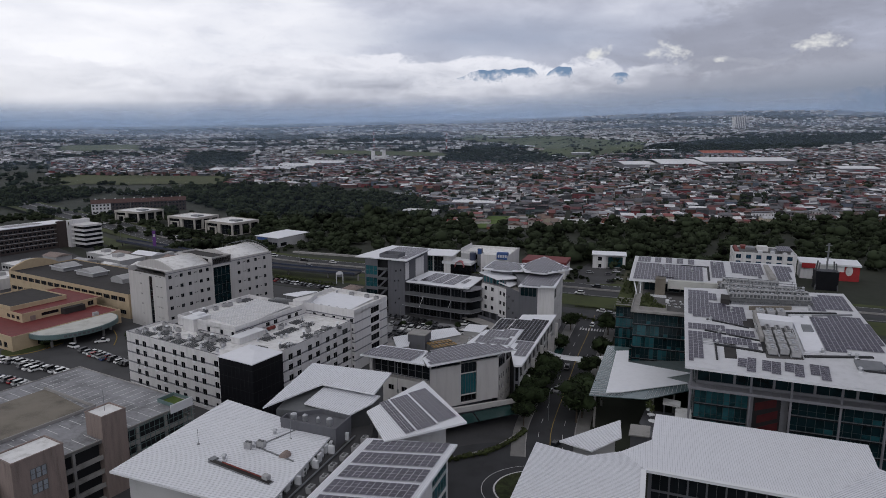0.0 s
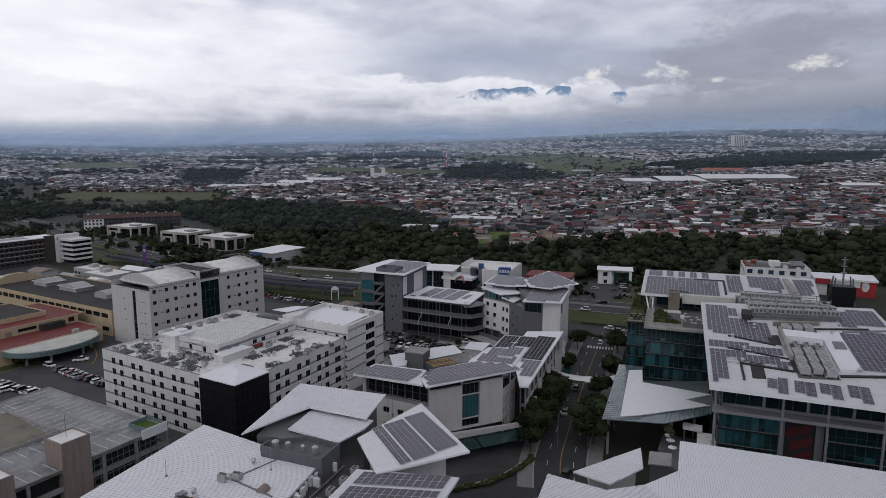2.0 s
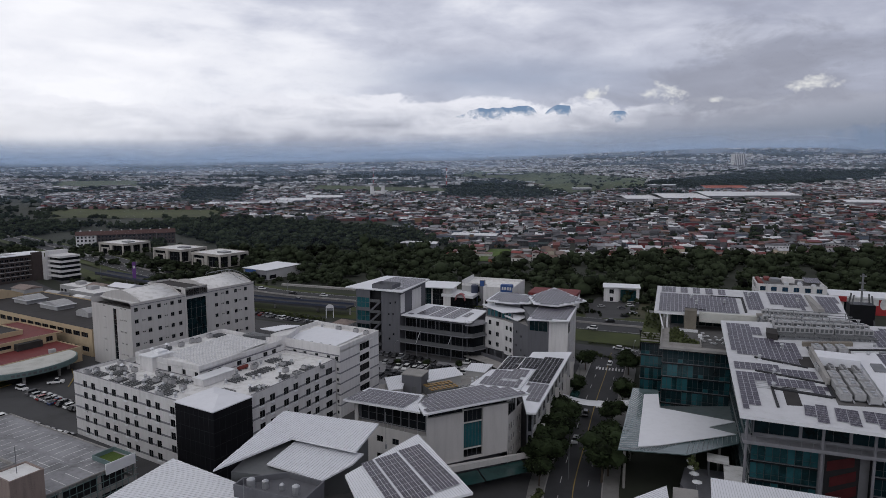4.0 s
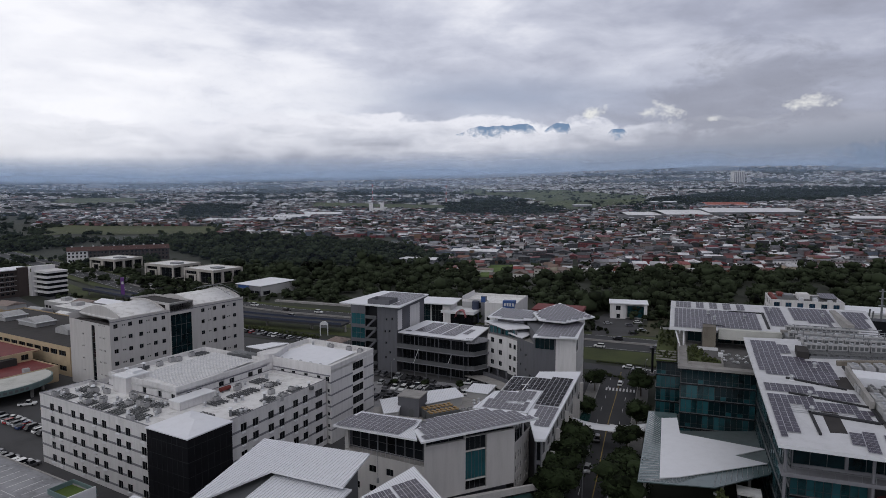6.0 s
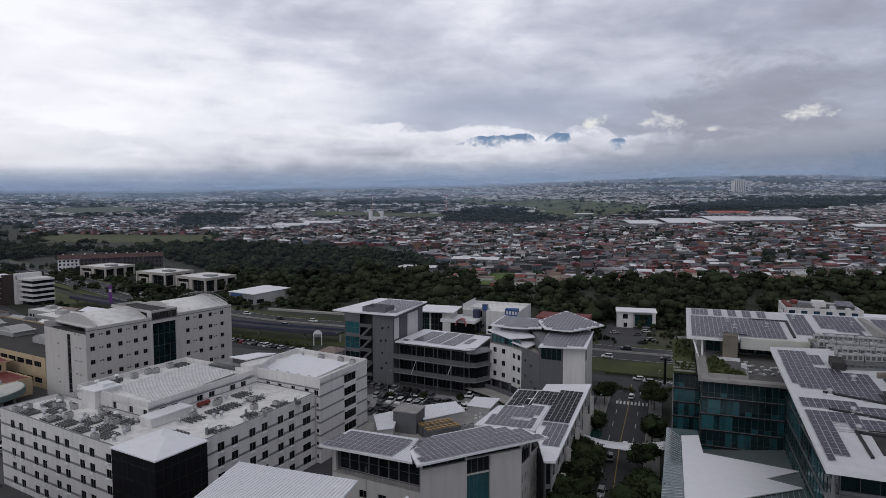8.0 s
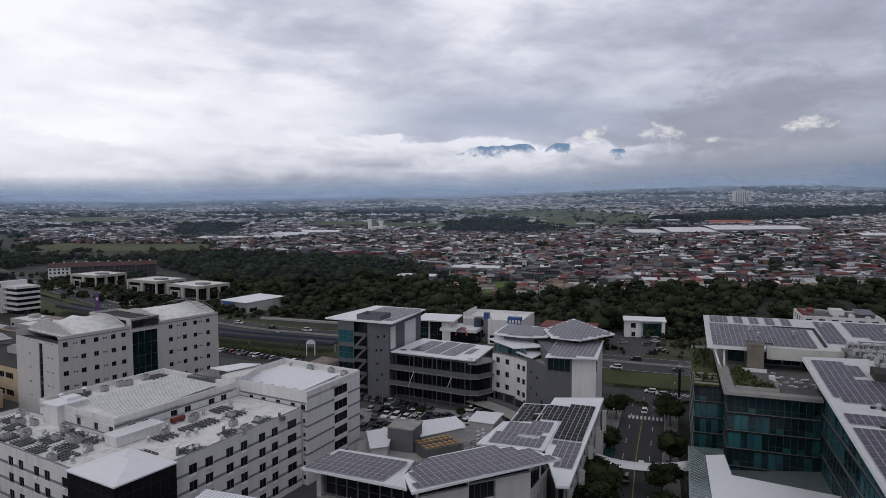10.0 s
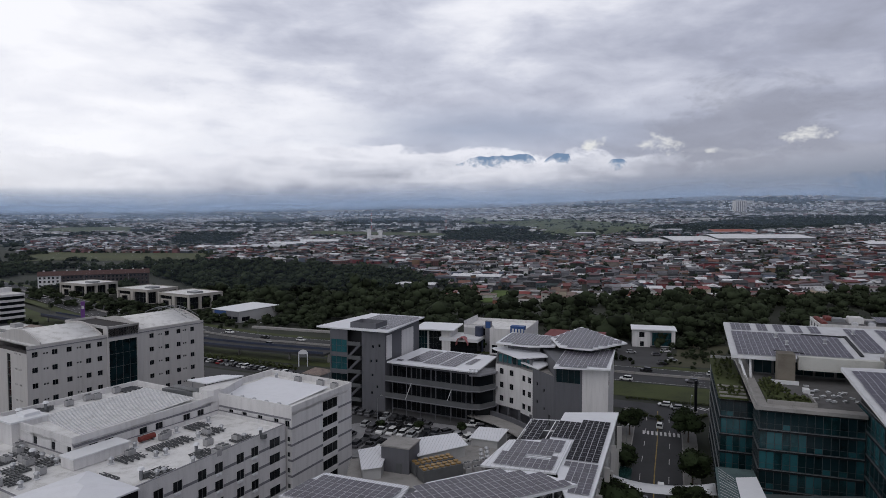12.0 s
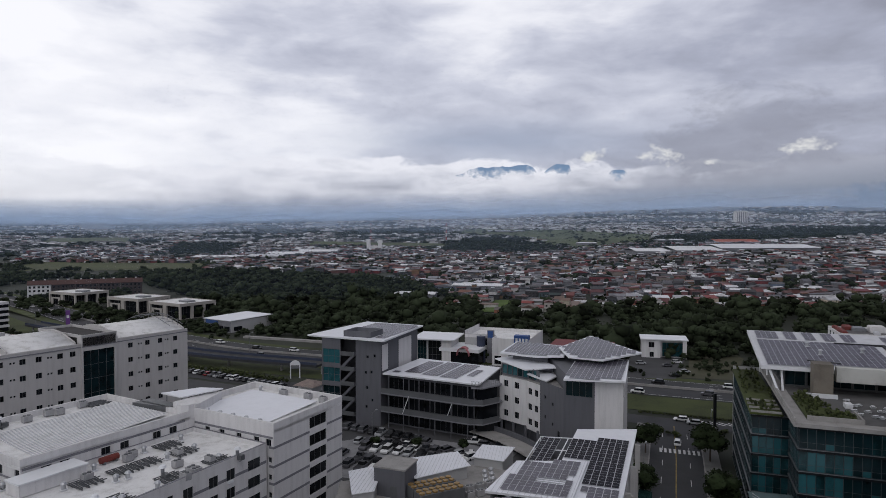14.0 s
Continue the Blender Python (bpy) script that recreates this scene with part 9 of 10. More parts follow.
def ico(sub):
    bm = bmesh.new()
    bmesh.ops.create_icosphere(bm, subdivisions=sub, radius=1)
    v = np.array([p.co[:] for p in bm.verts])
    f = np.array([[q.index for q in p.verts] for p in bm.faces])
    bm.free()
    return v, f


ICO1, ICO2 = ico(1), ico(2)


def crown_arrays(rng, lumps=5, leaves=70, leaf=0.16, core=ICO1):
    """A crown about 1 wide and 1 high: lumpy core and many leaf clumps standing off it, with gaps."""
    V, T, n = [], [], 0
    cs = []
    for i in range(lumps):
        a, r = rng.uniform(0, 6.283), rng.uniform(0.05, 0.30)
        c = np.array([r * math.cos(a), r * math.sin(a), rng.uniform(-0.2, 0.22)])
        s = rng.uniform(0.17, 0.28)
        cs.append((c, s))
        v = core[0] * s * np.array([1, 1, 0.8]) * rng.uniform(0.72, 1.12, (len(core[0]), 1)) + c
        V.append(v)
        T.append(core[1] + n)
        n += len(v)
    for i in range(leaves):
        c, s = cs[rng.integers(len(cs))]
        d = rng.normal(size=3)
        d /= np.linalg.norm(d)
        p = c + d * s * rng.uniform(0.85, 1.3) * np.array([1, 1, 0.85])
        a, b = rng.normal(size=3), rng.normal(size=3)
        a /= np.linalg.norm(a)
        b -= a * a.dot(b)
        b /= np.linalg.norm(b)
        k = leaf * rng.uniform(0.5, 1.1)
        V.append(np.array([p - a * k * 0.5, p + b * k * 0.4, p + a * k * 0.5, p - b * k * 0.35]))
        T.append(np.array([[0, 1, 2], [0, 2, 3]]) + n)
        n += 4
    return np.concatenate(V), np.concatenate(T)


def scatter(name, places, kinds, mats, label, category, rng, smooth=False):
    """Many alike plants as one object: places are rows of x, y, z, width, height."""
    V, T, n = [], [], 0
    for x, y, z, w, h in places:
        v, t = kinds[rng.integers(len(kinds))]
        a = rng.uniform(0, 6.283)
        c, s = math.cos(a), math.sin(a)
        q = np.empty_like(v)
        q[:, 0], q[:, 1] = (v[:, 0] * c - v[:, 1] * s) * w + x, (v[:, 0] * s + v[:, 1] * c) * w + y
        q[:, 2] = z + (v[:, 2] + 0.42) * h
        V.append(q)
        T.append(t + n)
        n += len(v)
    ob = new(name, mesh_arrays(name, np.concatenate(V), np.concatenate(T), mats, None, smooth))
    return tagged(ob, label, category, "", "stuff")


def inside(poly, x, y):
    r = False
    for i in range(len(poly)):
        (x0, y0), (x1, y1) = poly[i - 1], poly[i]
        if (y0 > y) != (y1 > y) and x < (x1 - x0) * (y - y0) / (y1 - y0) + x0:
            r = not r
    return r


FOREST = [(-170, 565), (-112, 478), (-50, 424), (-10, 405), (64, 372), (120, 352), (165, 345), (250, 305), (400, 250), (620, 180),
          (760, 420), (420, 552), (300, 548), (180, 552), (120, 540), (60, 528), (20, 545), (-20, 585), (-60, 690), (-150, 800), (-260, 850), (-330, 790), (-255, 700)]
rng = np.random.default_rng(5)
CROWNS = [crown_arrays(rng, 8, 84, 0.13) for i in range(7)]
SMALL = [crown_arrays(rng, 3, 24, 0.25) for i in range(4)]
TINY = [crown_arrays(rng, 2, 14, 0.3) for i in range(4)]
FIELDS = [[(-583, 970), (-329, 955), (-340, 1040), (-387, 1127), (-661, 1135), (-640, 1040)], [(24, 549), (50, 543), (70, 634), (46, 637)], [(-378, 1786), (9, 1644), (10, 1895), (-405, 2085)],
          [(41, 2854), (132, 3269), (566, 3007), (740, 2331), (524, 1707), (293, 1505), (273, 1791), (287, 2266)], [(-1203, 1985), (-928, 1986), (-1212, 2576), (-1451, 2452)]]
WOODS = [[(1, 1481), (1, 1992), (160, 2411), (266, 2177), (264, 1735), (264, 1421), (206, 1360)], [(-415, 2604), (-464, 3257), (1, 3575), (1, 2705)], [(395, 1330), (640, 1345), (560, 1480), (430, 1560)],
         [(480, 1610), (648, 2045), (1159, 2589), (2028, 2976), (1575, 2319), (917, 1727), (615, 1560)], [(-760, 700), (-520, 819), (-900, 1500), (-1300, 1300)], [(-525, 1244), (-420, 1300), (-560, 1900), (-781, 1985)],
         [(-420, 820), (-326, 790), (-183, 819), (-230, 924), (-330, 900)], [(-720, 640), (-460, 700), (-440, 860), (-560, 880), (-800, 800)],
         [(-60, 690), (-20, 585), (30, 600), (-30, 770), (-170, 905), (-260, 850), (-150, 800)]]


CLEAR = [(26, 56, 500, 560), (-142, -96, 440, 492), (-24, 52, 350, 408), (62, 140, 340, 392), (150, 250, 318, 372), (40, 76, 350, 374)]


def plant_forest():
    P = []
    for i in range(6200):
        x, y = rng.uniform(-330, 760), rng.uniform(180, 850)
        if inside(FOREST, x, y) and rng.random() < 0.85 and not any(a < x < b and c < y < d for a, b, c, d in CLEAR):
            w = rng.uniform(7, 14) + 9 * rng.random() ** 3
            P.append((x, y, ground_z(x, y) - 0.5, w, w * rng.uniform(0.7, 1.1)))
    for k in (6, 7, 8):
        for i in range(2600 if k < 8 else 900):
            x, y = (rng.uniform(-800, -183), rng.uniform(640, 930)) if k < 8 else (rng.uniform(-260, 30), rng.uniform(585, 905))
            if inside(WOODS[k], x, y):
                w = rng.uniform(7, 14)
                P.append((x, y, ground_z(x, y), w, w * rng.uniform(0.75, 1.1)))
    for i in range(150):
        # bushes and trees along the pasture's edges
        k = rng.integers(len(FIELDS[0]))
        (x0, y0), (x1, y1) = FIELDS[0][k - 1], FIELDS[0][k]
        u, w = rng.random(), rng.uniform(4, 13)
        x, y = x0 + (x1 - x0) * u + rng.normal() * 7, y0 + (y1 - y0) * u + rng.normal() * 7
        P.append((x, y, ground_z(x, y) - 0.5, w, w * rng.uniform(0.6, 0.9)))
    for i in range(110):
        # planting between the pavilions and the highway
        x = rng.uniform(-320, -118)
        w = rng.uniform(3.5, 7.5)
        P.append((x, float(np.interp(x, [p[0] for p in HIGHWAY], [p[1] for p in HIGHWAY])) + rng.uniform(21, 33), 0, w, w * rng.uniform(0.7, 1.0)))
    # trees round the offices and along the highway
    for cx, cy, r, n, w0, w1 in ((-177, 427, 5, 5, 9, 14), (-166, 428, 5, 5, 9, 15), (-155, 431, 5, 5, 9, 14), (-254, 518, 12, 9, 5, 8), (-222, 503, 14, 12, 5, 8), (-196, 486, 12, 9, 5, 9), (-160, 466, 10, 9, 6, 9), (-184, 421, 4, 3, 6, 9), (-229, 428, 6, 4, 5, 8),
                                 (-300, 560, 16, 12, 5, 8), (-330, 590, 16, 10, 5, 9), (-396, 584, 24, 24, 6, 10), (-262, 600, 20, 16, 6, 10), (-215, 565, 16, 14, 6, 10), (-168, 530, 16, 18, 7, 11), (-150, 505, 14, 14, 7, 11), (-120, 505, 18, 20, 7, 12),
                                 (-128, 452, 6, 6, 4, 7), (-96, 448, 8, 12, 5, 9), (-80, 436, 10, 14, 5, 10), (-108, 436, 10, 8, 3, 5), (-60, 424, 10, 12, 5, 9), (-340, 640, 26, 26, 5, 10), (-310, 612, 20, 18, 5, 9), (-380, 640, 30, 26, 5, 10), (-285, 640, 20, 20, 6, 10), (110, 372, 10, 8, 4, 7), (128, 384, 14, 16, 5, 9), (100, 395, 16, 14, 6, 10), (62, 366, 8, 8, 4, 7), (122, 350, 10, 9, 1.5, 3), (112, 362, 12, 10, 1.5, 3), (44, 356, 10, 6, 4, 6), (145, 350, 14, 12, 5, 9), (75, 350, 6, 10, 2, 4), (72, 360, 6, 8, 2.5, 5), (101, 343, 9, 12, 1.5, 3), (108, 355, 8, 10, 2, 4), (124, 362, 12, 22, 1.5, 3.5)):
        for i in range(n):
            x, y, w = cx + rng.normal() * r * 0.6, cy + rng.normal() * r * 0.6, rng.uniform(w0, w1)
            P.append((x, y, 0, w, w * rng.uniform(0.75, 1.0)))
    for i in range(520):
        x = rng.uniform(-460, 420)
        y = rng.uniform(230, 760)
        s = [HIGHWAY[j] for j in range(len(HIGHWAY))]
        hy = np.interp(x, [p[0] for p in s], [p[1] for p in s])
        if (-340 < x < -120 and hy + 26 < y < hy + 46) or (x < -340 and hy + 25 < y < hy + 140) or (130 < x and hy + 24 < y < hy + 60 and not 155 < x < 240):
            w = rng.uniform(4, 8)
            P.append((x, y, 0, w, w * rng.uniform(0.8, 1.1)))
    scatter("forest", P, CROWNS, ["foliage"], "dense dark green wood in a river valley", "forest", rng, True)


plant_forest()


def house_arrays(x, y, z, w, d, h, a, kind, panes=False):
    """Walls and roof of a small house; kind 0: gable, 1: lean-to, 2: flat with a rim."""
    hw, hd = w / 2, d / 2
    V = [(-hw, -hd, -2), (hw, -hd, -2), (hw, hd, -2), (-hw, hd, -2), (-hw, -hd, h), (hw, -hd, h), (hw, hd, h), (-hw, hd, h)]
    T = [(0, 1, 5), (0, 5, 4), (1, 2, 6), (1, 6, 5), (2, 3, 7), (2, 7, 6), (3, 0, 4), (3, 4, 7), (4, 5, 6), (4, 6, 7)]
    mi = [0] * 10
    e, r = 0.4, (min(0.2 * w, 2.2) if kind == 0 else min(0.1 * w, 1.2) if kind == 1 else 0.35)
    n = 8
    if kind == 0:
        V += [(-hw - e, -hd - e, h), (0, -hd - e, h + r), (hw + e, -hd - e, h), (hw + e, hd + e, h), (0, hd + e, h + r), (-hw - e, hd + e, h)]
        T += [(n, n + 1, n + 4), (n, n + 4, n + 5), (n + 1, n + 2, n + 3), (n + 1, n + 3, n + 4), (n, n + 2, n + 1), (n + 3, n + 5, n + 4)]
        mi += [1] * 6
    else:
        k = r if kind == 1 else 0.0
        V += [(-hw - e, -hd - e, h + 0.1), (hw + e, -hd - e, h + 0.1 + k), (hw + e, hd + e, h + 0.1 + k), (-hw - e, hd + e, h + 0.1)]
        V += [(-hw - e, -hd - e, h + 0.35), (hw + e, -hd - e, h + 0.35 + k), (hw + e, hd + e, h + 0.35 + k), (-hw - e, hd + e, h + 0.35)]
        T += [(n + i, n + (i + 1) % 4, n + 4 + (i + 1) % 4) for i in range(4)] + [(n + i, n + 4 + (i + 1) % 4, n + 4 + i) for i in range(4)] + [(n + 4, n + 5, n + 6), (n + 4, n + 6, n + 7)]
        mi += [1] * 10
    if panes:
        # dark window and door openings on the street side, a little proud of the wall
        m_ = max(1, int(w / 2.6))
        for i in range(m_):
            for v in ((0.9,) if h < 4 else (0.9, 3.6)):
                u, k = -hw + w * (i + 0.5) / m_, len(V)
                V += [(u - 0.6, -hd - 0.04, v), (u + 0.6, -hd - 0.04, v), (u + 0.6, -hd - 0.04, v + 1.25), (u - 0.6, -hd - 0.04, v + 1.25)]
                T += [(k, k + 1, k + 2), (k, k + 2, k + 3)]
                mi += [2, 2]
    c, s = math.cos(a), math.sin(a)
    V = [(vx * c - vy * s + x, vx * s + vy * c + y, vz + z) for vx, vy, vz in V]
    return V, T, mi


M["house_wall"] = palette_material("house_walls", [(0.18, 0.175, 0.19), (0.04, 0.04, 0.043), (0.22, 0.185, 0.165), (0.08, 0.08, 0.087), (0.14, 0.062, 0.057), (0.74, 0.73, 0.75), (0.075, 0.083, 0.094), (0.035, 0.035, 0.038), (0.40, 0.39, 0.40), (0.19, 0.045, 0.05), (0.60, 0.58, 0.58), (0.19, 0.12, 0.075), (0.055, 0.085, 0.092), (0.24, 0.12, 0.125), (0.13, 0.16, 0.21), (0.055, 0.054, 0.056)])
M["house_roof"] = palette_material("house_roofs", [(0.125, 0.125, 0.138), (0.09, 0.036, 0.037), (0.33, 0.33, 0.36), (0.04, 0.038, 0.041), (0.08, 0.078, 0.085), (0.17, 0.036, 0.042), (0.82, 0.82, 0.84), (0.05, 0.048, 0.053), (0.11, 0.06, 0.058), (0.19, 0.188, 0.204), (0.14, 0.078, 0.076), (0.60, 0.61, 0.63), (0.035, 0.034, 0.037), (0.055, 0.075, 0.075), (0.14, 0.137, 0.153), (0.82, 0.82, 0.84), (0.07, 0.07, 0.077), (0.28, 0.28, 0.305), (0.18, 0.06, 0.058), (0.72, 0.72, 0.745), (0.10, 0.098, 0.108), (0.19, 0.08, 0.055)], 0.6)
M["far_wall"] = palette_material("far_walls", [(0.62, 0.61, 0.62), (0.20, 0.195, 0.20), (0.78, 0.78, 0.79), (0.14, 0.13, 0.13), (0.40, 0.38, 0.37)])
M["far_roof"] = palette_material("far_roofs", [(0.24, 0.24, 0.26), (0.20, 0.09, 0.08), (0.80, 0.80, 0.82), (0.14, 0.14, 0.145), (0.50, 0.51, 0.53), (0.82, 0.82, 0.84), (0.14, 0.13, 0.13), (0.32, 0.32, 0.34)], 0.6)
M["far_white"] = material("far_white_roof", (0.70, 0.70, 0.72), 0.6, vary=0.1, scale=0.03)
M["orange_roof"] = material("orange_roof", (0.36, 0.09, 0.05), 0.7, vary=0.2, scale=0.05)


def open_here(x, y):
    return any(inside(p, x, y) for p in FIELDS) or any(inside(p, x, y) for p in WOODS)


def a_house(x, y, w, d, h, a, kind):
    """One of the nearest houses, a thing with its walls, roof, door and windows."""
    V, T, mi = house_arrays(0, 0, 0, w, d, h, 0, kind)
    t = thing("house", x, y, ground_z(x, y), math.degrees(a), "small house with a metal roof in a dense town", "house", "houses of the town front")
    for nm, k, mats in (("wall", 0, rng.choice(5)), ("roof", 1, rng.choice(8))):
        idx = sorted({i for t_, m_ in zip(T, mi) if m_ == k for i in t_})
        re = {o: i for i, o in enumerate(idx)}
        mesh = mesh_arrays(nm, [V[i] for i in idx], [tuple(re[i] for i in t_) for t_, m_ in zip(T, mi) if m_ == k], [("hw%d" if k == 0 else "hr%d") % mats])
        link_mesh(nm, mesh, t)
    n = max(1, int(w / 3))
    for i in range(n if y < 565 else 0):
        for v in ((1.0,) if h < 4 else (1.0, 3.8)):
            if i == n - 1 and v == 1.0:
                link_mesh("door", pane_mesh(1.0, 2.0, "dark", 1, 1), t, Matrix.Translation((-w / 2 + w * (i + 0.5) / n - 0.5, -d / 2 - 0.03, 0.02)))
            else:
                link_mesh("window", pane_mesh(1.3, 1.2, "glass", 1, 1), t, Matrix.Translation((-w / 2 + w * (i + 0.5) / n - 0.65, -d / 2 - 0.03, v)))


for i_, c_ in enumerate([(0.40, 0.385, 0.36), (0.22, 0.215, 0.21), (0.45, 0.40, 0.32), (0.30, 0.13, 0.09), (0.55, 0.54, 0.52)]):
    M["hw%d" % i_] = material("house_wall_%s" % "abcde"[i_], c_, 0.9, vary=0.15, scale=0.3, per_object=0.3)
for i_, c_ in enumerate([(0.24, 0.235, 0.24), (0.14, 0.05, 0.045), (0.36, 0.36, 0.38), (0.11, 0.095, 0.09), (0.19, 0.035, 0.03), (0.55, 0.55, 0.57), (0.15, 0.10, 0.08), (0.28, 0.27, 0.27)]):
    M["hr%d" % i_] = material("house_roof_%s" % "abcdefgh"[i_], c_, 0.6, vary=0.2, scale=0.25, per_object=0.3)


def town():
    V, T, Mi, n = [], [], [], 0
    trees, near = [], []
    a0 = radians(-14)
    ca, sa = math.cos(a0), math.sin(a0)

    def add(*house):
        nonlocal n
        vv, tt, mm = house_arrays(*house)
        V.extend(vv)
        T.extend(tuple(i + n for i in t) for t in tt)
        Mi.extend(mm)
        n += len(vv)

    for row_ in range(-10, 145):
        v = 520 + row_ * 10.4
        if row_ % 6 == 5:
            continue
        u = -1300.0
        while u < 1500:
            w = rng.uniform(5.5, 11.5) if rng.random() < 0.9 else rng.uniform(14, 27)
            u += w + (rng.uniform(-0.3, 1.6) if rng.random() < 0.82 else rng.uniform(3, 10))
            if int((u + 3000) / 110) != int((u + 3000 - w) / 110):
                u += 7
            x, y = (u - w / 2) * ca - v * sa, (u - w / 2) * sa + v * ca
            # the streets bend with the ground
            bend = noise.noise(Vector((x / 210, y / 260, 4.1)))
            x, y = x + 9 * noise.noise(Vector((x / 160, y / 120, 8.0))), y + 26 * bend + rng.uniform(-1.6, 1.6)
            if y < 540 or y > 1750 or abs(x) > 0.85 * y or inside(FOREST, x, y) or (322 < x < 700 and 1150 < y < 1330):
                continue
            if (x < -60 and y < 900 + 0.2 * abs(x)) or open_here(x, y):
                continue
            if rng.random() < 0.15 + 0.8 * max(0.0, noise.noise(Vector((x / 60, y / 90, 1.7))) - 0.12):
                for q in range(2):
                    s_ = rng.uniform(5, 13)
                    trees.append((x + rng.uniform(-5, 5), y + rng.uniform(-4, 4), ground_z(x, y) - 0.5, s_, s_ * rng.uniform(0.7, 1.0)))
                continue
            h = float(rng.choice([2.8, 2.9, 3.1, 3.4, 5.6, 6.2])) * rng.uniform(0.9, 1.12)
            d = rng.uniform(7.5, 11.5)
            a, kind = a0 + 0.5 * bend + rng.normal() * 0.08, int(rng.choice([0, 0, 1, 1, 2]))
            wide = w
            if rng.random() < 0.5:
                a, w, d = a + math.pi / 2, d, min(w, 16)
            if y < 700 and len(near) < 60:
                near.append((x, y, w, d, h, a, kind))
                continue
            g_ = ground_z(x, y)
            add(x, y, g_, w, d, h, a, kind, y < 1150)
            for k in range(int(rng.choice([0, 0, 1, 1, 2]))):
                # lean-tos, yards under sheet roofs and upper rooms
                if rng.random() < 0.75:
                    add(x + rng.uniform(-0.4, 0.4) * wide, y + rng.choice([-1, 1]) * rng.uniform(4.5, 6.5), g_, rng.uniform(0.35, 0.8) * wide, rng.uniform(3, 6), h * rng.uniform(0.65, 0.9), a0 + 0.5 * bend + rng.normal() * 0.1, int(rng.choice([0, 1, 1, 2])))
                else:
                    add(x + rng.uniform(-0.2, 0.2) * wide, y, g_, rng.uniform(0.35, 0.6) * wide, d * 0.6, h + 2.6, a0 + 0.5 * bend, 1)
    for p in near:
        a_house(*p)
    ob = new("town_houses", mesh_arrays("town_houses", V, T, ["house_wall", "house_roof", "dark"], Mi))
    tagged(ob, "dense low houses with grey and rusty red metal roofs", "houses", "", "stuff")
    scatter("town_trees", trees, SMALL[:2] + TINY, ["foliage"], "small dark trees between the houses", "trees", rng)


def far_city():
    V, T, Mi, n = [], [], [], 0
    trees = []
    for i in range(30000):
        y = 1500 + 3400 * rng.random() ** 1.1
        x = rng.uniform(-0.8, 0.8) * y
        if any(inside(p, x, y) for p in FIELDS):
            continue
        wood = any(inside(p, x, y) for p in WOODS)
        k = noise.noise(Vector((x / 420, y / 300, 3.3))) + 0.5 * noise.noise(Vector((x / 130, y / 110, 7.7)))
        ridge = -0.07 < x / y < 0.2 and y > 3300
        if wood or (k < (-0.02 if x > 0.05 * y else 0.04) and not ridge) or rng.random() < (0.2 if ridge else 0.36):
            if (wood and rng.random() < 0.4) or rng.random() < 0.36:
                w = rng.uniform(12, 34) * (0.7 + y / 4000)
                trees.append((x, y, ground_z(x, y), w, w * rng.uniform(0.25, 0.45) * (1.0 if y < 3000 else 0.45)))
            continue
        w = rng.uniform(6, 16) * (0.7 + y / 5000) if rng.random() < 0.96 else rng.uniform(35, 90)
        vv, tt, mm = house_arrays(x, y, ground_z(x, y), w, rng.uniform(8, 18), rng.uniform(3, 8) * (0.7 + y / 5000) * (1.0 if y < 3000 else 0.7), rng.uniform(-0.9, 0.6), int(rng.choice([0, 1, 2])))
        V += vv
        T += [tuple(i + n for i in t) for t in tt]
        Mi += mm
        n += len(vv)
    for p in WOODS[:6]:
        x0, x1, y0, y1 = min(q[0] for q in p), max(q[0] for q in p), min(q[1] for q in p), max(q[1] for q in p)
        for i in range(int((x1 - x0) * (y1 - y0) / 1100)):
            x, y = rng.uniform(x0, x1), rng.uniform(y0, y1)
            if inside(p, x, y) and noise.noise(Vector((x / 70, y / 120, 2.2))) > -0.06:
                w = rng.uniform(12, 28)
                trees.append((x, y, ground_z(x, y), w, w * rng.uniform(0.4, 0.75)))
    # lines of trees on the pastures
    for i in range(1000):
        x, y = rng.uniform(40, 740), rng.uniform(1510, 3260)
        if inside(FIELDS[3], x, y) and noise.noise(Vector((x / 90, y / 70, 5.2))) > 0.05:
            w = rng.uniform(8, 20)
            trees.append((x, y, ground_z(x, y) + 1, w, w * rng.uniform(0.5, 0.9)))
    ob = new("far_houses", mesh_arrays("far_houses", V, T, ["far_wall", "far_roof"], Mi))
    tagged(ob, "distant pale houses scattered over the valley", "houses", "", "stuff")
    scatter("far_woods", trees, TINY, ["far_foliage"], "distant dark woods and hedges", "trees", rng, True)


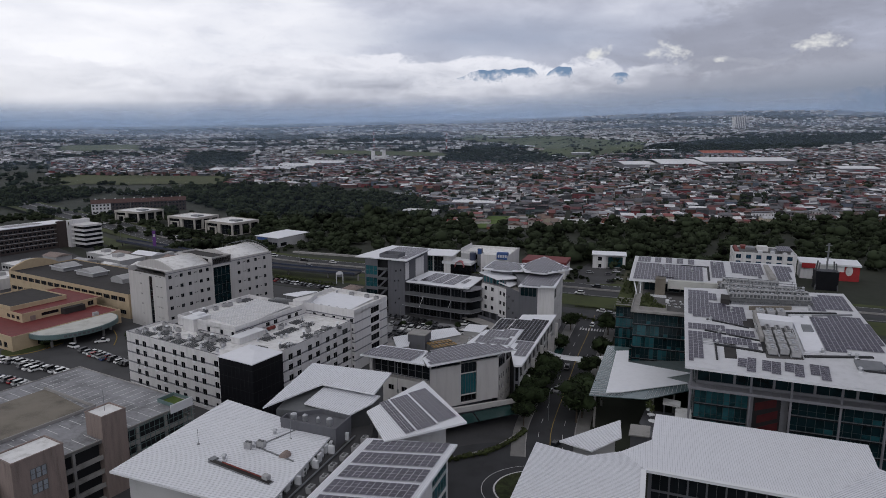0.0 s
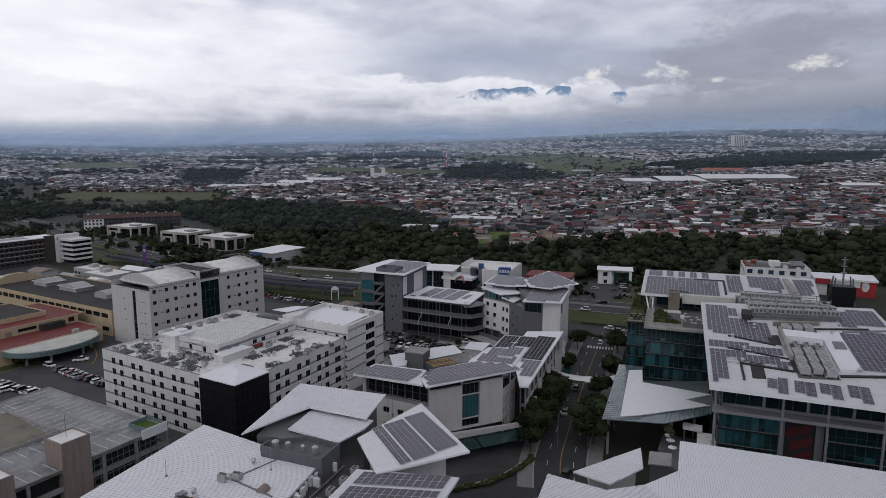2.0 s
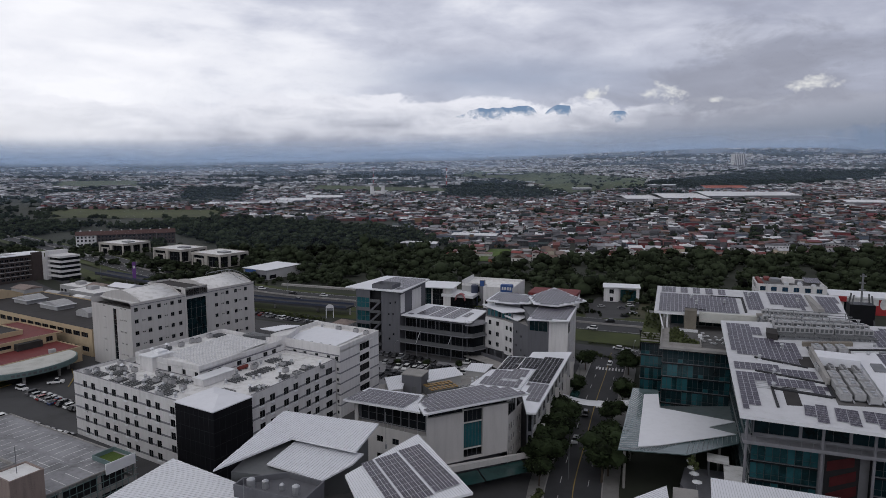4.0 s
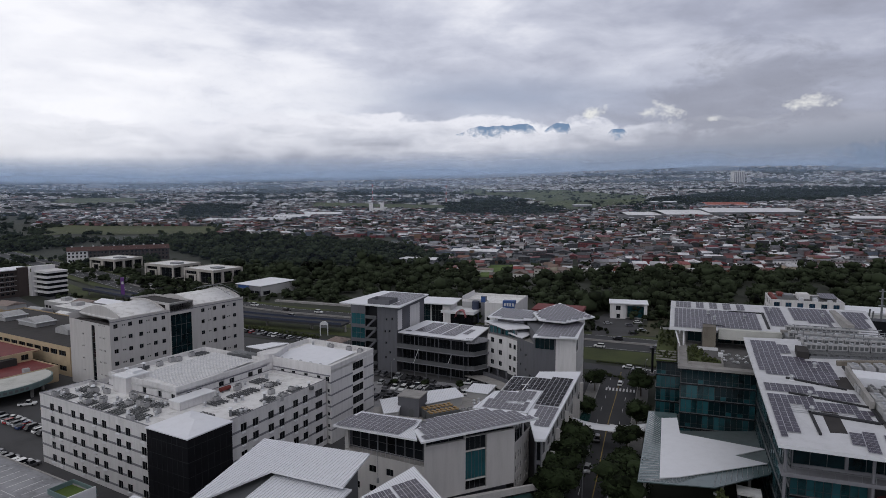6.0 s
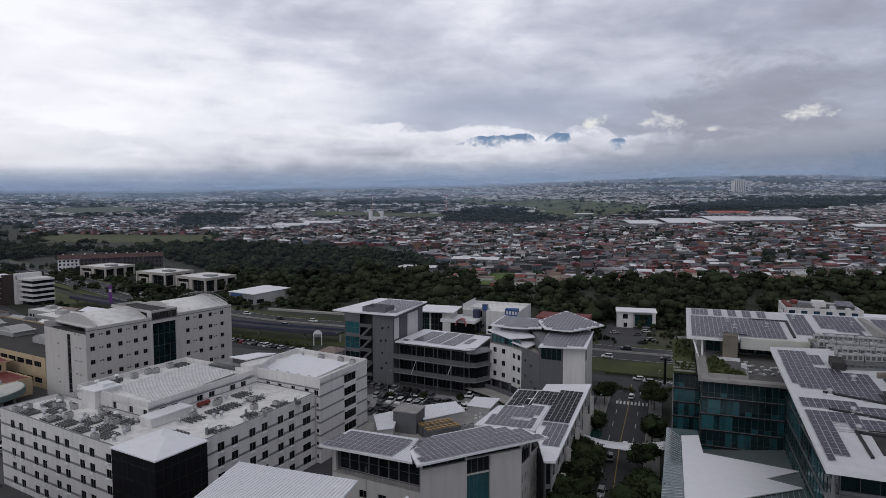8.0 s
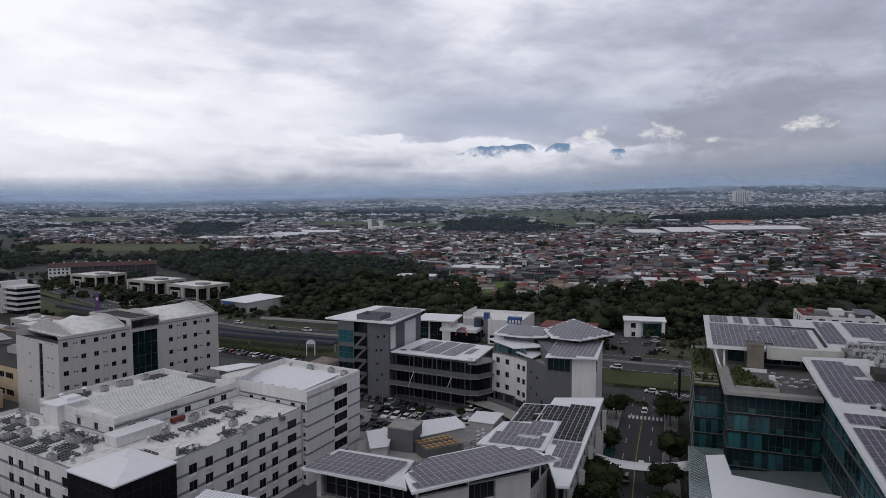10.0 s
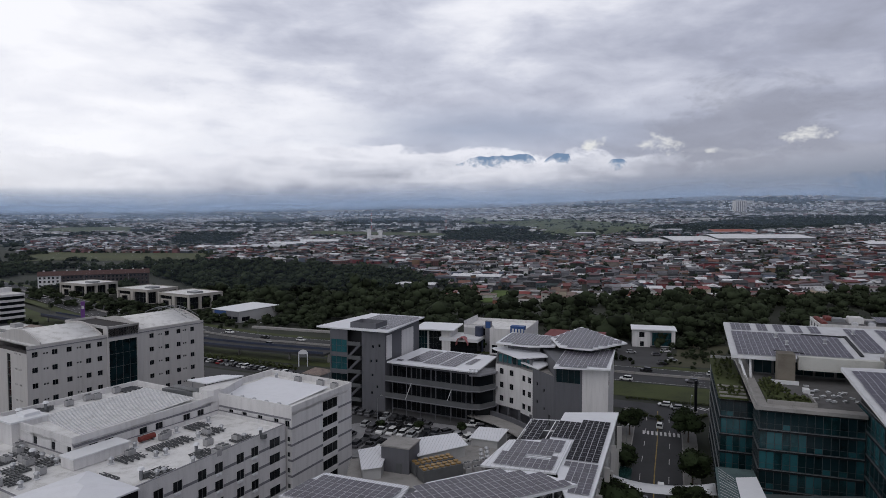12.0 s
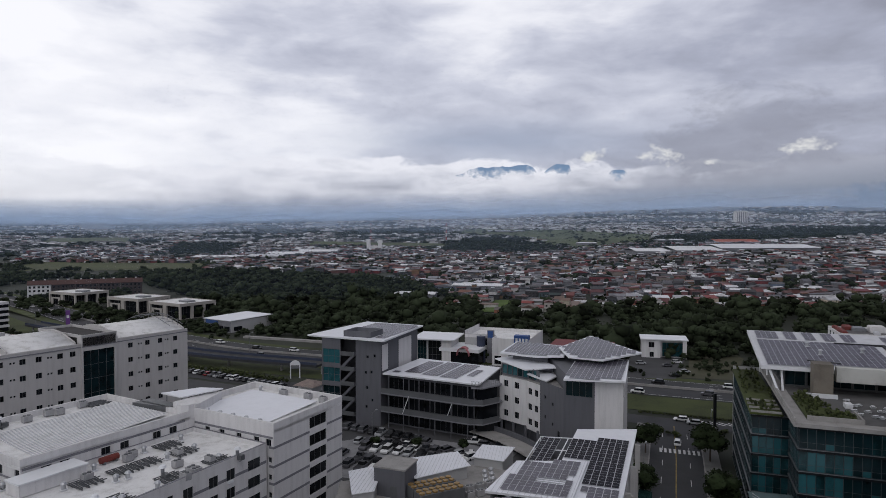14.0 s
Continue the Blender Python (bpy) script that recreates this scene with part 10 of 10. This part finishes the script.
town()
far_city()
for p in FIELDS:
    # pastures lie on the ground, with uneven edges
    x0, x1, y0, y1 = min(q[0] for q in p), max(q[0] for q in p), min(q[1] for q in p), max(q[1] for q in p)
    c = (y0 + y1) / 2
    st = 3.0 if c < 700 else 12.0 if c < 1300 else 26.0
    bm, seen = bmesh.new(), {}
    for i in range(int((x1 - x0) / st) + 1):
        for j in range(int((y1 - y0) / st) + 1):
            x, y = x0 + (i + 0.5) * st, y0 + (j + 0.5) * st
            if not inside(p, x + st * noise.noise(Vector((x / (3 * st), y / (3 * st), 1.0))), y + 2 * st * noise.noise(Vector((x / (3 * st), y / (3 * st), 6.0)))):
                continue
            q = []
            for a_, b_ in ((i, j), (i + 1, j), (i + 1, j + 1), (i, j + 1)):
                if (a_, b_) not in seen:
                    gx, gy = x0 + a_ * st + rng.uniform(-0.3, 0.3) * st, y0 + b_ * st + rng.uniform(-0.3, 0.3) * st
                    seen[(a_, b_)] = bm.verts.new((gx, gy, ground_z(gx, gy) + (0.6 if c < 1300 else 2.6)))
                q.append(seen[(a_, b_)])
            bm.faces.new(q).smooth = True
    tagged(part("field", bm, "far_field" if c > 1300 else "lawn_bright" if c < 700 else "field", None), "open green pasture between houses", "field", "", "structure")


def long_hall(x, y, L, d, h, rz, mat="far_white", rise=1.4, label="long white factory hall with a low roof"):
    t = thing("factory_hall", x, y, ground_z(x, y), rz, label, "factory", "factory halls")
    bm = bmesh.new()
    prism(bm, [(0, 0), (L, 0), (L, d), (0, d)], -6, h)
    part("wall", bm, "grey_band", t)
    slab_roof(t, [(-1, -1, h + 0.4), (L + 1, -1, h + 0.4), (L + 1, d / 2, h + 0.4 + rise), (-1, d / 2, h + 0.4 + rise)], 0.4, mat)
    slab_roof(t, [(-1, d / 2, h + 0.4 + rise), (L + 1, d / 2, h + 0.4 + rise), (L + 1, d + 1, h + 0.4), (-1, d + 1, h + 0.4)], 0.4, mat)


for q in ((336, 1196, 60, 90, 7, 0, "far_white", 4), (398, 1176, 80, 110, 7, 1, "far_white", 6), (480, 1190, 66, 100, 8, 1, "far_white", 6), (548, 1198, 110, 100, 7, 3, "far_white", 5), (600, 1490, 100, 50, 9, 6, "orange_roof", 5, "factory hall with a rusty orange roof"),
          (543, 1690, 66, 60, 9, 0), (338, 1680, 45, 30, 7, 0), (-437, 1195, 84, 70, 6, 0, "far_white", 2), (-345, 1215, 60, 80, 6, 4, "roof_aged", 3), (-336, 1305, 70, 90, 6, 6, "far_white", 3), (-300, 1410, 80, 90, 6, 6, "far_white", 3),
          (-900, 2600, 150, 60, 9, 0), (200, 2900, 160, 60, 9, 0), (330, 3450, 140, 50, 9, 4), (-330, 2500, 160, 50, 9, 0), (-100, 3700, 120, 50, 9, 0), (150, 3800, 200, 70, 10, 0), (-200, 4000, 160, 60, 9, 0), (780, 2850, 130, 40, 8, -4), (624, 1012, 60, 40, 7, -4, "far_white", 3)):
    long_hall(*q)
long_hall(-40, 640, 34, 12, 6, -14, "far_white", 1.4, "long white roofed hall at the wood's edge")
long_hall(10, 700, 46, 20, 7, -14, "far_white", 1.4, "long white roofed hall among the houses")
FT = thing("tower_block", 1612, 3600, ground_z(1612, 3600), 0, "pale high-rise apartment block far away", "tower block")
bm = bmesh.new()
box(bm, 0, 62, 0, 40, -10, 68)
part("wall", bm, "white_wall", FT)
for k in range(6):
    bm = bmesh.new()
    box(bm, 4 + k * 10, 9 + k * 10, -0.6, -0.02, 0, 64)
    part("window_strip", bm, "grey_band", FT)
CHU = thing("church", -172, 1540, ground_z(-172, 1540), 0, "white church with two square towers", "church")
bm = bmesh.new()
box(bm, 0, 34, 0, 50, -2, 12)
part("nave", bm, "white_wall", CHU)
for x in (0, 26):
    bm = bmesh.new()
    box(bm, x, x + 8, -4, 6, -2, 26)
    part("tower", bm, "white_wall", CHU)
for x, y in ((-220, 2050), (10, 1950)):
    t = thing("radio_mast", x, y, ground_z(x, y), 0, "red and white lattice radio mast", "radio mast", "radio masts")
    for k in range(6):
        bm = bmesh.new()
        tube(bm, (0, 0, k * 10), (0, 0, k * 10 + 10), 1.4 - k * 0.12, 6)
        part("section", bm, "red_paint" if k % 2 else "white_paint", t)

# ---------------------------------------------------------------- distant mountains, glowing in haze blue, faded out behind the cloud bank
def mountain(name, x0, x1, y, base, peaks, colour, seed, fade, cloud, left=None):
    m = bpy.data.materials.new(name)
    m.use_nodes = True
    nt = m.node_tree
    N = nt.nodes
    N.clear()
    # The ridge emits its hazy blue; noise cuts it away where cloud lies.
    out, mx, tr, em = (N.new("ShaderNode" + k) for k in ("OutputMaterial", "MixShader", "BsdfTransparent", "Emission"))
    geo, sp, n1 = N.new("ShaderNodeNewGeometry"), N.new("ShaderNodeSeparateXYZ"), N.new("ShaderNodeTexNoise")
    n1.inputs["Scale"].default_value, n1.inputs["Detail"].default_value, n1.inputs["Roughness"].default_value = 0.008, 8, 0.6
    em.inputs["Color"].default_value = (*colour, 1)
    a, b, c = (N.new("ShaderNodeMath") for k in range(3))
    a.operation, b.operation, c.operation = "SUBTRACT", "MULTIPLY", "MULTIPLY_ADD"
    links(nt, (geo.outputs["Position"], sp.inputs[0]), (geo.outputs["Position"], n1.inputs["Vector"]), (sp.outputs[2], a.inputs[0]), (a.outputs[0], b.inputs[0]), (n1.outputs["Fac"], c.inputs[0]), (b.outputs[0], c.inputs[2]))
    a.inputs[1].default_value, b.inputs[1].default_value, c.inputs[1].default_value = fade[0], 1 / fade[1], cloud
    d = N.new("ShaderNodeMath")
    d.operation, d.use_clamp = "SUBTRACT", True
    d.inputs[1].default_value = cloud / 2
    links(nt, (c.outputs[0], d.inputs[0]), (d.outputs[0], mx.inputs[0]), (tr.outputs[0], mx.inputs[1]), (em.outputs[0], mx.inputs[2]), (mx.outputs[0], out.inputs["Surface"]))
    if left:
        # the ridge comes out of the cloud towards the east
        g1, g2, g3 = (N.new("ShaderNodeMath") for k in range(3))
        g1.operation, g2.operation, g3.operation = "MULTIPLY_ADD", "MULTIPLY_ADD", "MULTIPLY"
        g2.use_clamp = True
        g1.inputs[1].default_value, g1.inputs[2].default_value = 1 / left[1], -left[0] / left[1] - cloud / 2
        g2.inputs[1].default_value = cloud
        links(nt, (sp.outputs[0], g1.inputs[0]), (n1.outputs["Fac"], g2.inputs[0]), (g1.outputs[0], g2.inputs[2]), (g2.outputs[0], g3.inputs[0]), (d.outputs[0], g3.inputs[1]), (g3.outputs[0], mx.inputs[0]))
    bm = bmesh.new()
    n = 60
    top, bot, back = [], [], []
    for i in range(n + 1):
        x = x0 + (x1 - x0) * i / n
        z = float(np.interp(x, [p[0] for p in peaks], [p[1] for p in peaks])) + 14 * noise.noise(Vector((x / 60, seed, 0))) + 7 * noise.noise(Vector((x / 20, seed, 5)))
        top.append(bm.verts.new((x, y + 30, z)))
        bot.append(bm.verts.new((x, y - 40 + 30 * noise.noise(Vector((x / 50, 3, seed))), base)))
    for i in range(n):
        bm.faces.new((bot[i], bot[i + 1], top[i + 1], top[i])).smooth = True
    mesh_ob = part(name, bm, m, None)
    tagged(mesh_ob, "glowing haze-blue mountain ridge, faded out where cloud covers it", "mountain", "", "structure")


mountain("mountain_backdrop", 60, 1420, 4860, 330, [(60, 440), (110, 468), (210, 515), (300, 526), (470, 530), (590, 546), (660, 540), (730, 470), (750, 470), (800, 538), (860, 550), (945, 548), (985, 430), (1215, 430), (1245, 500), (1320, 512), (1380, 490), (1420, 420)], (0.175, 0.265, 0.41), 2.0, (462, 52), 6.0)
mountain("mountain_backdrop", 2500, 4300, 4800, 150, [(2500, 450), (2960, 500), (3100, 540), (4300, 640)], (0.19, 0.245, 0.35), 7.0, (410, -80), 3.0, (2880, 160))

# ---------------------------------------------------------------- sheets that stand in for haze over the far plain
def haze_layer(y, density):
    """A sheet across the valley in place of haze: weak at the ground, full a little over it, and out again above."""
    xs = np.linspace(-4600, 4600, 47)
    V, T, D = [], [], []
    for x in xs:
        g_ = ground_z(x, y)
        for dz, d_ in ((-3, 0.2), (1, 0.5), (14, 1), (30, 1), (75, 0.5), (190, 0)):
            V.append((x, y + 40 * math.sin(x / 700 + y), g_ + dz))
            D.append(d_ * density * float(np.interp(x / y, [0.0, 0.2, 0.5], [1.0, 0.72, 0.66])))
    for i in range(len(xs) - 1):
        for j in range(5):
            a_, b_ = i * 6 + j, (i + 1) * 6 + j
            T += [(a_, b_, b_ + 1), (a_, b_ + 1, a_ + 1)]
    mesh = mesh_arrays("haze_backdrop", V, T, ["haze_sheet"], None, True)
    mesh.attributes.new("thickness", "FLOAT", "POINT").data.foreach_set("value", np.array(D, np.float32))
    tagged(new("haze_backdrop", mesh), "see-through blue sheet standing in for haze over the distant plain", "haze", "", "structure")


# Added haze sheets, more opaque the farther they stand.
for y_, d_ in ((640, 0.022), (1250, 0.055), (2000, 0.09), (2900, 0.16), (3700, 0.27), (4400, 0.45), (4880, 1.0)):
    haze_layer(y_, d_)

# ---------------------------------------------------------------- street trees and hedges
def make_tree(seed):
    r = np.random.default_rng(seed)
    t = thing("street_tree", 0, 0, 0, 0, "dense dark green street tree with a round crown", "tree", "street trees")
    bm = bmesh.new()
    tube(bm, (0, 0, -0.2), (0, 0, 3.6), 0.22, 8, 0, 0.14)
    for k in range(5):
        a = k * 1.256 + r.uniform(-0.3, 0.3)
        tube(bm, (0, 0, 2.4 + 0.2 * k), (1.6 * math.cos(a), 1.6 * math.sin(a), 4.8 + 0.3 * k), 0.1, 6, 0, 0.04)
    part("trunk", bm, "bark", t)
    v, f = crown_arrays(r, 13, 1500, 0.075, ICO2)
    v = v * np.array([8.2, 8.2, 6.6]) + np.array([0, 0, 5.2])
    link_mesh("crown", mesh_arrays("crown", v, f, ["leaf_street"]), t)
    return t


TREES = [make_tree(s) for s in (1, 2, 3)]
placed = 0
for x, y, s in ((22.5, 168.5, 0.7), (26, 179.5, 0.95), (30.4, 191.5, 1.0), (34.6, 201.5, 0.9), (39.8, 173.5, 1.0), (24.0, 175, 1.0), (28.0, 185, 1.05), (32.6, 198, 1.0), (36, 206, 0.75), (42.4, 226, 0.8), (45, 233, 0.6), (52.6, 255.5, 0.85), (37.6, 170.5, 1.1), (40.5, 180, 0.9), (44.5, 191, 0.7), (48.4, 203, 0.75), (56.6, 221, 0.9), (66.6, 249.5, 1.0), (68, 256, 0.7),
                (-26, 249, 0.6), (-6, 258.6, 0.4), (6, 256.4, 0.4), (-17, 260, 0.35), (54, 160, 0.5), (-150, 232, 0.5), (-122, 240, 0.5), (64, 380, 0.7), (116, 372, 0.8), (60, 372, 0.6), (80, 368, 0.5), (20, 369, 0.7), (112, 250, 0.9), (150, 262, 0.9)):
    s *= 1.36 if 20 < x < 70 and 160 < y < 212 else 1.18 if 20 < x < 70 and 160 < y < 262 else 1.0
    m_ = pose(x, y, 0.05, 0, 0, 77 * placed) @ Matrix.Diagonal((s, s, s, 1))
    if placed < 3:
        TREES[placed].matrix_basis = m_
    else:
        o_ = copy_thing(TREES[placed % 3], m_)
        o_.matrix_basis = m_
    placed += 1


def hedge(name, line, w, h, z=0.0, label="clipped green hedge", dense=1):
    P = []
    for i in range(len(line) - 1):
        a_, b_ = Vector(line[i]), Vector(line[i + 1])
        k = max(1, int(dense * (b_ - a_).length / (w * 0.5)))
        for j in range(k):
            p = a_.lerp(b_, j / k)
            P.append((p.x + rng.uniform(-0.15, 0.15), p.y + rng.uniform(-0.15, 0.15), z, w * rng.uniform(1.1, 1.5), h * rng.uniform(1.0, 1.3)))
    return scatter(name, P, SMALL, ["hedge"], label, "hedge", rng)


hedge("hedge", HEDGE, 1.5, 1.2, dense=3)
hedge("hedge", smooth_line([(-116, 356), (-97, 352), (-57, 330)]), 2.4, 2.2)
hedge("hedge", smooth_line([(62, 292), (92, 280), (130, 264)]), 1.0, 0.9)
hedge("hedge", [(66, 268), (62, 272), (60, 277)], 2.0, 1.6)
hedge("hedge", [(76, 268), (80, 272)], 2.0, 1.6)
P_ = []
for i in range(70):
    u_ = rng.random()
    q_ = RM2 @ Vector((-14.0 + rng.uniform(0, 7.4) * (1 - 0.7 * u_), 60.4 + 16 * u_, 24.3))
    P_.append((*q_, rng.uniform(0.8, 1.8), rng.uniform(0.8, 2.0)))
for i in range(60):
    q_ = RM2 @ Vector((rng.uniform(-22, -17.4), rng.uniform(69, 106), 22.6))
    P_.append((*q_, rng.uniform(0.8, 1.6), rng.uniform(0.6, 2.0)))
for i in range(6):
    P_.append((55 + rng.uniform(-1, 1), 158 + i * 0.8, 9.0, 1.6, 2.4))
scatter("terrace_plants", P_, SMALL, ["hedge"], "green and brown planting on the roof terraces", "plants", rng)
